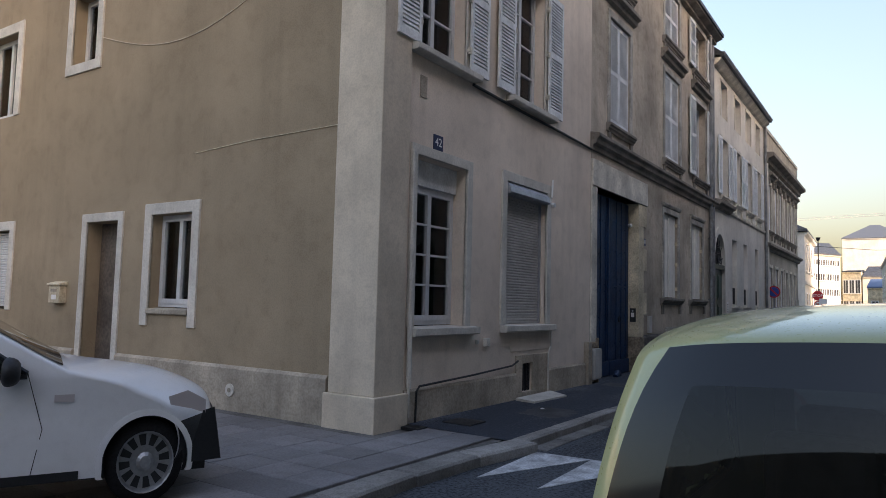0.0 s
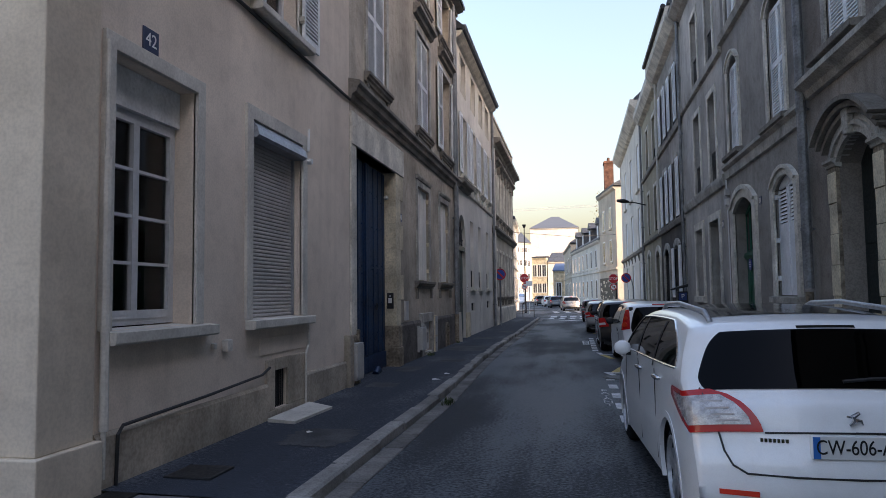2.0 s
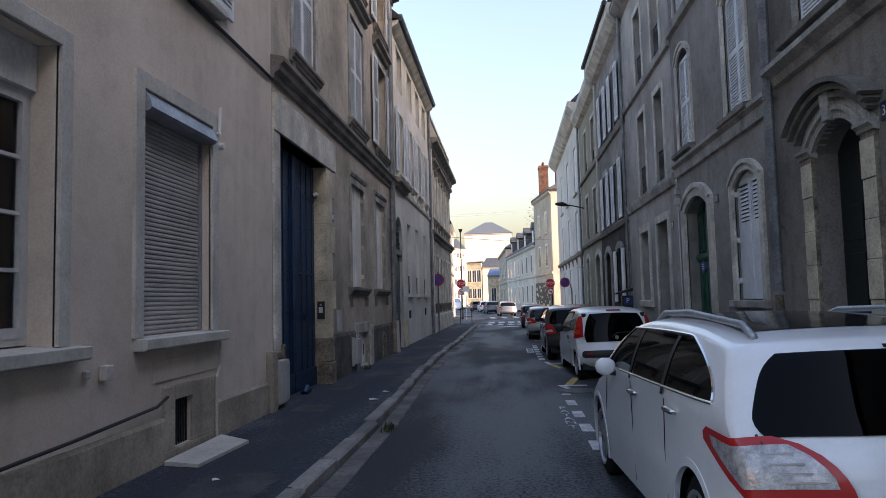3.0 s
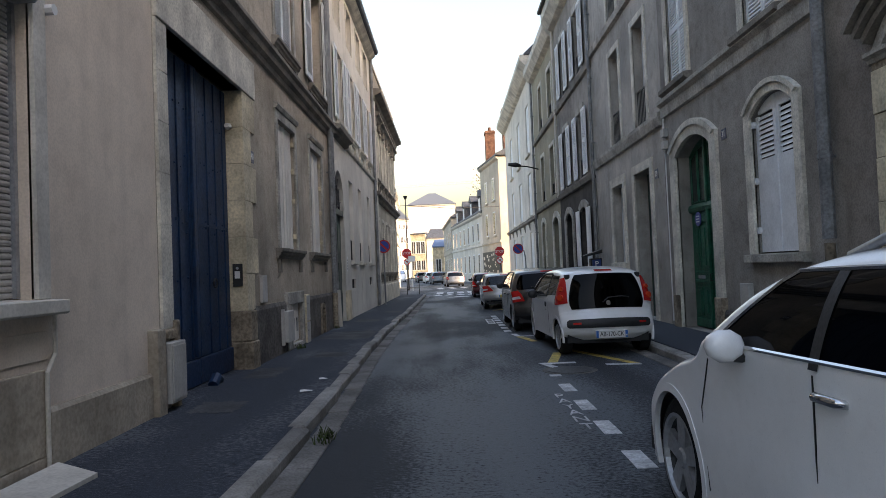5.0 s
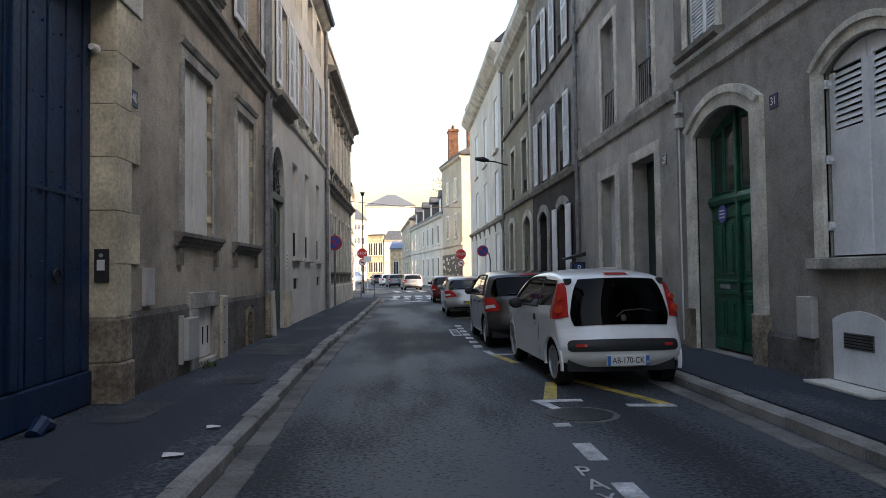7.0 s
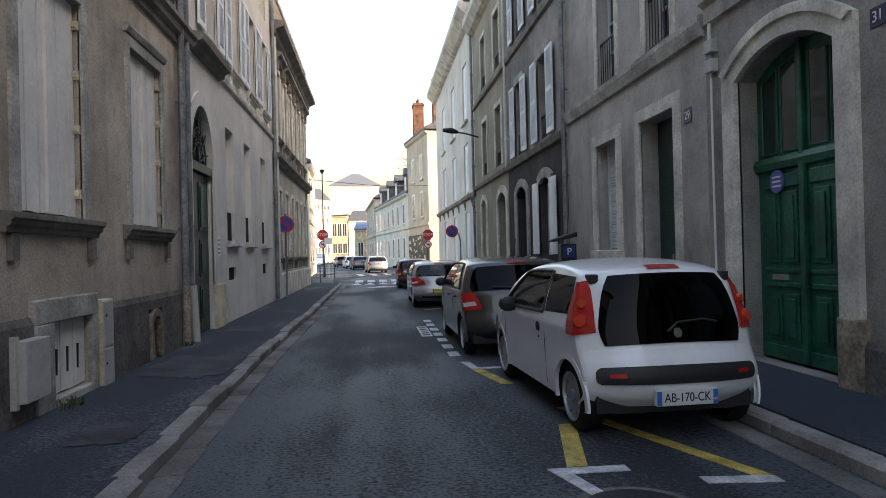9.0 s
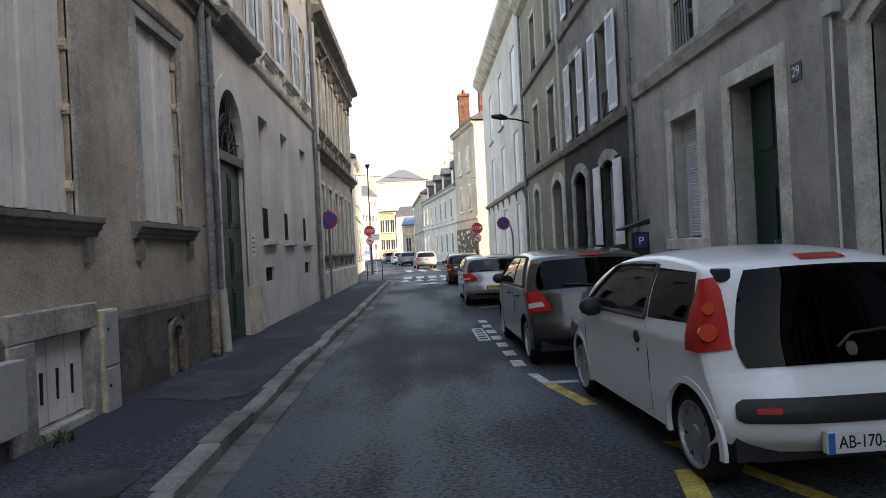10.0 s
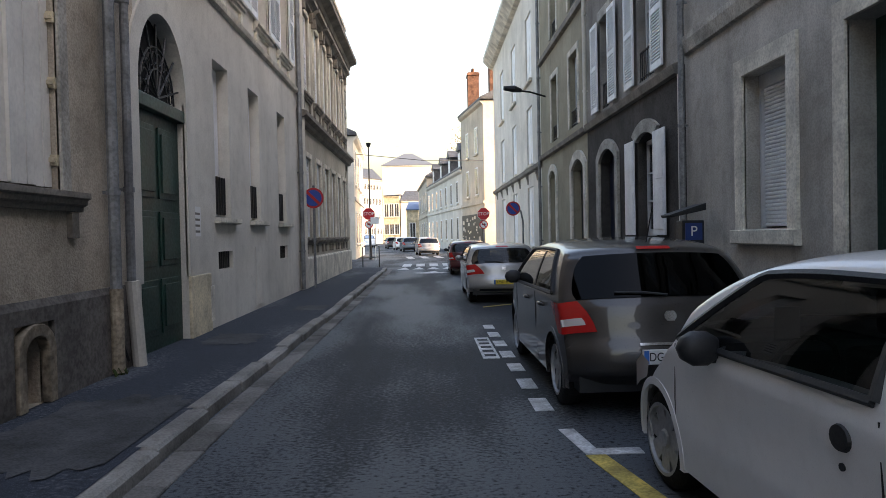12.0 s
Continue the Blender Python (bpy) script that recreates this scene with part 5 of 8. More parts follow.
part("string_course", Mesh(right_wall).run([(-0.02, 7.55), (0.08, 7.6), (0.12, 7.75), (-0.02, 7.8)], 14.5, 20.55), M_DTRIM, F31)
part("eaves_cornice", Mesh(right_wall).run([(-0.02, 10.6), (0.15, 10.7), (0.35, 10.9), (0.35, 11.05), (-0.02, 11.05)], 14.5, 20.55), M_DTRIM, F31)
arched_frame(right_wall, F31, 15.26, 16.5, 1.42, 3.36, 0.22, 0.18, 0.05, M_LTRIM, "moulded arched stone window surround")
arched_shutter(right_wall, F31, 15.26, 16.5, 1.44, 3.36, 0.22, -0.08, M_SHUTWHITE, "closed pale shutter, louvred at the top")
hinges(right_wall, F31, (15.28, 16.48), (1.75, 2.45, 3.25), -0.05, M_SHUTWHITE)
sill_of(right_wall, F31, 15.04, 16.74, 1.43, 0.12, 0.14, M_DTRIM)
arched_frame(right_wall, F31, 18.02, 19.78, 0.12, 3.32, 0.26, 0.28, 0.06, M_LTRIM, "moulded arched stone door surround")


def door_face(u, w, z):
    return right_wall(u, w - 0.16, z)


dr = part("door", Mesh(door_face).prism([(18.02, 0.14)] + [(19.78, 0.14)] + arch(18.02, 19.78, 3.32, 0.25)[::-1], -0.130, -0.070), M_GREEN, F31, "green panelled double door with a glazed top")
GLAZE = plain("dark_green_glass", (0.01, 0.03, 0.025), 0.08)
for a, b in ((18.1, 18.84), (18.96, 19.7)):
    m = (a + b) / 2
    for z0, z1 in ((0.36, 0.88), (1.22, 2.0)):
        for c, d in ((a + 0.08, m - 0.035), (m + 0.035, b - 0.08)):
            part("panel", Mesh(door_face).box(c, d, -0.070, -0.052, z0, z1).box(c + 0.05, d - 0.05, -0.052, -0.034, z0 + 0.05, z1 - 0.05), M_GREEN, dr, bevel=0.008)
    part("rail", Mesh(door_face).run([(-0.070, 0.95), (-0.04, 0.96), (-0.04, 1.0), (-0.055, 1.01), (-0.055, 1.11), (-0.04, 1.12), (-0.04, 1.15), (-0.070, 1.16)], a + 0.03, b - 0.03), M_GREEN, dr)
    part("rail", Mesh(door_face).box(a + 0.03, b - 0.03, -0.070, -0.045, 2.05, 2.2), M_GREEN, dr, bevel=0.01)
    part("kick_board", Mesh(door_face).box(a - 0.02, b + 0.02, -0.070, -0.04, 0.15, 0.3), M_GREEN, dr, bevel=0.01)
    for c, d in ((a + 0.04, m - 0.03), (m + 0.03, b - 0.04)):
        tops = arch(18.02, 19.78, 3.19, 0.24, 40)
        zt = [min(tops, key=lambda q: abs(q[0] - u))[1] for u in (c, (c + d) / 2, d)]
        part("glass_panel", Mesh(door_face).prism([(c, 2.44), (d, 2.44), (d, zt[2]), ((c + d) / 2, zt[1]), (c, zt[0])], -0.070, -0.060), GLAZE, dr, "dark glazed upper panel")
        part("glazing_bead", Mesh(door_face).tube([(c, -0.058, 2.44), (d, -0.058, 2.44), (d, -0.058, zt[2]), ((c + d) / 2, -0.058, zt[1]), (c, -0.058, zt[0]), (c, -0.058, 2.44)], 0.014, 5), M_GREEN, dr)
part("transom", Mesh(door_face).run([(-0.070, 2.24), (-0.020, 2.26), (0.0, 2.33), (-0.020, 2.39), (-0.070, 2.41)], 18.02, 19.78), M_GREEN, dr)
part("stile", Mesh(door_face).box(18.86, 18.94, -0.070, -0.010, 0.16, 3.58), M_GREEN, dr, bevel=0.012)
part("mail_slot", Mesh(door_face).box(19.2, 19.5, -0.055, -0.035, 1.03, 1.09), M_ALU, dr)
part("handle", Mesh(door_face).tube([(18.8, -0.040, 1.0), (18.8, 0.0, 1.0), (18.8, 0.0, 1.12), (18.8, -0.040, 1.12)], 0.012, 6), M_IRON, dr)
ds = thing("door_plaque", "round violet-blue plaque on the green door", "plaque")
part("disc", Mesh(door_face).tube([(19.36, -0.045, 2.12), (19.36, -0.025, 2.12)], 0.13, 20), plain("violet_enamel", (0.10, 0.11, 0.34), 0.4), ds)
for i in range(3):
    part("text_bar", Mesh(door_face).box(19.28, 19.44, -0.025, -0.022, 2.06 + i * 0.05, 2.08 + i * 0.05), M_WHITE, ds)
plaque(right_wall, 17.5, 3.33, "31", "dark enamel house number plate", 0.17)
jx = thing("junction_box", "two small white junction boxes with cables", "junction box")
part("box", Mesh(right_wall).box(20.22, 20.4, 0.0, 0.1, 3.82, 3.98), M_METERBOX, jx, bevel=0.01)
part("box", Mesh(right_wall).box(20.22, 20.4, 0.0, 0.1, 3.58, 3.74), M_METERBOX, jx, bevel=0.01)
part("cable", Mesh(right_wall).tube([(20.34, 0.04, 3.6), (20.36, 0.03, 2.4), (20.34, 0.03, 0.2)], 0.014, 6).tube([(20.34, 0.05, 3.98), (20.34, 0.05, 4.2)], 0.02, 6), M_WHITE, jx)
part("plinth", Mesh(right_wall).run([(-0.02, 0), (0.06, 0), (0.06, 0.5), (0.03, 0.56), (-0.02, 0.56)], 16.72, 17.7).run([(-0.02, 0), (0.06, 0), (0.06, 0.5), (0.03, 0.56), (-0.02, 0.56)], 14.5, 15.4), M_DKPLINTH, F31)
part("pier", Mesh(right_wall).box(17.7, 18.01, -0.25, 0.1, 0, 0.75), M_OLDSTONE, F31, "worn stone door base", bevel=0.015)
part("pier", Mesh(right_wall).box(19.79, 20.12, -0.25, 0.09, 0, 0.72), M_OLDSTONE, F31, "worn stone door base", bevel=0.015)
ga = part("cellar_door", Mesh(right_wall).prism([(15.6, 0.16), (16.45, 0.16)] + arch(15.6, 16.45, 0.78, 0.1)[::-1], -0.04, 0.02), M_SHUTWHITE, F31, "white metal cellar door with a vent grille")
part("grille", Mesh(right_wall).box(15.8, 16.25, 0.02, 0.03, 0.5, 0.66), M_ZINC, ga)
for i in range(5):
    part("slat", Mesh(right_wall).box(15.81, 16.24, 0.03, 0.04, 0.515 + i * 0.03, 0.527 + i * 0.03), M_IRON, ga)
mb = thing("wall_cabinet", "small grey-white utility cabinet on the wall", "cabinet")
part("case", Mesh(right_wall).box(16.72, 17.0, 0.0, 0.09, 0.55, 1.0), M_METERBOX, mb, bevel=0.008)
st = thing("stone_slab", "pale stone step below the cellar door", "step")
part("slab", Mesh(right_wall).box(15.5, 16.55, 0.0, 0.3, 0.115, 0.15), M_TRIM, st, bevel=0.01)
for a, b, z0, z1 in ((15.55, 16.6, 4.62, 6.7), (18.95, 20.0, 4.72, 6.7)):
    arched_frame(right_wall, F31, a, b, z0, z1, 0.25, 0.14, 0.04, M_LTRIM, "arched stone window surround")
    mid = (a + b) / 2
    for c, d in ((a + 0.01, mid - 0.004), (mid + 0.004, b - 0.01)):
        part("shutter", louvred(right_wall, c, d, -0.08, z0 + 0.02, z1 + 0.08), M_SHUTWHITE, F31, "closed white louvred shutter")
    part("blackout", Mesh(right_wall).box(a, b, -0.32, -0.28, z0, z1 + 0.3), M_SHADEBLACK, F31)
    part("sill", Mesh(right_wall).run([(-0.1, z0), (0.16, z0 - 0.02), (0.16, z0 - 0.1), (0.1, z0 - 0.14), (-0.02, z0 - 0.16)], a - 0.22, b + 0.22), M_CORNICE, F31)
for a, b in ((15.55, 16.6), (18.95, 20.0)):
    surround(right_wall, F31, a, b, 7.9, 9.8, 0.12, 0.03, M_LTRIM)
    mid = (a + b) / 2
    for c, d in ((a + 0.01, mid - 0.004), (mid + 0.004, b - 0.01)):
        part("shutter", louvred(right_wall, c, d, -0.08, 7.92, 9.79), M_SHUTWHITE, F31, "closed white louvred shutter")
    part("blackout", Mesh(right_wall).box(a, b, -0.32, -0.28, 7.9, 9.8), M_SHADEBLACK, F31)

G29 = house("mid grey rendered house with plain stone frames and iron railings")
wall_part(right_wall, 20.55, 26.95, 0.0, 11.0, [(21.5, 22.75, 0.12, 3.4), (23.85, 24.95, 1.4, 3.35)] + [(a, b, z0, z1) for a, b in ((21.55, 22.45), (23.8, 24.75)) for z0, z1 in ((4.4, 6.75), (7.7, 9.8))], M_MIDGREY, G29, "mid grey rough rendered wall")
shell(right_wall, G29, 20.55, 26.95, 11.0, M_MIDGREY)
roof(right_wall, G29, 20.55, 26.95, 11.0, rise=4.4)
part("string_course", Mesh(right_wall).run([(-0.02, 4.1), (0.06, 4.12), (0.1, 4.3), (0.1, 4.38), (-0.02, 4.42)], 20.55, 26.9), M_DTRIM, G29, bevel=0.004)
part("string_course", Mesh(right_wall).run([(-0.02, 7.4), (0.08, 7.44), (0.1, 7.6), (-0.02, 7.66)], 20.55, 26.9), M_DTRIM, G29)
part("eaves_cornice", Mesh(right_wall).run([(-0.02, 10.6), (0.15, 10.7), (0.35, 10.9), (0.35, 11.05), (-0.02, 11.05)], 20.55, 26.95), M_DTRIM, G29)
surround(right_wall, G29, 21.5, 22.75, 0.12, 3.4, 0.2, 0.04, M_LTRIM, "plain painted stone door frame")
dr = part("door", Mesh(right_wall).box(21.5, 22.75, -0.34, -0.28, 0.12, 3.4), M_DKGREEN, G29, "dark green panelled door in a deep recess")
for z0, z1 in ((0.3, 0.95), (1.1, 2.0), (2.5, 3.3)):
    part("panel", Mesh(right_wall).box(21.6, 22.08, -0.28, -0.262, z0, z1).box(22.17, 22.65, -0.28, -0.262, z0, z1), M_DKGREEN, dr, bevel=0.008)
part("handle", Mesh(right_wall).box(22.1, 22.14, -0.28, -0.2, 1.2, 1.32), M_ALU, dr)
surround(right_wall, G29, 23.85, 24.95, 1.4, 3.35, 0.22, 0.04, M_LTRIM, foot=1.2)
sill_of(right_wall, G29, 23.6, 25.2, 1.4, 0.1, 0.2, M_LTRIM)
roll_down(right_wall, G29, 23.93, 24.9, 1.42, 36, 0.049, -0.26, M_SHUTWHITE, "closed white roller shutter in a deep reveal")
part("shutter_frame", Mesh(right_wall).box(23.85, 23.93, -0.32, -0.2, 1.4, 3.35).box(24.9, 24.95, -0.32, -0.2, 1.4, 3.35).box(23.93, 24.9, -0.34, -0.2, 3.18, 3.35), M_WFRAME, G29)
plaque(right_wall, 21.08, 3.2, "29", "blue enamel house number plate", 0.2)
for a, b in ((21.55, 22.45), (23.8, 24.75)):
    for z0, z1 in ((4.4, 6.75), (7.7, 9.8)):
        surround(right_wall, G29, a, b, z0, z1, 0.16, 0.03, M_LTRIM)
        casement(right_wall, G29, a, b, z0, z1, 0.24, rows=4, label="white casement window in a deep reveal")
        railing(right_wall, G29, a, b, z0 + 0.02, z0 + 0.85)
downpipe(right_wall, G29, 26.86, 0.2, 10.8, 0.1, 0.05)
part("flat_strip", Mesh(right_wall).box(27.0, 27.2, 0.0, 0.04, 0.1, 3.9), M_WHITEWALL, G29, "pale vertical strip between the houses")

H27 = house("house with near-black ground floor, grey upper floors and white shutters")
wall_part(right_wall, 26.95, 33.6, 0.0, 4.0, [(28.4, 29.45, 1.3, 3.1, 0.12), (30.95, 32.35, 0.12, 3.0, 0.25)], M_SLATEBROWN, H27, "near-black rendered ground floor")
wall_part(right_wall, 26.95, 33.6, 4.0, 11.2, [(a, b, z0, z1) for a, b in ((28.4, 29.4), (31.3, 32.2)) for z0, z1 in ((4.2, 6.25), (7.6, 9.6))], M_DARKGREY, H27, "dark grey rendered upper wall")
shell(right_wall, H27, 26.95, 33.6, 11.2, M_DARKGREY)
roof(right_wall, H27, 26.95, 33.6, 11.4, rise=4.4)
part("string_course", Mesh(right_wall).run([(-0.02, 3.9), (0.08, 3.92), (0.12, 4.06), (-0.02, 4.12)], 27.2, 33.6), M_CORNICE, H27)
part("string_course", Mesh(right_wall).run([(-0.02, 7.2), (0.08, 7.24), (0.1, 7.4), (-0.02, 7.46)], 26.95, 33.6), M_CORNICE, H27)
part("eaves_cornice", Mesh(right_wall).run([(-0.02, 10.5), (0.2, 10.6), (0.45, 10.9), (0.45, 11.3), (-0.02, 11.3)], 26.95, 33.6), M_LTRIM, H27)
part("gutter", Mesh(right_wall).tube([(26.95, 0.5, 11.3), (33.6, 0.5, 11.3)], 0.09, 8), M_IRON, H27)
part("door_surround", Mesh(right_wall).arc(30.95, 32.35, 3.0, 0.25, -0.02, 0.06, 0.22, 14, foot=0.12), M_DTRIM, H27)
dr = part("door", Mesh(right_wall).box(30.95, 32.35, -0.3, -0.22, 0.12, 3.25), plain("navy_door_paint", (0.01, 0.015, 0.035), 0.4), H27, "navy panelled double door")
for a, b in ((31.04, 31.6), (31.7, 32.26)):
    for z0, z1 in ((0.3, 1.0), (1.15, 2.1), (2.25, 2.9)):
        part("panel", Mesh(right_wall).box(a, b, -0.22, -0.2, z0, z1), MATS["navy_door_paint"], dr, bevel=0.01)
part("window_head", Mesh(right_wall).arc(28.4, 29.45, 3.1, 0.12, -0.02, 0.06, 0.24, 12), M_DTRIM, H27)
casement(right_wall, H27, 28.4, 29.45, 1.3, 3.12, 0.2, rows=3)
for a, b in ((27.75, 28.36), (29.49, 30.1)):
    m = Mesh(right_wall).box(a, b, 0.05, 0.08, 1.32, 3.15)
    for z0, z1 in ((1.42, 2.15), (2.3, 3.05)):
        m.box(a + 0.07, b - 0.07, 0.08, 0.092, z0, z1)
    part("shutter", m, M_SHUTWHITE, H27, "open white panelled shutter", bevel=0.005)
for a, b in ((28.4, 29.4), (31.3, 32.2)):
    for z0, z1 in ((4.2, 6.25), (7.6, 9.6)):
        casement(right_wall, H27, a, b, z0, z1, 0.2, rows=3)
        railing(right_wall, H27, a, b, z0 + 0.03, z0 + 0.6)
        for c, d in ((a - 0.62, a - 0.02), (b + 0.02, b + 0.62)):
            part("shutter", louvred(right_wall, c, d, 0.06, z0, z1), M_SHUTWHITE, H27, "open white louvred shutter")
        part("lintel", Mesh(right_wall).box(a - 0.1, b + 0.1, 0.0, 0.04, z1, z1 + 0.22), M_DTRIM, H27)
downpipe(right_wall, H27, 33.5, 4.0, 10.5, 0.08, 0.045, M_WHITEWALL)

I25 = house("olive rendered house with pale stone frames")
wall_part(right_wall, 33.6, 40.6, 0.0, 10.9, [(33.95, 35.4, 0.12, 3.1, 0.25), (37.9, 39.0, 0.9, 3.2, 0.2)] + [(a, b, z0, z1) for a, b in ((34.6, 35.7), (37.5, 38.5)) for z0, z1 in ((4.3, 6.3), (7.6, 9.5))], M_OLIVE, I25, "olive-beige rendered wall")
shell(right_wall, I25, 33.6, 40.6, 10.9, M_OLIVE)
roof(right_wall, I25, 33.6, 40.6, 11.0, rise=4.4)
part("string_course", Mesh(right_wall).run([(-0.02, 3.9), (0.1, 3.94), (0.12, 4.06), (-0.02, 4.12)], 33.6, 40.6), M_CORNICE, I25)
part("string_course", Mesh(right_wall).run([(-0.02, 7.2), (0.1, 7.24), (0.1, 7.4), (-0.02, 7.46)], 33.6, 40.6), M_CORNICE, I25)
part("eaves_cornice", Mesh(right_wall).run([(-0.02, 10.3), (0.2, 10.4), (0.4, 10.7), (0.4, 11.0), (-0.02, 11.0)], 33.6, 40.6), M_LTRIM, I25)
part("door_surround", Mesh(right_wall).arc(33.95, 35.4, 3.1, 0.25, -0.02, 0.06, 0.24, 12, foot=0.12), M_LTRIM, I25)
part("door", Mesh(right_wall).box(33.95, 35.4, -0.3, -0.22, 0.12, 3.4), M_BLACKDOOR, I25, "dark double door")
part("window_surround", Mesh(right_wall).arc(37.9, 39.0, 3.2, 0.2, -0.02, 0.05, 0.2, 12, foot=0.9), M_LTRIM, I25)
part("shutter", Mesh(right_wall).box(37.9, 39.0, -0.2, -0.16, 0.9, 3.45), M_WHITEWALL, I25, "closed cream shutter")
for a, b in ((34.6, 35.7), (37.5, 38.5)):
    for z0, z1 in ((4.3, 6.3), (7.6, 9.5)):
        surround(right_wall, I25, a, b, z0, z1, 0.16, 0.03, M_LTRIM)
        casement(right_wall, I25, a, b, z0, z1, 0.2, rows=3, curtain=True)
        part("blind", Mesh(right_wall).box(a + 0.06, b - 0.06, -0.17, -0.15, z1 - 0.35, z1 - 0.05), M_WFRAME, I25, "white rolled blind")
        railing(right_wall, I25, a, b, z0 + 0.03, z0 + 0.5)
downpipe(right_wall, I25, 40.5, 0.2, 10.4, 0.1, 0.055)

J23 = house("tall white rendered house with closed white shutters")
J_U = [(42.6, 44.1), (47.3, 48.8), (52.1, 53.6)]
wall_part(right_wall, 40.6, 57.4, 0.0, 11.6, [(a, b, 4.05, 6.3) for a, b in J_U] + [(a, b, 7.3, 9.9) for a, b in J_U] + [(a, b, 0.9, 3.2) for a, b in J_U], M_WHITEWALL, J23, "white rendered wall")
shell(right_wall, J23, 40.6, 57.4, 11.6, M_WHITEWALL)
roof(right_wall, J23, 40.6, 57.4, 11.8, rise=4.4)
part("eaves_cornice", Mesh(right_wall).run([(-0.02, 11.1), (0.2, 11.2), (0.55, 11.6), (0.55, 11.85), (-0.02, 11.85)], 40.6, 57.6), M_LTRIM, J23)
part("string_course", Mesh(right_wall).run([(-0.02, 3.7), (0.12, 3.76), (0.14, 3.9), (-0.02, 3.95)], 40.6, 57.4), M_CORNICE, J23)
for a, b in J_U:
    for z0, z1 in ((4.05, 6.3), (7.3, 9.9), (0.9, 3.2)):
        part("shutter", Mesh(right_wall).box(a + 0.02, b - 0.02, -0.1, -0.06, z0, z1).box((a + b) / 2 - 0.02, (a + b) / 2 + 0.02, -0.06, -0.04, z0, z1), M_SHUTWHITE, J23, "closed white shutter")
        sill_of(right_wall, J23, a - 0.2, b + 0.2, z0, 0.12, 0.12, M_LTRIM)
for i in range(7):
    part("bracket", Mesh(right_wall).run([(-0.02, 3.7), (0.12, 3.7), (0.05, 3.5), (0.03, 3.35), (-0.02, 3.3)], 41.4 + i * 2.4, 41.6 + i * 2.4), M_CORNICE, J23)

# ---- across the junction ----


def block(label, pts, z1, material, rise=3.0, roof_mat=None, windows=(), storeys=(), out=0.3, name="town_house", hip=0.1):
    """A house on a quadrilateral plan; windows stand on its first side: fractions along it, and storeys as (z0, z1)."""
    o = thing(name, label, "house", "houses beyond the junction")
    p = [Vector((x, y, 0)) for x, y in pts]
    m = Mesh()
    m.add([(q.x, q.y, z) for z in (0, z1) for q in p], [(0, 1, 5, 4), (1, 2, 6, 5), (2, 3, 7, 6), (3, 0, 4, 7), (4, 5, 6, 7)])
    part("wall", m, material, o)
    c = sum(p, Vector()) / 4
    e = [q + (q - c).normalized() * out for q in p]
    a, b = (p[0] + p[3]) / 2, (p[1] + p[2]) / 2
    a, b = a.lerp(b, hip), b.lerp(a, hip)
    part("roof", Mesh().add([(q.x, q.y, z1 + 0.05) for q in e] + [(q.x, q.y, z1 + 0.22) for q in e] + [(a.x, a.y, z1 + rise), (b.x, b.y, z1 + rise)],
         [(0, 1, 5, 4), (1, 2, 6, 5), (2, 3, 7, 6), (3, 0, 4, 7), (4, 5, 9, 8), (5, 6, 9), (6, 7, 8, 9), (7, 4, 8), (3, 2, 1, 0)]), roof_mat or M_SLATE, o)
    d = (p[1] - p[0])
    n = Vector((d.y, -d.x, 0)).normalized()
    if n.dot(p[0] - c) < 0:
        n = -n
    ln = d.length
    ax = lambda u, w, z: tuple(p[0] + d * (u / ln) + n * w + Vector((0, 0, z)))
    for f in windows:
        for z0, zt in storeys:
            u, h = f * ln, 0.5
            w = part("window", Mesh(ax).box(u - h, u + h, -0.02, 0.03, z0, zt), M_SHUTWHITE, o)
            part("pane", Mesh(ax).box(u - h + 0.12, u - 0.04, 0.03, 0.04, z0 + 0.1, zt - 0.1).box(u + 0.04, u + h - 0.12, 0.03, 0.04, z0 + 0.1, zt - 0.1), plain("far_glass", (0.05, 0.055, 0.06), 0.1), w)
            part("sill", Mesh(ax).box(u - h - 0.15, u + h + 0.15, 0, 0.12, z0 - 0.12, z0), material, w)
    part("band", Mesh(ax).box(0, ln, 0, 0.1, 3.6, 3.8), material, o)
    part("cornice", Mesh(ax).run([(0, z1 - 0.3), (0.2, z1 - 0.15), (0.25, z1), (0, z1)], 0, ln), material, o)
    return o, ax, ln


def chimney(o, x, y, z0, z1, w=0.9, d=1.4):
    c = part("chimney", Mesh().box(x - w / 2, x + w / 2, y - d / 2, y + d / 2, z0, z1).box(x - w / 2 - 0.06, x + w / 2 + 0.06, y - d / 2 - 0.06, y + d / 2 + 0.06, z1 - 0.25, z1 - 0.1), M_BRICK, o, "tall brick chimney stack")
    for k in range(2):
        part("pot", Mesh().tube([(x, y - 0.3 + 0.6 * k, z1), (x, y - 0.3 + 0.6 * k, z1 + 0.35)], 0.13, 8), M_BRICK, c)


K, kax, kl = block("cream three-storey house with brick chimneys", [(2.15, 66), (0.95, 74), (10, 76), (11, 67)], 11.0, M_CREAMWALL, 2.6, M_SLATE, (0.3, 0.7), ((4.3, 6.4), (7.4, 9.4)))
chimney(K, 3.2, 66.8, 10.9, 15.2, 1.0, 1.3)
chimney(K, 2.0, 73.6, 10.9, 14.6, 0.9, 1.3)
part("shop_front", Mesh(kax).box(0.4, kl - 0.4, 0.02, 0.12, 0.3, 2.9), M_IRON, K, "dark lattice shop front")
lat = Mesh(kax)
rr = random.Random(4)
for i in range(34):
    u, z, s = rr.uniform(0.6, kl - 0.8), rr.uniform(0.5, 2.6), rr.uniform(0.1, 0.28)
    lat.box(u, u + s * 2, 0.12, 0.15, z, z + s)
part("lattice_panel", lat, M_WHITEWALL, K, "pale irregular panels")
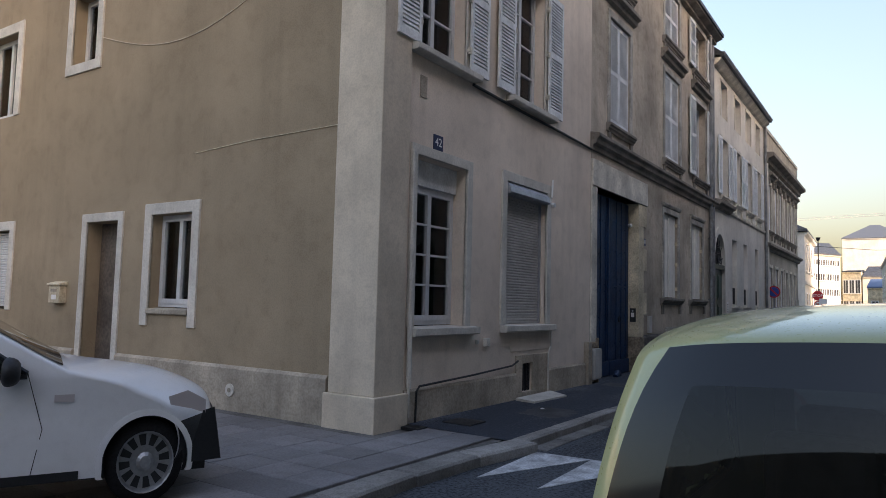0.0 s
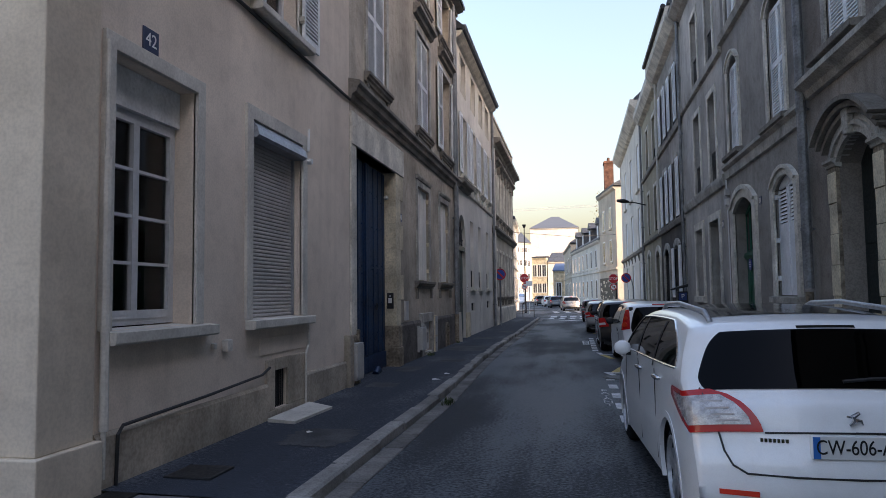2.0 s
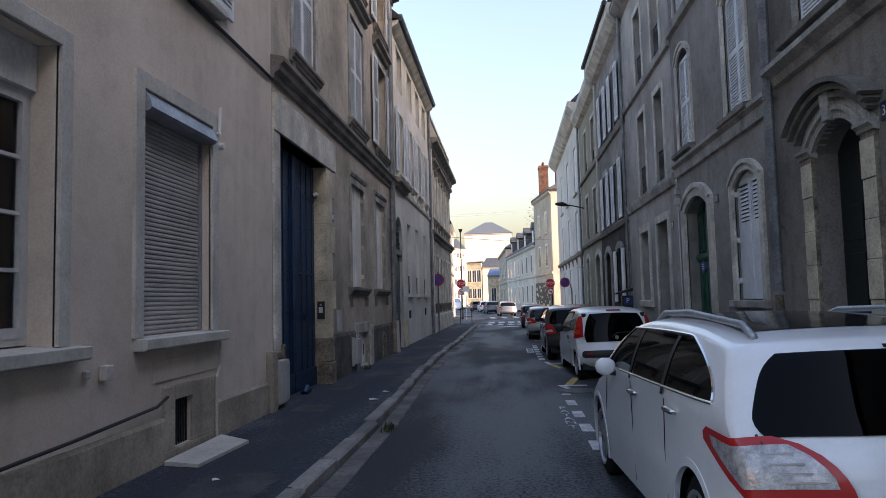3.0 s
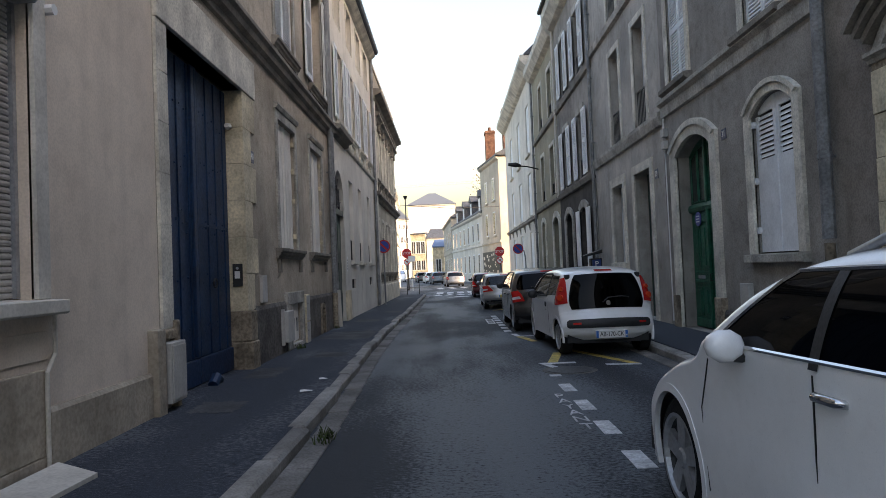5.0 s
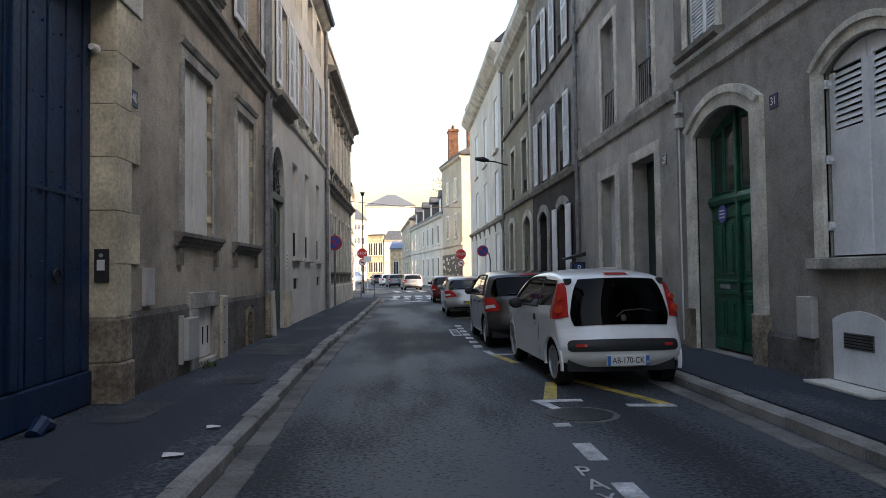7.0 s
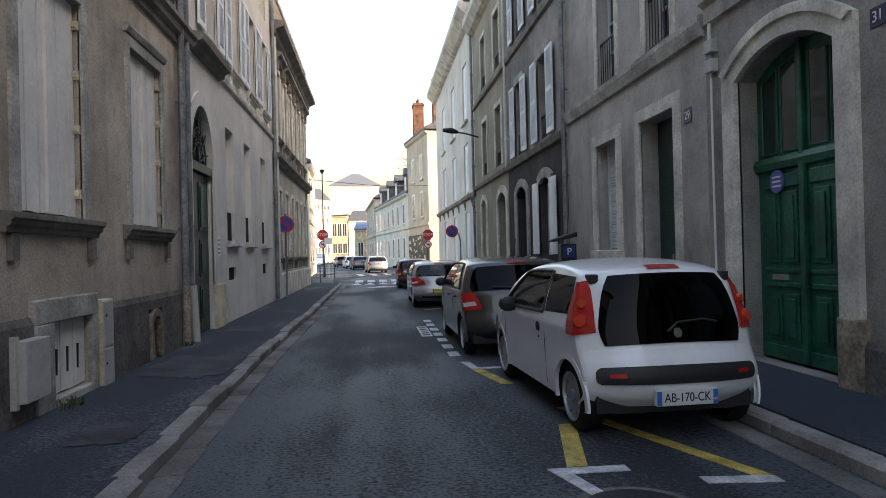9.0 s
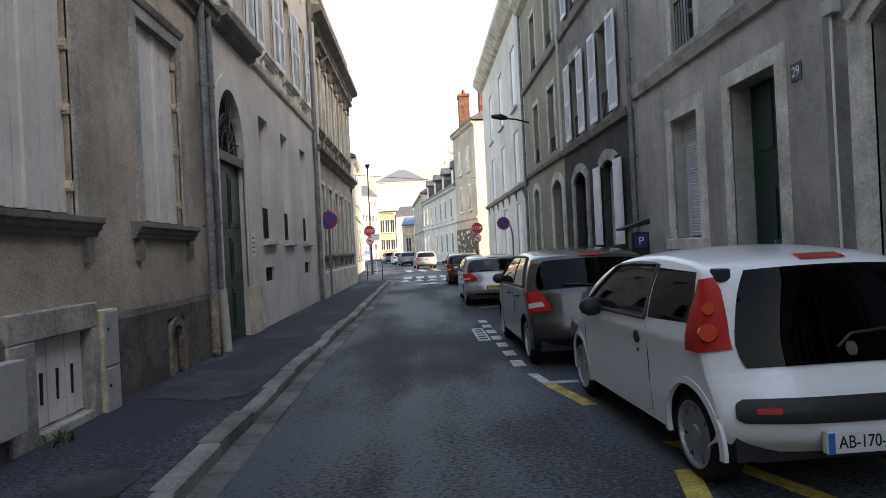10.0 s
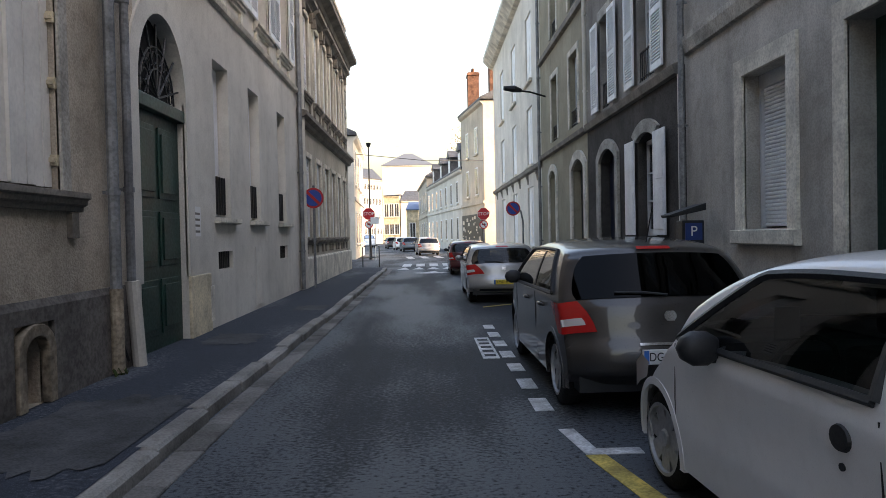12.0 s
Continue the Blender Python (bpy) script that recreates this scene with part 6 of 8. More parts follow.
R8, rax, rl = block("low white terrace with dormers", [(0.95, 74.1), (-1.9, 98), (8, 100), (10, 77)], 6.8, M_WHITEWALL, 3.8, M_SLATE, (0.1, 0.24, 0.38, 0.52, 0.66, 0.8, 0.93), ((0.9, 2.9), (4.1, 6.0)))
for f in (0.12, 0.36, 0.6, 0.85):
    u = f * rl
    dm = part("dormer", Mesh(rax).box(u - 0.7, u + 0.7, -1.6, -0.3, 6.9, 8.7).prism([(u - 0.95, 8.7), (u + 0.95, 8.7), (u, 9.4)], -1.8, -0.15), M_SLATE, R8, "slate dormer")
    part("pane", Mesh(rax).box(u - 0.45, u + 0.45, -0.3, -0.27, 7.1, 8.5), M_SHUTWHITE, dm)
R9, _, _ = block("pale terrace further along the bend", [(-1.95, 98.2), (-3.2, 122), (8, 124), (8, 100)], 8.2, M_CREAMWALL, 3.6, M_SLATE, (0.1, 0.3, 0.5, 0.7, 0.9), ((0.9, 3.0), (4.4, 6.6)))
L5, lax, ll = block("white house at the far corner of the junction", [(-6.4, 58.5), (-6.9, 70), (-18, 70), (-17, 58.5)], 7.5, M_WHITEWALL, 3.0, M_SLATE, (0.15, 0.4, 0.65, 0.9), ((0.9, 3.0), (4.6, 6.8)))
L6, _, _ = block("tall pale apartment house", [(-14.6, 143), (-10.5, 150), (-14, 175), (-30, 170)], 12.0, M_CREAMWALL, 3.5, M_SLATE, (0.06, 0.18, 0.3, 0.42, 0.54, 0.66, 0.78, 0.9), ((1.6, 3), (4.4, 5.8), (7.2, 8.6), (10, 11.2)))
Y1, yax, yl = block("sunlit yellow stone public building with a cornice", [(-10.3, 151), (-7.2, 150), (-6.4, 165), (-9.8, 166)], 9.0, M_STONE, 0.8, M_SLATE, (0.18, 0.5, 0.82), ((1.6, 3.8), (5.0, 7.6)))
Y3, _, _ = block("cream gabled house beside the public building", [(-7.0, 150), (-3.4, 151), (-3.4, 162), (-6.3, 163)], 8.0, M_CREAMWALL, 2.4, M_SLATE, (0.5,), ((5.2, 7.2),))
Y2, _, _ = block("small blue-roofed pavilion by the bend", [(-5.2, 125), (-3.3, 125), (-2.6, 130), (-5.0, 131)], 5.3, M_STONE, 1.5, plain("blue_slate", (0.09, 0.14, 0.24), 0.6), (0.5,), ((1, 3.4),))
CH, _, _ = block("large white church hall with a grey-blue slate roof", [(-13.2, 195), (-0.2, 195), (-0.2, 214), (-13.2, 214)], 19.3, M_WHITEWALL, 4.2, plain("blue_grey_slate", (0.10, 0.115, 0.135), 0.6), (), (), hip=0.42)
# streets behind the walker and to the sides are closed by plain walls
closing = tagged(part("wall_south", Mesh().box(-60, 24, -15, -14, 0, 6.5).box(-41, -40, -14, 6.4, 0, 9).box(-46, -45, 44.75, 58.4, 0, 9), M_CREAMWALL), "plain house fronts closing the street behind", "wall", kind="structure")


# ---- street furniture ----
def post_sign(x, y, z, kind, label, bent=0.0):
    o = thing("road_sign", label, "road sign", at=(x, y, 0.1))
    mt = Matrix.Translation((-x, -y, -0.1))

    def lay(name, m, mat_, lab="", sm=False):
        m.v = [tuple(mt @ Vector(v)) for v in m.v]
        return part(name, m, mat_, o, lab, smooth=sm)
    path = [(x + bent, y, 0.1), (x + bent, y, z - 0.45), (x + bent * 0.8, y, z - 0.1), (x, y + 0.03, z + 0.05)] if bent else [(x, y + 0.03, 0.1), (x, y + 0.03, z + 0.32)]
    lay("post", Mesh().tube(path, 0.032, 8), M_ZINC)
    red, blue = plain("sign_red", (0.5, 0.02, 0.025), 0.4), plain("sign_blue", (0.02, 0.07, 0.35), 0.4)
    f = y - 0.01
    if kind == "stop":
        r = 0.36
        oct_ = [(x + r * math.cos(math.pi / 8 + i * math.pi / 4), z + r * math.sin(math.pi / 8 + i * math.pi / 4)) for i in range(8)]
        lay("face", Mesh(lambda u, w, q: (u, f - w, q)).prism(oct_, 0, 0.015), red)
        lay("rim", Mesh(lambda u, w, q: (u, f - w, q)).prism([(x + (u - x) * 1.05, z + (q - z) * 1.05) for u, q in oct_], -0.012, -0.002), M_WHITE)
        t = text("lettering", "STOP", 0.26, pose(x, f - 0.018, z, 90, 0, 0), M_WHITE, o)
        t.data.transform(mt)
        c = z - 0.62
        lay("ring", Mesh().tube([(x, f, c), (x, f - 0.012, c)], 0.25, 20), red)
        lay("disc", Mesh().tube([(x, f - 0.012, c), (x, f - 0.016, c)], 0.19, 20), M_WHITE)
        lay("arrow", Mesh(lambda u, w, q: (u, f - 0.017 - w, q)).prism([(x - 0.1, c - 0.03), (x + 0.03, c - 0.03), (x + 0.03, c - 0.09), (x + 0.12, c + 0.01), (x + 0.03, c + 0.1), (x + 0.03, c + 0.03), (x - 0.1, c + 0.03)], 0, 0.003), M_CABLE)
        lay("bar", Mesh(lambda u, w, q: (u, f - 0.02 - w, q)).prism([(x - 0.16, c + 0.12), (x - 0.12, c + 0.16), (x + 0.16, c - 0.12), (x + 0.12, c - 0.16)], 0, 0.003), red)
    else:
        r = 0.26
        lay("ring", Mesh().tube([(x, f, z), (x, f - 0.014, z)], r, 24), red)
        lay("disc", Mesh().tube([(x, f - 0.014, z), (x, f - 0.02, z)], r * 0.8, 24), blue)
        lay("bar", Mesh(lambda u, w, q: (u, f - 0.021 - w, q)).prism([(x - 0.17, z + 0.12), (x - 0.12, z + 0.17), (x + 0.17, z - 0.12), (x + 0.12, z - 0.17)], 0, 0.004), red)
    return o


post_sign(-4.9, 33.8, 2.4, "park", "blue and red no-parking sign on a grey post")
post_sign(1.1, 41.3, 2.3, "park", "blue and red no-parking sign on a bent post", 0.35)
post_sign(-5.45, 57.2, 2.72, "stop", "red octagonal stop sign at the junction")
post_sign(1.25, 56.3, 2.56, "stop", "red octagonal stop sign at the junction")
lp = thing("street_lamp", "tall slim dark lamp post at the junction", "street lamp")
part("post", Mesh().tube([(-5.45, 58, 0), (-5.45, 58, 1.2), (-5.45, 58, 6.75)], [0.1, 0.055, 0.035], 10), M_IRON, lp)
part("lantern", Mesh().tube([(-5.45, 58, 6.75), (-5.45, 58, 7.0)], [0.08, 0.17], 10), M_IRON, lp)
wl = thing("wall_lamp", "dark street lamp on a wall arm", "street lamp")
part("arm", Mesh().tube([(R, 39.6, 6.0), (1.5, 39.4, 6.12), (1.1, 39.3, 6.15)], 0.03, 6), M_IRON, wl)
part("head", Mesh().tube([(1.2, 39.3, 6.15), (0.95, 39.25, 6.2), (0.6, 39.2, 6.22)], [0.06, 0.12, 0.07], 10), M_IRON, wl)
ct = tagged(part("overhead_cable", Mesh().tube([(-6.6, 60, 6.6), (-2, 62, 6.3), (2.2, 66.5, 6.7)], 0.02, 5), M_CABLE), "thin cable hung across the street", "cable")
# construction crane jib far behind the roofs
cr = thing("crane_jib", "pale lattice crane jib above the far roofs", "crane")
cm = Mesh().tube([(-60, 229, 27.4), (30, 231, 29.9)], 0.06, 5).tube([(-60, 229, 28.0), (30, 231, 30.5)], 0.05, 5)
for i in range(60):
    a, b = i / 60, (i + 0.5) / 60
    cm.tube([(-60 + 90 * a, 229 + 2 * a, 27.4 + 2.5 * a), (-60 + 90 * b, 229 + 2 * b, 28.0 + 2.5 * b)], 0.03, 4)
part("jib", cm, M_METERBOX, cr)
part("mast", Mesh().box(29.4, 30.6, 230.4, 231.6, 0, 33), M_METERBOX, cr)
# bicycle barrier at the junction
br = thing("pedestrian_barrier", "thin dark pedestrian barrier at the kerb", "barrier")
part("hoop", Mesh().tube([(-4.75, 45.2, 0.0), (-4.75, 45.2, 0.95), (-4.65, 45.3, 1.0), (-4.2, 46.0, 1.0), (-4.12, 46.1, 0.95), (-4.12, 46.1, 0.0)], 0.022, 6), M_IRON, br)
part("rail", Mesh().tube([(-4.75, 45.2, 0.5), (-4.12, 46.1, 0.5)], 0.015, 6), M_IRON, br)
gs = thing("garden_wall", "low pale wall with a white board at the junction", "wall")
part("wall", Mesh().box(-9, -5.2, 44.4, 44.7, 0, 2.2), M_CREAMWALL, gs)
part("board", Mesh().box(-5.3, -4.8, 56.5, 56.54, 2.1, 2.5).tube([(-5.05, 56.56, 0), (-5.05, 56.56, 2.5)], 0.03, 6), M_WHITE, gs)
# pay station
pm = thing("parking_meter", "black solar-hooded parking meter with a blue P sign", "parking meter", at=(1.72, 25.95, 0.115))
part("body", Mesh().box(-0.16, 0.16, -0.13, 0.13, 0, 1.42), M_IRON, pm, bevel=0.02)
part("hood", Mesh().add([(-0.34, -0.2, 1.46), (0.16, -0.2, 1.56), (0.16, 0.2, 1.56), (-0.34, 0.2, 1.46), (-0.36, -0.2, 1.5), (0.16, -0.2, 1.66), (0.16, 0.2, 1.66), (-0.36, 0.2, 1.5)],
     [(0, 1, 2, 3), (7, 6, 5, 4), (0, 4, 5, 1), (1, 5, 6, 2), (2, 6, 7, 3), (3, 7, 4, 0)]), M_IRON, pm, "dark solar hood", bevel=0.01)
part("panel", Mesh().box(-0.12, 0.12, -0.145, -0.13, 1.14, 1.38), plain("meter_blue", (0.01, 0.035, 0.16), 0.4), pm, "blue parking panel")
text("letter", "P", 0.2, pose(0.0, -0.147, 1.26, 90, 0, 0), M_WHITE, pm)
# litter and weeds
for x, y, s in ((-4.0, 14.1, 0.13), (-3.95, 14.95, 0.1), (-4.4, 9.6, 0.06)):
    li = thing("litter", "small scrap of white paper on the pavement", "litter")
    part("scrap", Mesh().add([(x, y, 0.122), (x + s, y + 0.03, 0.126), (x + s * 0.9, y + s * 0.8, 0.121), (x - 0.02, y + s * 0.7, 0.13), (x + 0.3 * s, y + 0.4 * s, 0.14)], [(0, 1, 4), (1, 2, 4), (2, 3, 4), (3, 0, 4)]), M_WHITE, li)
rw = random.Random(7)
for x, y, n, r, lab in ((-3.42, 12.35, 60, 0.22, "green weeds and moss growing in the gutter"), (-4.95, 18.6, 40, 0.2, "small tuft of weeds at the foot of the wall"), (-5.0, 22.8, 24, 0.12, "small tuft of weeds at the foot of the wall")):
    m = Mesh()
    for i in range(n):
        a, d, h = rw.uniform(0, 6.3), r * rw.random() ** 0.7, rw.uniform(0.03, 0.1)
        px, py, t = x + 0.35 * d * math.cos(a), y + d * math.sin(a), rw.uniform(0, 6.3)
        z = 0.0 if x > -3.5 else 0.12
        m.add([(px - 0.008 * math.sin(t), py + 0.008 * math.cos(t), z), (px + 0.008 * math.sin(t), py - 0.008 * math.cos(t), z), (px + h * 0.6 * math.cos(t), py + h * 0.6 * math.sin(t), z + h), (px + 0.3 * h * math.cos(t), py + 0.3 * h * math.sin(t) + 0.02, z + 0.7 * h)], [(0, 1, 2), (0, 2, 3)])
    tagged(part("weeds", m, mat("weed_leaf", (0.07, 0.10, 0.03), 0.7, grain=20, vary=0.3, bump=0), fix=False), lab, "weeds", kind="stuff")
mh = thing("drain_cover", "worn iron inspection cover in the pavement", "drain cover")
part("cover", Mesh().box(-4.85, -4.45, 7.75, 8.15, 0.1, 0.134), M_IRON, mh, bevel=0.006)
mh = thing("drain_cover", "small iron stopcock cover in the paving", "drain cover")
part("cover", Mesh().box(-5.0, -4.75, 7.1, 7.3, 0.1, 0.139), M_IRON, mh, bevel=0.006)
# bare trees over the far roofs
bt = thing("tree", "autumn tree with thin golden leaves behind the roofs", "tree")
rt = random.Random(3)
tm, lf = Mesh(), Mesh()
tm.tube([(10, 205, 0), (10.3, 205, 14), (10.0, 205, 24)], [0.6, 0.45, 0.2], 8)
for i in range(46):
    a, h = rt.uniform(0, 6.3), rt.uniform(13, 25)
    ln = rt.uniform(3, 8) * (1.1 - (h - 13) / 20)
    e = (10.1 + ln * math.cos(a), 205 + ln * math.sin(a), h + rt.uniform(2.5, 6))
    tm.tube([(10.1, 205, h), ((10.1 + e[0]) / 2, (205 + e[1]) / 2, (h + e[2]) / 2 + 0.5), e], [0.16, 0.1, 0.04], 5)
    for k in range(60):
        q = rt.uniform(0.35, 1.1)
        c = Vector((10.1 + (e[0] - 10.1) * q, 205 + (e[1] - 205) * q, h + (e[2] - h) * q)) + Vector((rt.gauss(0, 0.8), rt.gauss(0, 0.8), rt.gauss(0, 0.7)))
        u, v = Vector((rt.gauss(0, 1), rt.gauss(0, 1), rt.gauss(0, 1))).normalized() * 0.22, Vector((rt.gauss(0, 1), rt.gauss(0, 1), rt.gauss(0, 1))).normalized() * 0.16
        lf.add([c - u, c + v, c + u, c - v], [(0, 1, 2, 3)])
part("trunk", tm, mat("bark", (0.09, 0.07, 0.055), 0.9, grain=8, vary=0.2), bt)
part("crown", lf, mat("autumn_leaf", (0.22, 0.15, 0.045), 0.8, grain=5, vary=0.25, bump=0), bt, fix=False)


# ---- cars ----
def paint(name, colour, flake=0.0):
    m = mat(name, colour, 0.32, flake, vary=0.03, grain=140, bump=0.0, large=2.2, coat=0.8)
    return m


P_WHITE = paint("white_car_paint", (0.92, 0.92, 0.91))
P_GREY = paint("dark_grey_car_paint", (0.042, 0.037, 0.034), 0.35)
P_SILVER = paint("silver_car_paint", (0.42, 0.41, 0.40), 0.5)
P_RED = paint("dark_red_car_paint", (0.09, 0.012, 0.014))
P_LIME = paint("pale_lime_car_paint", (0.50, 0.52, 0.24))
P_BLUE = paint("blue_car_paint", (0.10, 0.14, 0.18), 0.3)
M_TYRE = mat("tyre_rubber", (0.018, 0.018, 0.019), 0.8, grain=60, vary=0.2, bump=0.2)
M_RIM = mat("wheel_silver", (0.42, 0.43, 0.44), 0.4, 0.6, grain=40, vary=0.1, bump=0.05)
M_PLASTIC = mat("black_plastic", (0.022, 0.023, 0.025), 0.55, grain=80, vary=0.1, bump=0.1)
M_SEAT = mat("car_seat", (0.06, 0.06, 0.065), 0.9, grain=50, vary=0.15, bump=0.1)
M_REDLENS = plain("red_lens", (0.50, 0.012, 0.010), 0.22, coat=0.3)
M_CLEARLENS = plain("clear_lens", (0.62, 0.56, 0.54), 0.15, coat=1.0)
M_LAMPGREY = mat("lamp_reflector", (0.62, 0.58, 0.56), 0.25, 0.2, vary=0.22, grain=90, bump=0.3, large=22, coat=1.0)
M_FRIT = plain("black_glass_border", (0.008, 0.008, 0.009), 0.08)
M_CHROME = plain("chrome", (0.6, 0.6, 0.6), 0.15, 1.0)
M_PLATE = plain("number_plate_white", (0.72, 0.72, 0.7), 0.4)
M_PLATEY = plain("number_plate_yellow", (0.75, 0.58, 0.06), 0.4)
M_PLATEBLUE = plain("plate_band_blue", (0.03, 0.16, 0.5), 0.4)
M_BLACK = plain("black_letter", (0.01, 0.01, 0.01), 0.5)


def smooth_curve(pts, n):
    """A dense Catmull-Rom curve through points."""
    p = [Vector(q) for q in pts]
    p = [p[0] * 2 - p[1]] + p + [p[-1] * 2 - p[-2]]
    out = []
    for i in range(1, len(p) - 2):
        for k in range(n):
            t = k / n
            a, b, c, d = p[i - 1], p[i], p[i + 1], p[i + 2]
            out.append(0.5 * (2 * b + (c - a) * t + (2 * a - 5 * b + 4 * c - d) * t * t + (3 * b - a - 3 * c + d) * t ** 3))
    out.append(p[-2])
    return out


def inside(y, z, poly):
    """Whether a point lies within a polygon of (y, z)."""
    odd = False
    for (a, b), (c, d) in zip(poly, poly[1:] + poly[:1]):
        if (b > z) != (d > z) and y < (c - a) * (z - b) / (d - b) + a:
            odd = not odd
    return odd


class Car:
    """A body from its centre profile (y, z), rear bumper first, over the roof, to the nose. y points ahead, 0 at the rear bumper."""

    def __init__(self, label, profile, length, width, belt, roof_z, paint_mat, tumble=0.22, rear_bend=0.12, front_bend=0.3, sill=0.24, axles=(0.6, 2.95), wheel=0.3, crown=0.035, plan_r=0.08, plan_f=0.16, category="car"):
        self.o = thing("car", label, category, "parked cars")
        self.L, self.W, self.belt, self.rz, self.tum = length, width, belt, roof_z, tumble
        self.rb, self.fb, self.crown, self.pr, self.pf, self.sill, self.axles, self.wr = rear_bend, front_bend, crown, plan_r, plan_f, sill, axles, wheel
        self.paint = paint_mat
        self.prof = smooth_curve([(0, y, z) for y, z in profile], 8)
        zs = [p.z for p in self.prof]
        self.top = max(range(len(zs)), key=lambda i: zs[i])
        self.cut_end, self.cut_side = [], []

    def X(self, y, z):
        d0, d1 = max(0.0, y) / 0.55, max(0.0, self.L - y) / 1.1
        f = 1 - self.pr * max(0.0, 1 - d0) ** 2 - self.pf * max(0.0, 1 - d1) ** 2
        if z < self.belt:
            t = (self.belt - z) / self.belt
            f *= 1 - 0.06 * t * t - 0.02 * max(0.0, math.sin(t * 7.0)) * 0.5
        else:
            t = min(1.15, (z - self.belt) / (self.rz - self.belt))
            f *= 1 - self.tum * (0.55 * t + 0.45 * t * t * t)
        return f * self.W / 2

    def top_pt(self, p, q):
        y, z = p.y, p.z
        r = max(0.0, 1 - y / (0.3 * self.L))
        f = max(0.0, 1 - (self.L - y) / (0.3 * self.L))
        a = abs(q) ** 2.6
        yy = y + self.rb * a * min(1, r * 1.6) - self.fb * a * min(1, f * 1.4)
        hgt = max(0.0, min(1.0, (z - 0.3) / 0.4))
        zz = z - self.crown * q * q * hgt - 0.02 * abs(q) ** 8 * hgt
        return yy, zz

    def shell(self):
        m = Mesh()
        n, k = len(self.prof), 20
        rows = []
        for p in self.prof:
            ye, ze = self.top_pt(p, 1)
            xe = self.X(ye, ze)
            row = []
            for j in range(-k, k + 1):
                q = j / k
                yy, zz = self.top_pt(p, q)
                row.append((xe * q, yy, zz))
            rows.append(row)
        w = 2 * k + 1

        def glazed(i, j):
            z, q = (self.prof[i].z + self.prof[i + 1].z) / 2, (j + 0.5 - k) / k
            for z0, z1, q1, front in self.cut_end:
                if front == (i >= self.top) and z0 < z < z1 and abs(q) < q1:
                    return True
            return False
        m.add([p for r in rows for p in r], [(i * w + j, i * w + j + 1, (i + 1) * w + j + 1, (i + 1) * w + j) for i in range(n - 1) for j in range(w - 1) if not glazed(i, j)])
        h = 40
        for s in (-1, 1):
            pts, fs = [], []
            for p in self.prof:
                ye, ze = self.top_pt(p, 1)
                lo = min(self.sill, ze)
                for j in range(h + 1):
                    z = ze + (lo - ze) * j / h
                    pts.append((s * self.X(ye, z), ye, z))
            for i in range(n - 1):
                for j in range(h):
                    a = i * (h + 1) + j
                    c = [pts[a], pts[a + 1], pts[a + h + 2], pts[a + h + 1]]
                    my, mz = sum(v[1] for v in c) / 4, sum(v[2] for v in c) / 4
                    if any(inside(my, mz, poly) for poly in self.cut_side):
                        continue
                    if any((my - ax) ** 2 + (mz - self.wr) ** 2 < (self.wr + 0.045) ** 2 for ax in self.axles):
                        continue
                    fs.append((a, a + 1, a + h + 2, a + h + 1) if s > 0 else (a + h + 1, a + h + 2, a + 1, a))
            m.add(pts, fs)
        me_ob = part("body", m, self.paint, self.o, smooth=True)
        bm = bmesh.new()
        bm.from_mesh(me_ob.data)
        bmesh.ops.remove_doubles(bm, verts=bm.verts, dist=0.0015)
        bmesh.ops.recalc_face_normals(bm, faces=bm.faces)
        bm.to_mesh(me_ob.data)
        bm.free()
        self.body = me_ob
        u = Mesh()
        u.box(-self.W * 0.42, self.W * 0.42, 0.18, self.L - 0.2, self.sill - 0.03, self.sill + 0.12)
        part("underbody", u, M_PLASTIC, self.o, "dark underbody")
        for ax in self.axles:
            well = Mesh()
            x = self.W / 2 - 0.26
            well.box(-x, x, ax - self.wr - 0.05, ax + self.wr + 0.05, 0.2, self.wr * 2 + 0.05)
            part("wheel_well", well, M_PLASTIC, self.o)
            for s in (-1, 1):
                lip = Mesh()
                r0, r1 = self.wr + 0.03, self.wr + 0.075
                pts = []
                ns = 28
                for i in range(ns + 1):
                    t = -0.35 + (math.pi + 0.7) * i / ns
                    for r, o_ in ((r0, -0.03), (r0, 0.006), (r1, 0.004), (r1, -0.02)):
                        y, z = ax + r * math.cos(t), max(self.sill - 0.02, self.wr + r * math.sin(t))
                        pts.append((s * (self.X(y, z) + o_), y, z))
                lip.add(pts, [(4 * i + a, 4 * i + a + 1, 4 * i + 5 + a, 4 * i + 4 + a) for i in range(ns) for a in range(3)])
                part("arch_lip", lip, self.paint, self.o, smooth=False)

    def wheels(self, spokes=5, cover=False, rim_mat=None, inset=0.02):
        rm = rim_mat or M_RIM
        for ax in self.axles:
            for s in (-1, 1):
                x0 = s * (self.X(ax, self.wr) - inset)
                w = 0.19
                prof = [(0.72, 0.0), (0.86, 0.01), (0.97, 0.03), (1.0, 0.06), (1.0, w - 0.05), (0.95, w)]
                m = Mesh()
                ns = 28
                pts = [(x0 - s * d, ax + r * self.wr * math.cos(2 * math.pi * i / ns), self.wr + r * self.wr * math.sin(2 * math.pi * i / ns)) for i in range(ns) for r, d in prof]
                k = len(prof)
                m.add(pts, [(i * k + j, i * k + j + 1, ((i + 1) % ns) * k + j + 1, ((i + 1) % ns) * k + j) for i in range(ns) for j in range(k - 1)])
                wh = part("wheel", m, M_TYRE, self.o, "black rubber tyre", smooth=True)
                rimp = [(0.73, 0.004), (0.69, 0.012), (0.65, 0.06), (0.2, 0.065), (0.0, 0.065)]
                d = Mesh()
                k = len(rimp)
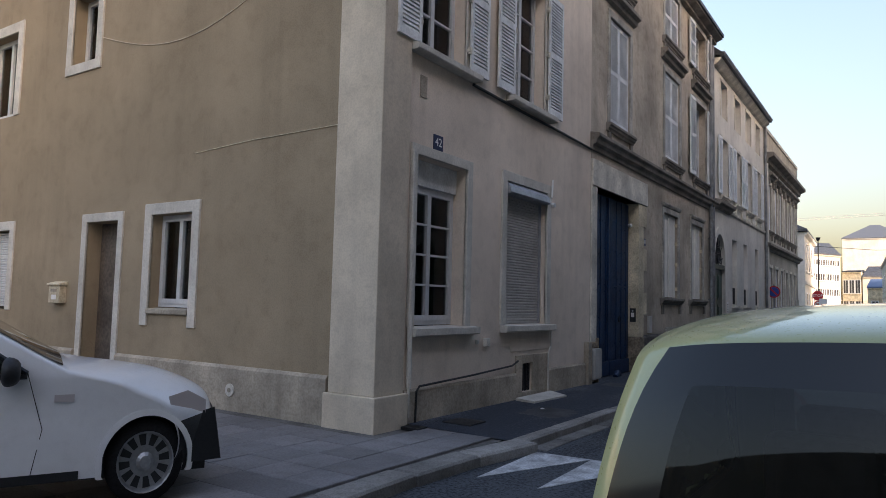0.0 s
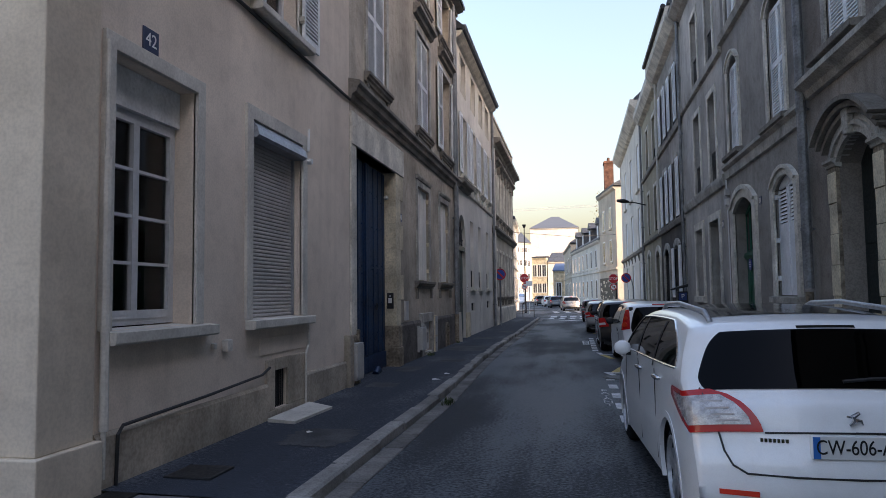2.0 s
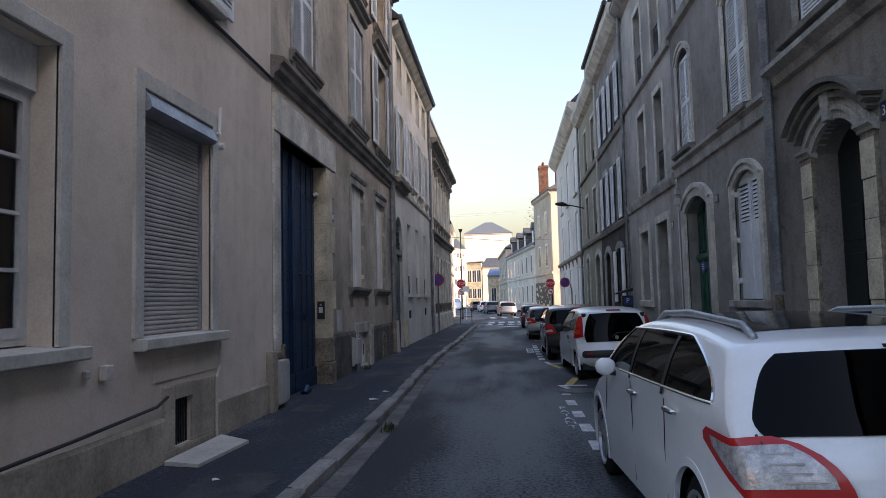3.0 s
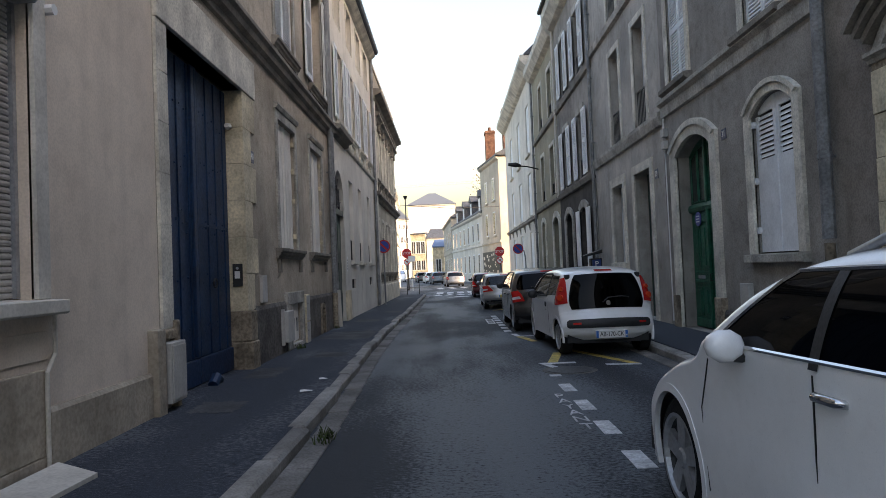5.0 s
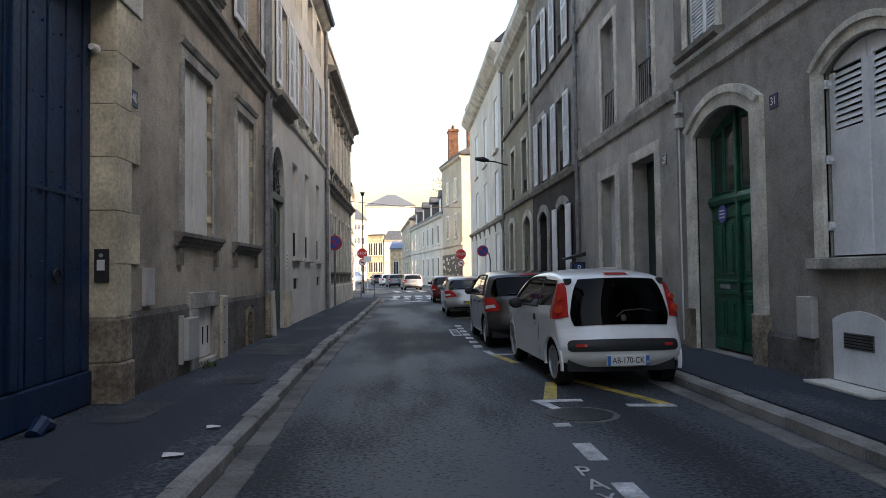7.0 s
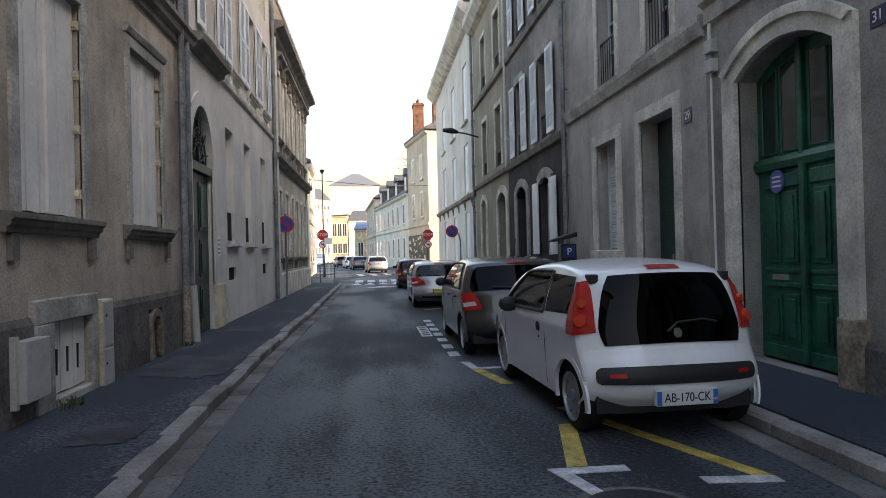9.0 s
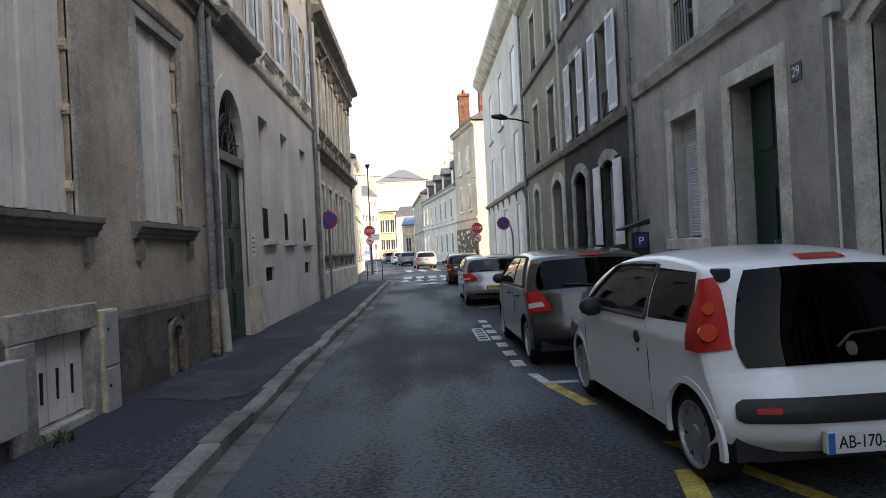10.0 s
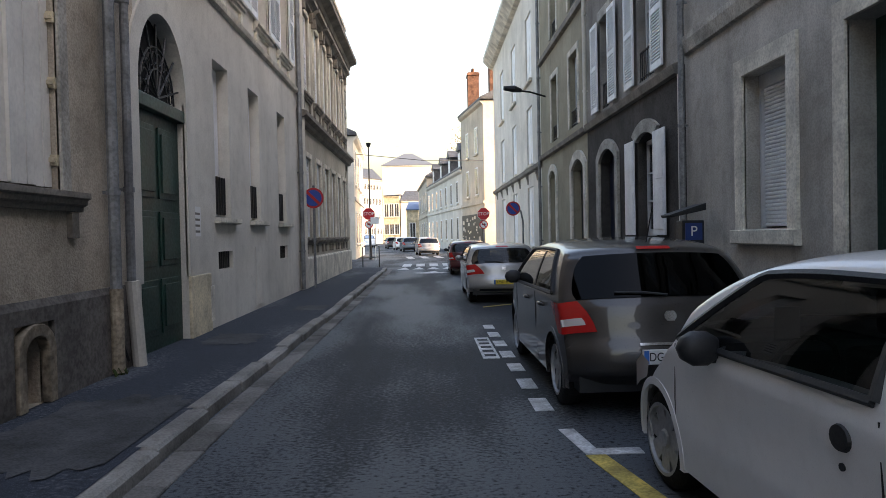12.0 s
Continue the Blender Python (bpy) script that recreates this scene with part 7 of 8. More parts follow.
                d.add([(x0 - s * dd, ax + r * self.wr * math.cos(2 * math.pi * i / ns), self.wr + r * self.wr * math.sin(2 * math.pi * i / ns)) for i in range(ns) for r, dd in rimp],
                      [(i * k + j, i * k + j + 1, ((i + 1) % ns) * k + j + 1, ((i + 1) % ns) * k + j) for i in range(ns) for j in range(k - 1)])
                part("rim", d, rm if cover else M_PLASTIC, wh, smooth=False)
                if not cover:
                    ring = Mesh()
                    ring.add([(x0 - s * dd, ax + r * self.wr * math.cos(2 * math.pi * i / ns), self.wr + r * self.wr * math.sin(2 * math.pi * i / ns)) for i in range(ns) for r, dd in ((0.735, -0.002), (0.67, 0.0), (0.65, 0.03))],
                             [(i * 3 + j, i * 3 + j + 1, ((i + 1) % ns) * 3 + j + 1, ((i + 1) % ns) * 3 + j) for i in range(ns) for j in range(2)])
                    part("rim_ring", ring, rm, wh)
                for i in range(spokes):
                    t = 2 * math.pi * (i + 0.25) / spokes
                    e1, e2 = Vector((0, math.cos(t), math.sin(t))), Vector((0, -math.sin(t), math.cos(t)))
                    c = Vector((x0 - s * 0.02, ax, self.wr))
                    a, b = 0.045, 0.075 if spokes < 8 else 0.03
                    sp = Mesh()
                    if cover:
                        p0 = c + e1 * self.wr * 0.5
                        q = [p0 + e2 * 0.03 + e1 * 0.04, p0 - e2 * 0.03 + e1 * 0.04, p0 - e2 * 0.02 - e1 * 0.04, p0 + e2 * 0.02 - e1 * 0.04]
                        sp.add([v - Vector((s * 0.035, 0, 0)) for v in q] + [v - Vector((s * 0.05, 0, 0)) for v in q], [(0, 1, 2, 3), (0, 4, 5, 1), (1, 5, 6, 2), (2, 6, 7, 3), (3, 7, 4, 0)])
                        part("slot", sp, M_PLASTIC, wh)
                    else:
                        i0, i1 = 0.1, self.wr * 0.69
                        q = [c + e1 * i0 * 0.5 + e2 * a, c + e1 * i1 + e2 * b * 0.8, c + e1 * i1 - e2 * b * 0.8, c + e1 * i0 * 0.5 - e2 * a]
                        sp.add([tuple(v) for v in q] + [tuple(v - Vector((s * 0.035, 0, 0))) for v in q], [(0, 1, 2, 3), (0, 4, 5, 1), (1, 5, 6, 2), (2, 6, 7, 3), (3, 7, 4, 0)])
                        part("spoke", sp, rm, wh)
                part("hub_cap", Mesh().tube([(x0 - s * 0.03, ax, self.wr), (x0 - s * 0.008, ax, self.wr)], [0.07, 0.045], 14), rm, wh)

    def side_patch(self, name, lo, hi, material, out=0.006, label="", side=(-1, 1), rows=6, parent=None):
        """A patch on the flank between a lower and an upper line of (y, z)."""
        obs = []
        if material is M_CARGLASS:
            seal, mid = 0.02, [((a[0] + b[0]) / 2, (a[1] + b[1]) / 2) for a, b in zip(lo, hi)]
            c_ = (sum(p[0] for p in mid) / len(mid), sum(p[1] for p in mid) / len(mid))
            ring = lo + hi[::-1]
            self.cut_side.append([(c_[0] + (y - c_[0]) * 0.975, z + (0.02 if i < len(lo) else -0.02)) for i, (y, z) in enumerate(ring)])
            for s in side:
                part("window_seal", Mesh().tube([(s * (self.X(y, z) + out), y, z) for y, z in ring + ring[:1]], 0.02, 5), M_PLASTIC, parent or self.o, "black window seal")
        for s in side:
            m, k = Mesh(), len(lo)
            pts = []
            for i in range(k):
                for j in range(rows + 1):
                    y, z = (lo[i][c] + (hi[i][c] - lo[i][c]) * j / rows for c in (0, 1))
                    pts.append((s * (self.X(y, z) + out), y, z))
            m.add(pts, [(i * (rows + 1) + j, i * (rows + 1) + j + 1, (i + 1) * (rows + 1) + j + 1, (i + 1) * (rows + 1) + j) for i in range(k - 1) for j in range(rows)])
            ob = part(name, m, material, parent or self.o, label, smooth=True, fix=False)
            ob.visible_shadow = material not in (M_CARGLASS, M_TINT)
            obs.append(ob)
        return obs

    def at_rear(self, z, q, front=False):
        """The point of the rear (or front) face at height z of the centre line and lateral q."""
        seg = self.prof[self.top:] if front else self.prof[:self.top + 1][::-1]
        for a, b in zip(seg, seg[1:]):
            if (a.z - z) * (b.z - z) <= 0 and a.z != b.z:
                p = a.lerp(b, (z - a.z) / (b.z - a.z))
                break
        else:
            p = seg[-1]
        ye, ze = self.top_pt(p, 1)
        yy, zz = self.top_pt(p, q)
        return Vector((self.X(ye, ze) * q, yy, zz))

    def end_patch(self, name, z0, z1, q0, q1, material, out=0.008, front=False, label="", rows=8, cols=12, taper=0.0, parent=None, round_=0.0):
        """A patch on the rear or front, between heights, and between laterals q."""
        m, pts = Mesh(), []
        if material is M_CARGLASS:
            rows, cols = 16, 24
            self.cut_end.append((z0 + 0.03, z1 - 0.03, max(abs(q0), abs(q1)) * (1 - taper) - 0.07, front))
        for i in range(rows + 1):
            z = z0 + (z1 - z0) * i / rows
            sh = 1 - taper * i / rows - round_ * (abs(2 * i / rows - 1) ** 4)
            for j in range(cols + 1):
                q = (q0 + (q1 - q0) * j / cols) * sh
                p = self.at_rear(z, q, front)
                pts.append((p.x, p.y + (out if front else -out), p.z + out * 0.5))
        w = cols + 1
        cells = [(i, j) for i in range(rows) for j in range(cols)]
        rim = [(i, j) for i, j in cells if material is M_CARGLASS and (i in (0, 1, rows - 2, rows - 1) or j in (0, 1, cols - 2, cols - 1))]
        quad = lambda i, j: (i * w + j, i * w + j + 1, (i + 1) * w + j + 1, (i + 1) * w + j)
        if rim:
            part("window_seal", Mesh().add(pts, [quad(*c_) for c_ in rim]), M_FRIT, parent or self.o, "black glass border", smooth=True, fix=False)
        m.add(pts, [quad(*c_) for c_ in cells if c_ not in rim])
        ob = part(name, m, material, parent or self.o, label, smooth=True, fix=False)
        ob.visible_shadow = material not in (M_CARGLASS, M_TINT)
        return ob

    def corner_light(self, name, zs, reach_side, reach_rear, material, out=0.012, label="", parent=None, side=(-1, 1)):
        """A lamp wrapping the rear corner: for each height, metres forward on the flank and the inner q on the rear."""
        for s in side:
            m, pts, w = Mesh(), [], 13
            for z, a, b in zip(zs, reach_side, reach_rear):
                e = self.at_rear(z, 1)
                for j in range(7):
                    y = e.y + a * (1 - j / 6)
                    pts.append((s * (self.X(y, e.z) + out), y, e.z))
                for j in range(1, 7):
                    q = 1 - (1 - b) * j / 6
                    p = self.at_rear(z, q)
                    pts.append((s * (p.x + out * (1 - j / 6)), p.y - out, p.z))
            m.add(pts, [(i * w + j, i * w + j + 1, (i + 1) * w + j + 1, (i + 1) * w + j) for i in range(len(zs) - 1) for j in range(w - 1)])
            part(name, m, material, parent or self.o, label, smooth=True, fix=False)

    def plate(self, words, z, material=None, x=0.0, w=0.52, h=0.115, size=0.098, out=0.02, bands=True):
        p = self.at_rear(z, 0)
        y = p.y - out
        o = part("number_plate", Mesh().box(x - w / 2, x + w / 2, y - 0.012, y + 0.03, z - h / 2, z + h / 2), material or M_PLATE, self.o, "number plate", bevel=0.004)
        if bands:
            part("band", Mesh().box(x - w / 2 + 0.004, x - w / 2 + 0.045, y - 0.0135, y - 0.012, z - h / 2 + 0.004, z + h / 2 - 0.004), M_PLATEBLUE, o)
            part("band", Mesh().box(x + w / 2 - 0.045, x + w / 2 - 0.004, y - 0.0135, y - 0.012, z - h / 2 + 0.004, z + h / 2 - 0.004), M_PLATEBLUE, o)
        text("lettering", words, size, pose(x, y - 0.0142, z, 90, 0, 0), M_BLACK, o, stretch=0.84)
        if bands:
            text("department", "49", 0.036, pose(x + w / 2 - 0.0245, y - 0.0142, z - 0.02, 90, 0, 0), M_WHITE, o)

    def mirror(self, y, z, material, size=0.09):
        for s in (-1, 1):
            x = s * (self.X(y, z) + 0.085)
            m = Mesh()
            n = 8
            pts, fs = [], []
            for i in range(n + 1):
                t = math.pi * i / n
                for j in range(10):
                    a = 2 * math.pi * j / 10
                    pts.append((x + s * 1.15 * size * math.sin(t) ** 0.6 * math.cos(a), y + 0.03 - 0.085 * math.cos(t) * (0.55 if math.cos(t) > 0 else 1.0), z + size * math.sin(t) ** 0.6 * math.sin(a) * 0.9))
            fs = [(i * 10 + j, i * 10 + (j + 1) % 10, (i + 1) * 10 + (j + 1) % 10, (i + 1) * 10 + j) for i in range(n) for j in range(10)]
            ob = part("mirror", m.add(pts, fs), material, self.o, "door mirror", smooth=True)
            part("stalk", Mesh().tube([(s * self.X(y, z), y + 0.03, z - 0.05), (x, y + 0.02, z - 0.04)], 0.025, 6), M_PLASTIC, ob)

    def seats(self, ys, z=0.5, dash=None):
        for y in ys:
            for x in (-0.36, 0.36):
                st = part("seat", Mesh().box(x - 0.24, x + 0.24, y - 0.1, y + 0.45, z - 0.2, z).prism([(x - 0.22, z - 0.05), (x + 0.22, z - 0.05), (x + 0.2, z + 0.55), (x - 0.2, z + 0.55)], -(y + 0.04) * 0 + y - 0.12, y + 0.02), M_SEAT, self.o, "dark fabric seat", bevel=0.03)
                part("headrest", Mesh().box(x - 0.12, x + 0.12, y - 0.14, y - 0.04, z + 0.6, z + 0.78), M_SEAT, st, bevel=0.03)
        if dash:
            part("dashboard", Mesh().box(-self.W * 0.38, self.W * 0.38, dash, dash + 0.35, 0.6, self.belt + 0.03), M_PLASTIC, self.o, bevel=0.04)
            c = (-0.36, dash - 0.12, self.belt)
            part("steering_wheel", Mesh().tube([(c[0] + 0.17 * math.cos(t), c[1] - 0.06 * math.sin(t), c[2] - 0.02 + 0.16 * math.sin(t)) for t in [i * math.pi / 9 for i in range(19)]], 0.014, 6), M_PLASTIC, self.o)
        part("cabin_floor", Mesh().box(-self.W * 0.4, self.W * 0.4, 0.35, self.L - 1.0, 0.33, 0.37), M_PLASTIC, self.o)

    def handle(self, y, z, material, w=0.09):
        for s in (-1, 1):
            x = self.X(y, z)
            part("door_handle", Mesh().tube([(s * (x - 0.005), y - w, z), (s * (x + 0.03), y - w * 0.6, z + 0.005), (s * (x + 0.03), y + w * 0.6, z + 0.005), (s * (x - 0.005), y + w, z)], [0.014, 0.018, 0.018, 0.014], 8), material, self.o, smooth=True)

    def seam(self, pts, r=0.004):
        for s in (-1, 1):
            part("panel_gap", Mesh().tube([(s * (self.X(y, z) + 0.001), y, z) for y, z in pts], r, 4), M_BLACK, self.o)

    def place(self, x, y, turn=0.0, scale=(1, 1, 1)):
        self.shell()
        self.o.matrix_world = pose(x, y, 0, 0, 0, turn) @ Matrix.Diagonal((*scale, 1))
        return self.o


# white estate
c = Car("white estate car with tinted windows and roof rails", [(0.10, 0.30), (0.0, 0.42), (0.0, 0.60), (0.05, 0.74), (0.10, 0.92), (0.17, 1.0), (0.36, 1.26), (0.46, 1.37), (0.62, 1.41), (1.2, 1.455), (1.9, 1.475), (2.5, 1.45), (2.9, 1.33), (3.35, 1.08), (3.6, 0.98), (4.1, 0.91), (4.5, 0.81), (4.74, 0.64), (4.8, 0.42), (4.74, 0.25)],
        4.8, 1.85, 1.03, 1.46, P_WHITE, tumble=0.24, rear_bend=0.22, front_bend=0.5, axles=(1.06, 3.86), wheel=0.335, plan_r=0.07, plan_f=0.12)
c.wheels(5)
c.end_patch("rear_window", 1.02, 1.345, -0.92, 0.92, M_TINT, 0.008, label="dark tinted rear window", taper=0.10, round_=0.06, rows=14, cols=20)
k = 40
lo = [(0.66 + (3.2 - 0.66) * (i / k) ** 1.5, 1.09 - 0.05 * (i / k)) for i in range(k + 1)]
hi = [(y, max(z + 0.001, min(1.375 - 0.016 * abs(y - 1.7) ** 2, 1.1 + 0.26 * math.sqrt(max(0.0, (y - 0.66) / 0.55)), 1.045 + (3.2 - y) * 0.6))) for y, z in lo]
c.side_patch("side_window", lo, hi, M_TINT, 0.006, "dark tinted side windows")
for s in (-1, 1):
    part("window_trim", Mesh().tube([(s * (c.X(y, z) + 0.008), y, z) for y, z in hi + lo[::-1]], 0.009, 5), M_CHROME, c.o, "bright window trim")
for yy in (1.52, 2.38):
    c.side_patch("pillar", [(yy - 0.03, 1.02), (yy + 0.03, 1.02)], [(yy - 0.05, 1.36), (yy + 0.01, 1.36)], M_PLASTIC, 0.011)
c.end_patch("windscreen", 1.08, 1.40, -0.92, 0.92, M_CARGLASS, 0.008, True, "windscreen")
rp = Mesh()
seg = [p for p in c.prof if 0.75 < p.y < 2.4 and p.z > 1.3]
rows = [[(c.X(*c.top_pt(p, 1)) * q * 0.82, c.top_pt(p, q * 0.82)[0], c.top_pt(p, q * 0.82)[1] + 0.005) for q in [j / 6 for j in range(-6, 7)]] for p in seg]
rp.add([v for r in rows for v in r], [(i * 13 + j, i * 13 + j + 1, (i + 1) * 13 + j + 1, (i + 1) * 13 + j) for i in range(len(rows) - 1) for j in range(12)])
part("glass_roof", rp, plain("black_roof_glass", (0.01, 0.011, 0.013), 0.08), c.o, "black glass roof panel", smooth=True, fix=False)
for s in (-1, 1):
    part("roof_rail", Mesh().tube([(s * 0.655, 0.72, 1.385), (s * 0.66, 0.85, 1.445), (s * 0.66, 1.7, 1.49), (s * 0.65, 2.3, 1.475), (s * 0.64, 2.55, 1.41)], 0.02, 8), M_ALU, c.o, "silver roof rail", smooth=True)
for s in (-1, 1):
    lamp_z = [0.80, 0.84, 0.88, 0.92, 0.96, 1.0, 1.03]
    c.corner_light("tail_light", lamp_z, [0.02, 0.16, 0.27, 0.36, 0.42, 0.38, 0.30], [0.57, 0.58, 0.60, 0.63, 0.67, 0.74, 0.84], M_REDLENS, 0.012, "red and clear wraparound tail light", side=(s,))
    c.corner_light("tail_light_lens", lamp_z[1:6], [0.02, 0.13, 0.22, 0.28, 0.27], [0.64, 0.65, 0.68, 0.72, 0.79], M_LAMPGREY, 0.017, "clear ribbed lamp section", side=(s,))
    for k in range(4):
        z = 0.865 + 0.034 * k
        bar = [c.at_rear(z, s * (0.71 + 0.025 * k + 0.035 * j)) for j in range(5)]
        part("lamp_rib", Mesh().tube([(p.x, p.y - 0.021, p.z) for p in bar], 0.006, 4), M_CLEARLENS, c.o)
    seam_pts = [c.at_rear(z, s * q) for z, q in ((1.035, 0.9), (0.92, 0.86), (0.80, 0.84), (0.70, 0.82), (0.62, 0.78), (0.575, 0.70), (0.565, 0.4), (0.56, 0.0))]
    part("tailgate_gap", Mesh().tube([(p.x, p.y - 0.006, p.z) for p in seam_pts], 0.0065, 5), M_BLACK, c.o)
    part("tailgate_gap", Mesh().tube([tuple(c.at_rear(0.795, s * q) - Vector((0, 0.005, 0))) for q in (0.56, 0.4, 0.2, 0.0)], 0.006, 5), M_BLACK, c.o)
    ex = [c.at_rear(0.37, s * (0.46 + 0.05 * j)) for j in range(5)]
    part("exhaust_trim", Mesh().tube([(p.x, p.y - 0.004, p.z) for p in ex], 0.042, 10), M_CHROME, c.o, "chrome exhaust finisher")
    part("exhaust_mouth", Mesh().tube([(p.x, p.y - 0.03, p.z) for p in ex], 0.028, 10), M_BLACK, c.o)
    c.end_patch("reflector", 0.44, 0.472, s * 0.64, s * 0.88, plain("orange_reflector", (0.75, 0.06, 0.03), 0.2), 0.012, rows=1, cols=6, label="red bumper reflector")
c.end_patch("light_bar", 1.345, 1.36, -0.22, 0.22, M_FRIT, 0.02, rows=2, label="dark brake light strip")
c.plate("CW-606-AM", 0.725, h=0.125, w=0.54, size=0.112, out=0.03)
p = c.at_rear(0.87, 0)
part("badge", Mesh().tube([(-0.03, p.y - 0.02, 0.835), (0.0, p.y - 0.026, 0.86), (-0.012, p.y - 0.026, 0.885), (0.025, p.y - 0.022, 0.905)], [0.008, 0.017, 0.016, 0.01], 8).tube([(0.0, p.y - 0.022, 0.865), (0.038, p.y - 0.018, 0.86), (0.045, p.y - 0.018, 0.84)], [0.01, 0.008, 0.005], 6).tube([(-0.012, p.y - 0.022, 0.88), (-0.045, p.y - 0.018, 0.885)], [0.008, 0.005], 6), M_CHROME, c.o, "chrome badge")
for q0, q1 in ((-0.60, -0.42), (0.42, 0.60)):
    n = 7
    for k in range(n):
        p = c.at_rear(0.745, q0 + (q1 - q0) * (k + 0.5) / n)
        part("letter_bar", Mesh().box(p.x - 0.008, p.x + 0.008, p.y - 0.008, p.y + 0.01, 0.735, 0.755), M_CHROME, c.o)
part("wiper", Mesh().tube([tuple(c.at_rear(z, q) - Vector((0, 0.02, 0))) for z, q in ((1.06, 0.0), (1.075, 0.2), (1.08, 0.42))], 0.011, 6), M_PLASTIC, c.o, "black rear wiper")
c.mirror(2.9, 1.05, P_WHITE, 0.08)
c.handle(1.35, 0.95, M_CHROME)
c.handle(2.3, 0.93, M_CHROME)
c.seam([(1.55, 0.32), (1.56, 0.7), (1.5, 1.0)])
c.seam([(2.42, 0.3), (2.42, 0.7), (2.4, 1.0)])
c.seam([(3.4, 0.3), (3.42, 0.7), (3.3, 0.95)])
c.seats((1.2, 2.1), 0.55, 3.0)
c.place(-0.21, 6.72, 2.8, (0.88, 0.94, 0.965))

# white three-door city car
c = Car("white three-door city car with tall red tail lights", [(0.14, 0.26), (0.04, 0.36), (0.0, 0.50), (0.03, 0.62), (0.08, 0.72), (0.11, 0.80), (0.19, 1.14), (0.26, 1.31), (0.40, 1.385), (0.9, 1.43), (1.3, 1.44), (1.8, 1.40), (2.15, 1.28), (2.65, 0.98), (2.85, 0.90), (3.12, 0.80), (3.32, 0.64), (3.38, 0.46), (3.34, 0.25)],
        3.4, 1.62, 0.86, 1.42, P_WHITE, tumble=0.26, rear_bend=0.2, front_bend=0.4, axles=(0.52, 2.8), wheel=0.285, plan_r=0.06, plan_f=0.14)
c.wheels(7)
c.end_patch("rear_window", 0.765, 1.32, -0.80, 0.80, M_TINT, 0.01, label="large glass tailgate", taper=0.05, round_=0.06)
c.corner_light("tail_light", [0.88, 0.96, 1.04, 1.13, 1.23, 1.31], [0.15, 0.14, 0.12, 0.09, 0.05, 0.02], [0.81, 0.82, 0.83, 0.85, 0.88, 0.93], M_REDLENS, 0.014, "tall red tail light")
for s in (-1, 1):
    for z, r in ((0.98, 0.062), (1.12, 0.045)):
        e = c.at_rear(z, 0.93)
        part("lamp_bowl", Mesh().tube([(s * (e.x + 0.015), e.y - 0.0, e.z), (s * (e.x + 0.032), e.y - 0.028, e.z + 0.008)], [r, r * 0.8], 14), plain("bright_red_bowl", (0.62, 0.05, 0.015), 0.2, coat=0.4), c.o, "round lamp bowl", smooth=False)
c.end_patch("bumper_strip", 0.455, 0.60, -0.9, 0.9, M_PLASTIC, 0.02, label="black bumper moulding", round_=0.06)
for q0, q1 in ((-0.78, -0.62), (0.62, 0.78)):
    c.end_patch("reflector", 0.51, 0.545, q0, q1, M_REDLENS, 0.028, rows=1, cols=4, label="red reflector")
c.plate("AB-170-CK", 0.355, h=0.12, w=0.53, size=0.1, out=0.05)
c.end_patch("brake_light", 1.355, 1.385, -0.22, 0.22, M_REDLENS, 0.01, rows=2, label="high red brake light")
c.end_patch("badge", 0.80, 0.875, -0.045, 0.045, M_CHROME, 0.018, rows=3, cols=4, label="chrome badge", round_=0.4)
w = c.at_rear(0.86, -0.05)
part("wiper", Mesh().tube([tuple(c.at_rear(z, q) - Vector((0, 0.035, 0))) for z, q in ((0.86, -0.12), (0.93, 0.0), (0.95, 0.3), (0.93, 0.45))], 0.01, 6), M_PLASTIC, c.o, "black rear wiper")
for s in (-1, 1):
    p = c.at_rear(1.30, s * 0.86)
    part("tailgate_hinge", Mesh().box(p.x - 0.04, p.x + 0.04, p.y - 0.03, p.y + 0.08, p.z - 0.03, p.z + 0.05), M_PLASTIC, c.o, bevel=0.01)
k = 24
lo = [(0.38 + (1.08 - 0.38) * i / k, 0.99 - 0.03 * i / k) for i in range(k + 1)]
hi = [(y + 0.02, min(1.31 - 0.02 * (1 - i / k), 1.0 + i * 0.06)) for i, (y, z) in enumerate(lo)]
c.side_patch("quarter_window", lo, hi, M_TINT, 0.006, "dark rear side window")
lo = [(1.13 + (2.45 - 1.13) * i / k, 0.955 - 0.02 * i / k) for i in range(k + 1)]
hi = [(y, min(1.33 - 0.12 * max(0, y - 1.4) ** 2, 0.94 + (2.46 - y) * 0.62)) for y, z in lo]
c.side_patch("door_window", lo, hi, M_CARGLASS, 0.006, "door window")
c.end_patch("windscreen", 0.97, 1.36, -0.9, 0.9, M_CARGLASS, 0.008, True, "windscreen")
c.mirror(2.06, 0.95, M_PLASTIC, 0.095)
for s in (-1, 1):
    part("door_handle", Mesh().tube([(s * (c.X(1.26, 0.80) - 0.01), 1.26, 0.80), (s * (c.X(1.26, 0.80) + 0.012), 1.26, 0.80)], [0.052, 0.044], 16), M_PLASTIC, c.o, "round black door pull")
    part("lock", Mesh().tube([(s * (c.X(1.26, 0.70) - 0.01), 1.26, 0.70), (s * (c.X(1.26, 0.70) + 0.006), 1.26, 0.70)], 0.014, 10), M_PLASTIC, c.o)
c.seam([(1.06, 0.3), (1.08, 0.55), (1.1, 0.9)])
c.seam([(2.5, 0.28), (2.52, 0.6), (2.5, 0.9)])
c.side_patch("headlight", [(2.95, 0.62), (3.1, 0.56), (3.2, 0.5)], [(2.9, 0.72), (3.05, 0.74), (3.2, 0.66)], M_CLEARLENS, 0.01, "clear headlight")
c.seats((0.85, 1.55), 0.5, 2.2)
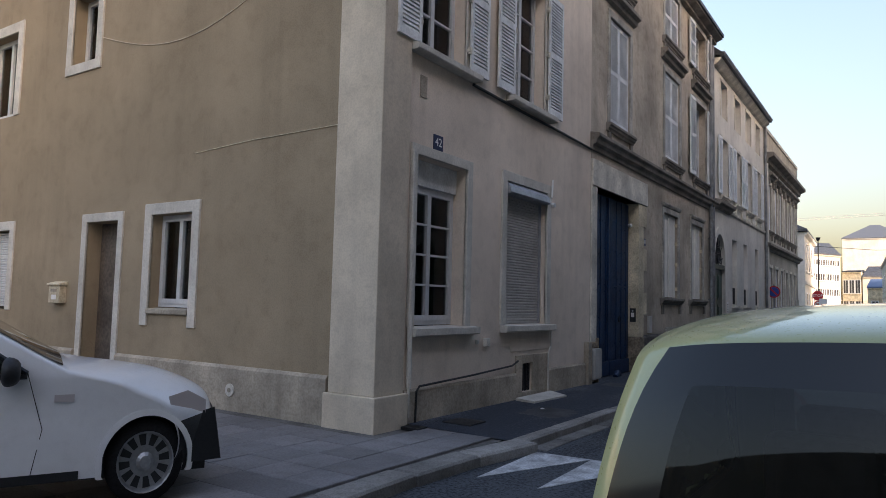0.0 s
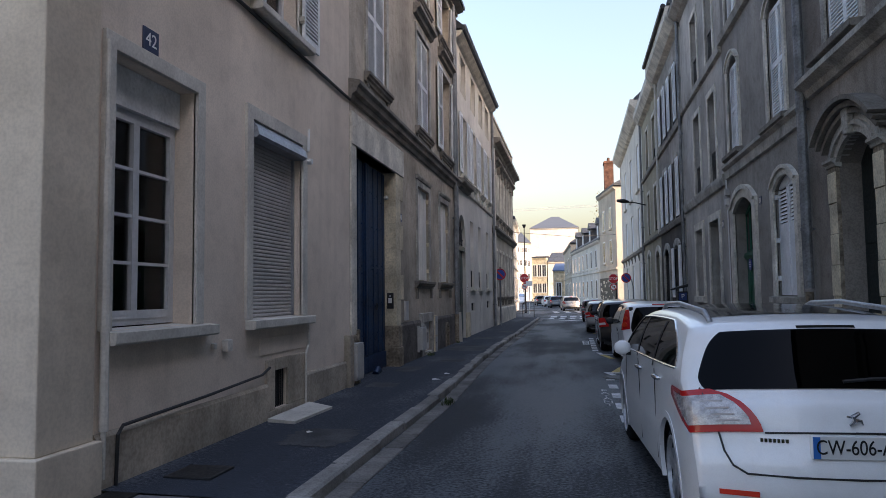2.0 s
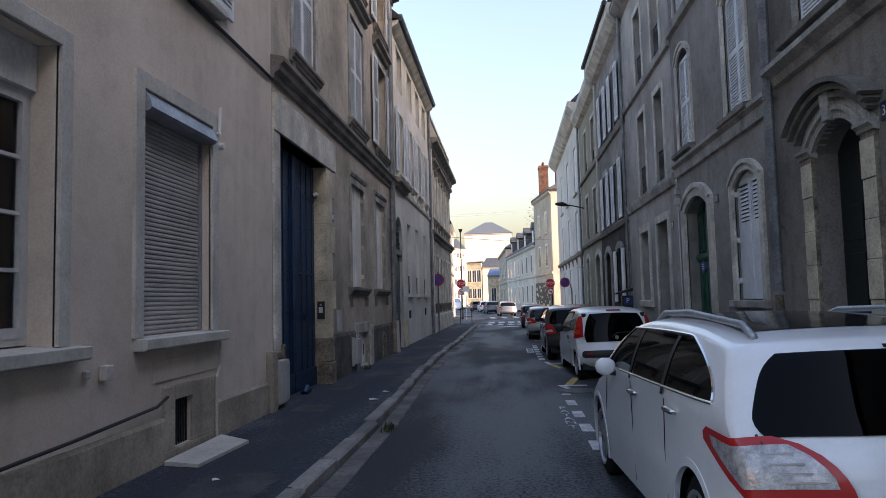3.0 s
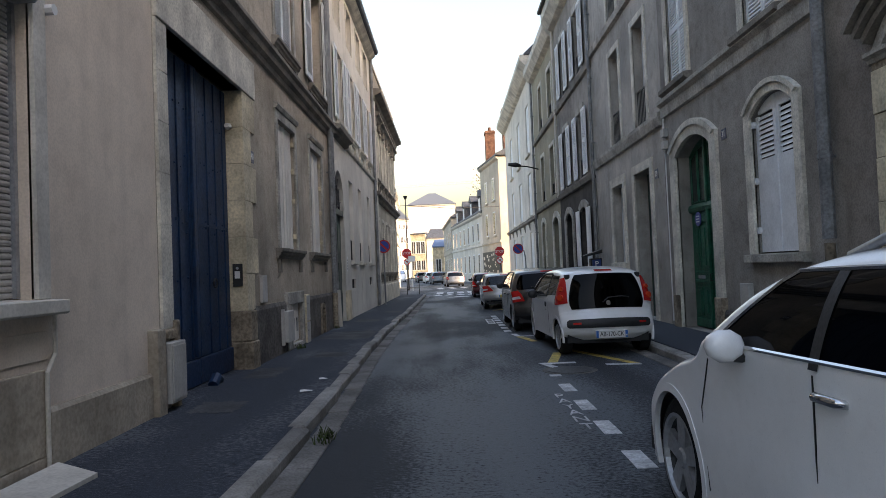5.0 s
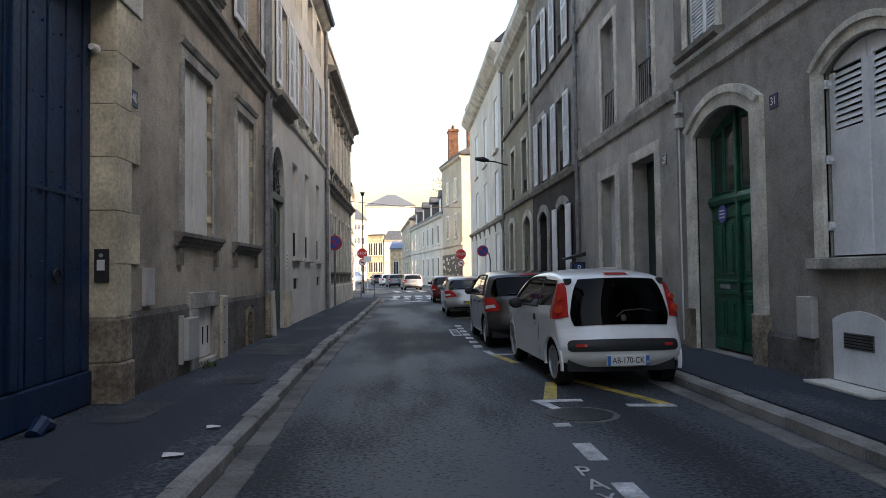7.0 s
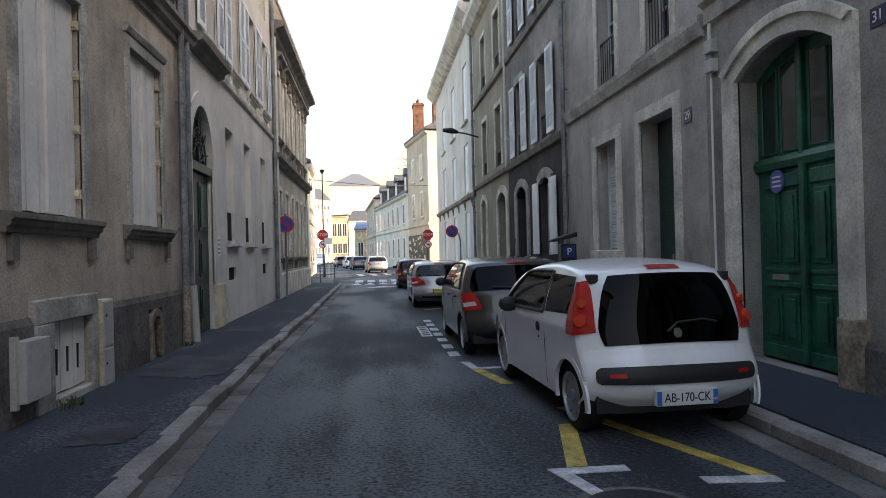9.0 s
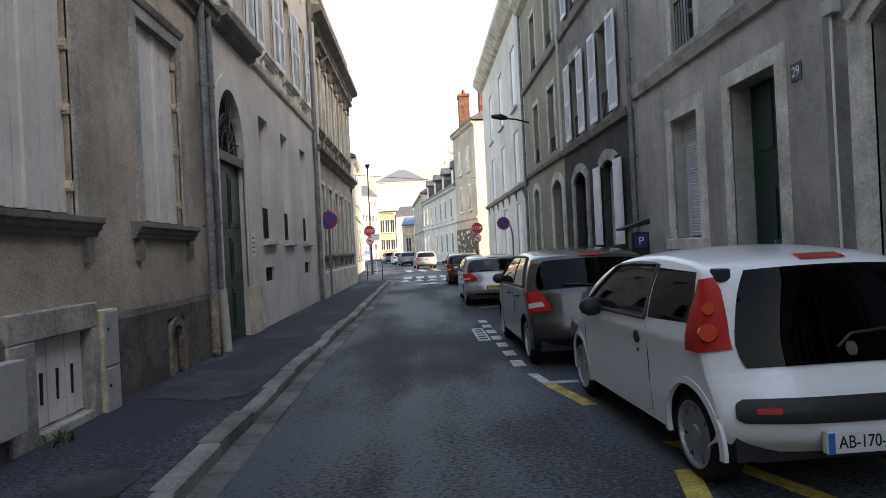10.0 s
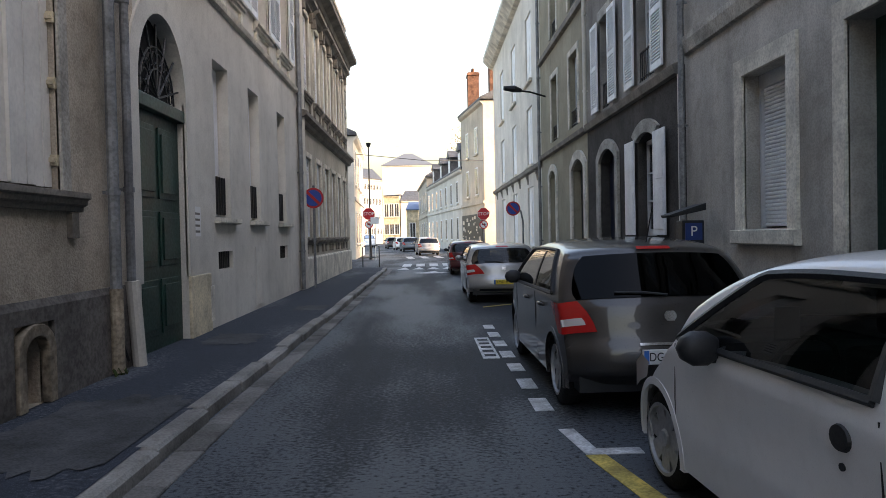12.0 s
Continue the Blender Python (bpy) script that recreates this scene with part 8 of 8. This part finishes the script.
nt = part("sticker", Mesh().box(-0.62, -0.5, 1.9, 1.905, 1.02, 1.16), M_WHITE, c.o, "white paper notice behind the glass")
c.place(0.02, 16.92, 2.6, (0.9, 1.05, 0.93))


def hatchback(label, paint_mat, ln=4.0, w=1.74, h=1.46, plate="", plate_mat=None, light=None, wheel=0.31, dark=False, spokes=5):
    s = h / 1.46
    c = Car(label, [(0.12, 0.28), (0.0, 0.40), (0.0, 0.56), (0.05, 0.70), (0.09, 0.88 * s), (0.14, 0.98 * s), (0.34, 1.24 * s), (0.42, 1.34 * s), (0.55, 1.40 * s), (1.1, 1.45 * s), (1.7, 1.46 * s), (2.2, 1.40 * s), (2.55, 1.28 * s), (ln - 0.95, 0.99 * s), (ln - 0.7, 0.92 * s), (ln - 0.3, 0.80), (ln - 0.08, 0.62), (ln, 0.45), (ln - 0.05, 0.25)],
            ln, w, 0.93 * s, h - 0.02, paint_mat, tumble=0.25, rear_bend=0.2, front_bend=0.45, axles=(0.68, ln - 0.82), wheel=wheel, plan_r=0.07, plan_f=0.14)
    c.wheels(spokes)
    c.end_patch("rear_window", 0.985 * s, 1.33 * s, -0.9, 0.9, M_TINT if paint_mat is P_GREY else M_CARGLASS, 0.008, label="rear window", taper=0.05, round_=0.06)
    c.corner_light("tail_light", [0.74, 0.82, 0.90, 0.98 * s], [0.1, 0.16, 0.22, 0.25], light or [0.70, 0.73, 0.77, 0.84], M_REDLENS, 0.014, "red tail light")
    c.corner_light("tail_light_lens", [0.80, 0.83, 0.86], [-0.03, -0.03, -0.03], [0.80, 0.81, 0.83], M_CLEARLENS, 0.018, "clear lamp section")
    k = 24
    e = ln - 1.1
    lo = [(0.62 + (e - 0.62) * i / k, 0.99 * s - 0.03 * i / k) for i in range(k + 1)]
    hi = [(y, max(z + 0.001, min(1.36 * s - 0.06 * abs(y - 1.5) ** 2 * 0.5, 1.0 * s + (y - 0.62) * 1.0, 0.97 * s + (e - y) * 0.55))) for y, z in lo]
    c.side_patch("side_window", lo, hi, M_TINT if dark else M_CARGLASS, 0.006, "side windows")
    for yy in (1.5,):
        c.side_patch("pillar", [(yy - 0.03, 0.99 * s), (yy + 0.03, 0.99 * s)], [(yy - 0.05, 1.34 * s), (yy + 0.01, 1.34 * s)], M_PLASTIC, 0.011)
    c.end_patch("windscreen", 1.02 * s, 1.39 * s, -0.9, 0.9, M_CARGLASS, 0.008, True, "windscreen")
    if plate:
        c.plate(plate, 0.53, plate_mat)
    c.end_patch("badge", 0.80, 0.88, -0.06, 0.06, M_CHROME, 0.016, rows=3, cols=4, label="chrome badge", round_=0.4)
    c.end_patch("brake_light", 1.36 * s, 1.385 * s, -0.2, 0.2, M_REDLENS, 0.01, rows=2)
    c.end_patch("bumper_insert", 0.30, 0.36, -0.7, 0.7, M_PLASTIC, 0.01)
    c.mirror(ln - 1.45, 1.02 * s, M_PLASTIC if paint_mat is not P_SILVER else P_SILVER, 0.09)
    c.handle(1.1, 0.86, paint_mat)
    c.handle(1.95, 0.85, paint_mat)
    c.seam([(1.45, 0.3), (1.5, 0.6), (1.48, 0.95)])
    c.seam([(ln - 1.25, 0.3), (ln - 1.2, 0.7), (ln - 1.25, 0.95)])
    part("wiper", Mesh().tube([tuple(c.at_rear(z, q) - Vector((0, 0.03, 0))) for z, q in ((1.0 * s, 0.0), (1.02 * s, -0.2), (1.03 * s, -0.5))], 0.01, 6), M_PLASTIC, c.o)
    c.seats((1.0, 1.85), 0.52, ln - 1.45)
    return c


c = hatchback("dark grey metallic five-door hatchback", P_GREY, 4.0, 1.74, 1.48, "DG-171-QM")
part("aerial", Mesh().tube([(0, 0.62, 1.44), (0, 0.45, 1.75)], 0.006, 5), M_CABLE, c.o, "thin roof aerial")
c.end_patch("chrome_strip", 0.615, 0.635, -0.32, 0.32, M_CHROME, 0.014, rows=1)
c.place(-0.26, 21.1, 0.6, (0.9, 0.95, 0.91))
c = hatchback("silver hatchback with a yellow number plate", P_SILVER, 4.3, 1.77, 1.46, "KM61 HTD", M_PLATEY, [0.55, 0.6, 0.68, 0.78])
c.place(-0.52, 29.9, 0.0, (0.83, 0.9, 0.83))
c = hatchback("dark car with red tail lights", P_RED, 4.2, 1.78, 1.62, "", None, [0.7, 0.72, 0.8, 0.85], dark=True)
c.place(-0.62, 39.9, 0.0, (0.76, 0.9, 0.74))
# cars beyond the junction
for i, (x, y, t, pm_, lab) in enumerate(((-1.9, 63.5, 6, P_SILVER, "silver hatchback parked beyond the junction"), (-3.4, 76, 8, P_BLUE, "blue-grey hatchback parked beyond the junction"), (-4.3, 83, 9, P_WHITE, "white hatchback parked beyond the junction"), (-5.6, 91, 9, P_GREY, "dark hatchback parked beyond the junction"),
                                         (-9.6, 104, 190, P_WHITE, "white van-like car across the bend"), (-12.5, 112, 190, P_WHITE, "pale car parked at the bend"), (-15.0, 118, 190, P_SILVER, "pale car parked at the bend"))):
    c = hatchback(lab, pm_, 4.1, 1.75, 1.5 if i != 4 else 1.9)
    c.place(x, y, t, (0.85, 0.9, 0.85))

# small van on the pavement of the side street
c = Car("white small van parked on the street corner", [(0.05, 0.30), (0.0, 0.45), (0.02, 0.8), (0.06, 1.1), (0.2, 1.5), (0.5, 1.55), (1.4, 1.56), (1.85, 1.53), (2.2, 1.42), (2.85, 1.08), (3.05, 1.02), (3.7, 0.93), (4.1, 0.78), (4.22, 0.6), (4.25, 0.42), (4.2, 0.22)],
        4.25, 1.74, 0.95, 1.53, P_WHITE, tumble=0.2, rear_bend=0.12, front_bend=0.45, axles=(0.8, 3.55), wheel=0.31, plan_r=0.05, plan_f=0.13)
c.wheels(12, True)
k = 24
lo = [(1.5 + (2.65 - 1.5) * i / k, 0.98 - 0.02 * i / k) for i in range(k + 1)]
hi = [(y, max(z + 0.001, min(1.42 - 0.06 * max(0, y - 1.5) ** 2, 0.97 + (2.67 - y) * 0.62))) for y, z in lo]
c.side_patch("door_window", lo, hi, M_CARGLASS, 0.006, "door window")
c.end_patch("windscreen", 1.06, 1.48, -0.92, 0.92, M_CARGLASS, 0.008, True, "windscreen")
c.mirror(2.5, 1.0, M_PLASTIC, 0.11)
c.side_patch("bumper", [(3.92, 0.28), (4.05, 0.28), (4.18, 0.28)], [(3.92, 0.42), (4.0, 0.66), (4.1, 0.68)], M_PLASTIC, 0.012, "black front bumper corner")
c.end_patch("bumper", 0.26, 0.62, -1.0, 1.0, M_PLASTIC, 0.012, True, "black front bumper")
c.side_patch("headlight", [(3.72, 0.72), (3.9, 0.68), (4.02, 0.64)], [(3.7, 0.78), (3.86, 0.82), (4.02, 0.74)], M_CLEARLENS, 0.012, "clear headlight")
c.side_patch("indicator", [(2.85, 0.78), (2.99, 0.78)], [(2.85, 0.83), (2.99, 0.83)], M_CLEARLENS, 0.012, rows=2, label="side indicator lens")
c.seam([(2.72, 0.3), (2.78, 0.6), (2.66, 0.98)])
c.seam([(1.45, 0.3), (1.45, 0.98)])
c.side_patch("sill_trim", [(1.2, 0.24), (3.05, 0.24)], [(1.2, 0.3), (3.05, 0.3)], M_PLASTIC, 0.01)
c.seats((1.6,), 0.55, 2.45)
c.place(-6.44, 1.05, -25, (0.85, 0.85, 0.97))
c.o.location.z = 0.122

# pale lime car at the start of the walk
c = Car("pale lime green small car with black mirrors", [(0.12, 0.28), (0.0, 0.42), (0.0, 0.6), (0.03, 0.82), (0.08, 0.95), (0.16, 1.25), (0.24, 1.5), (0.34, 1.585), (0.8, 1.625), (1.4, 1.63), (1.8, 1.56), (2.1, 1.44), (2.6, 1.1), (2.8, 1.0), (3.1, 0.9), (3.4, 0.72), (3.5, 0.5), (3.45, 0.25)],
        3.5, 1.62, 0.95, 1.61, P_LIME, tumble=0.2, rear_bend=0.16, front_bend=0.4, axles=(0.55, 2.95), wheel=0.29)
c.wheels(5)
c.end_patch("rear_window", 0.93, 1.555, -0.965, 0.965, M_CARGLASS, 0.01, label="reflecting rear window", taper=0.04, round_=0.05)
k = 24
lo = [(0.55 + (2.4 - 0.55) * i / k, 1.0) for i in range(k + 1)]
hi = [(y, max(z + 0.001, min(1.48 - 0.04 * abs(y - 1.3) ** 2, 1.0 + (y - 0.55) * 1.4, 1.0 + (2.42 - y) * 0.7))) for y, z in lo]
c.side_patch("side_window", lo, hi, M_CARGLASS, 0.006, "side windows")
c.end_patch("windscreen", 1.1, 1.52, -0.9, 0.9, M_CARGLASS, 0.008, True, "windscreen")
c.corner_light("tail_light", [0.66, 0.8, 0.92], [0.1, 0.12, 0.1], [0.82, 0.82, 0.84], M_REDLENS, 0.012, "red tail light")
c.mirror(2.1, 1.06, M_PLASTIC, 0.1)
c.seats((0.9, 1.6), 0.55, 2.2)
c.place(0.16, 1.6, 0.0, (0.95, 0.8, 1.0))

# ---- stones of kerbs, gutters and paving ----


def chunk(dx, dy, z0, z1, b=0.02):
    """A stone with chamfered upper edges, as shared mesh data."""
    m = Mesh().add([(-dx / 2, -dy / 2, z0), (dx / 2, -dy / 2, z0), (dx / 2, dy / 2, z0), (-dx / 2, dy / 2, z0),
                    (-dx / 2, -dy / 2, z1 - b), (dx / 2, -dy / 2, z1 - b), (dx / 2, dy / 2, z1 - b), (-dx / 2, dy / 2, z1 - b),
                    (-dx / 2 + b, -dy / 2 + b, z1), (dx / 2 - b, -dy / 2 + b, z1), (dx / 2 - b, dy / 2 - b, z1), (-dx / 2 + b, dy / 2 - b, z1)],
                   [(0, 1, 5, 4), (1, 2, 6, 5), (2, 3, 7, 6), (3, 0, 4, 7), (4, 5, 9, 8), (5, 6, 10, 9), (6, 7, 11, 10), (7, 4, 8, 11), (8, 9, 10, 11), (3, 2, 1, 0)])
    me = bpy.data.meshes.new("stone")
    me.from_pydata(m.v, [], m.f)
    return me


def lay(name, me, material, parent, x, y, z=0.0, turn=0.0, tilt=0.0):
    if not me.materials:
        me.materials.append(material)
    o = new(name, me)
    o.parent = parent
    o.location, o.rotation_euler = (x, y, z), (tilt, tilt * 0.6, radians(turn))
    return o


kerb_l = thing("kerb", "worn grey granite kerbstones along the pavement", "kerb", kind="structure")
kerb_r = thing("kerb", "worn grey granite kerbstones along the pavement", "kerb", kind="structure")
gut_l = thing("gutter", "row of flat stone gutter slabs beside the kerb", "gutter", kind="structure")
gut_r = thing("gutter", "row of flat stone gutter slabs beside the kerb", "gutter", kind="structure")
rk = random.Random(11)
KS = [chunk(0.165 + 0.008 * i, 0.985, -0.25, 0.112 - 0.003 * i, 0.018 + 0.004 * i) for i in range(3)]
GS = [chunk(0.2, 0.645, -0.1, 0.012 + 0.002 * i, 0.008) for i in range(3)]
for i in range(37):
    y = 7.95 + i
    lay("stone", KS[rk.randrange(3)], M_KERB, kerb_l, kerb_x(y) - 0.085 + rk.uniform(-0.012, 0.012), y, rk.uniform(-0.006, 0.004), rk.uniform(-0.5, 0.5), rk.uniform(-0.006, 0.006))
for i in range(57):
    lay("stone", GS[rk.randrange(3)], M_GUTTER, gut_l, kerb_x(7.9 + i * 0.655) + 0.11, 7.9 + i * 0.655, rk.uniform(-0.004, 0.003), rk.uniform(-0.6, 0.6), rk.uniform(-0.006, 0.006))
for i in range(52):
    lay("stone", KS[rk.randrange(3)], M_KERB, kerb_r, KR + 0.11 + rk.uniform(-0.008, 0.008), 5.5 + i, rk.uniform(-0.006, 0.004), rk.uniform(-0.5, 0.5), rk.uniform(-0.006, 0.006))
for i in range(79):
    lay("stone", GS[rk.randrange(3)], M_GUTTER, gut_r, KR - 0.135, 5.5 + i * 0.655, rk.uniform(-0.004, 0.003), rk.uniform(-0.6, 0.6), rk.uniform(-0.006, 0.006))
# rounded corner kerb at the side street
kerb_c = thing("kerb", "broad pale kerbstones round the street corner", "kerb", kind="structure")
KC = chunk(0.3, 0.98, -0.25, 0.11, 0.02)
for x, y, t in ((-3.62, 7.0, -8), (-3.72, 6.0, -2), (-3.74, 5.0, 2), (-3.72, 4.0, -3), (-3.68, 3.0, -2), (-3.66, 2.0, 0)):
    lay("stone", KC, M_KERB, kerb_c, x, y, 0, t)
# paving slabs of the corner
slabs = thing("paving", "pale grey square paving slabs at the street corner", "paving", kind="structure")
SL = [chunk(0.443, 0.443, 0.0, 0.122 + 0.0015 * i, 0.006) for i in range(3)]
for i in range(20):
    for j in range(12):
        x, y = -4.12 - 0.45 * i, 7.08 - 0.45 * j
        if y > SIDE - 0.3 and x < L + 0.35:
            continue
        lay("slab", SL[rk.randrange(3)], M_SLAB, slabs, x, y, rk.uniform(-0.002, 0.003), 0.0, rk.uniform(-0.004, 0.004))
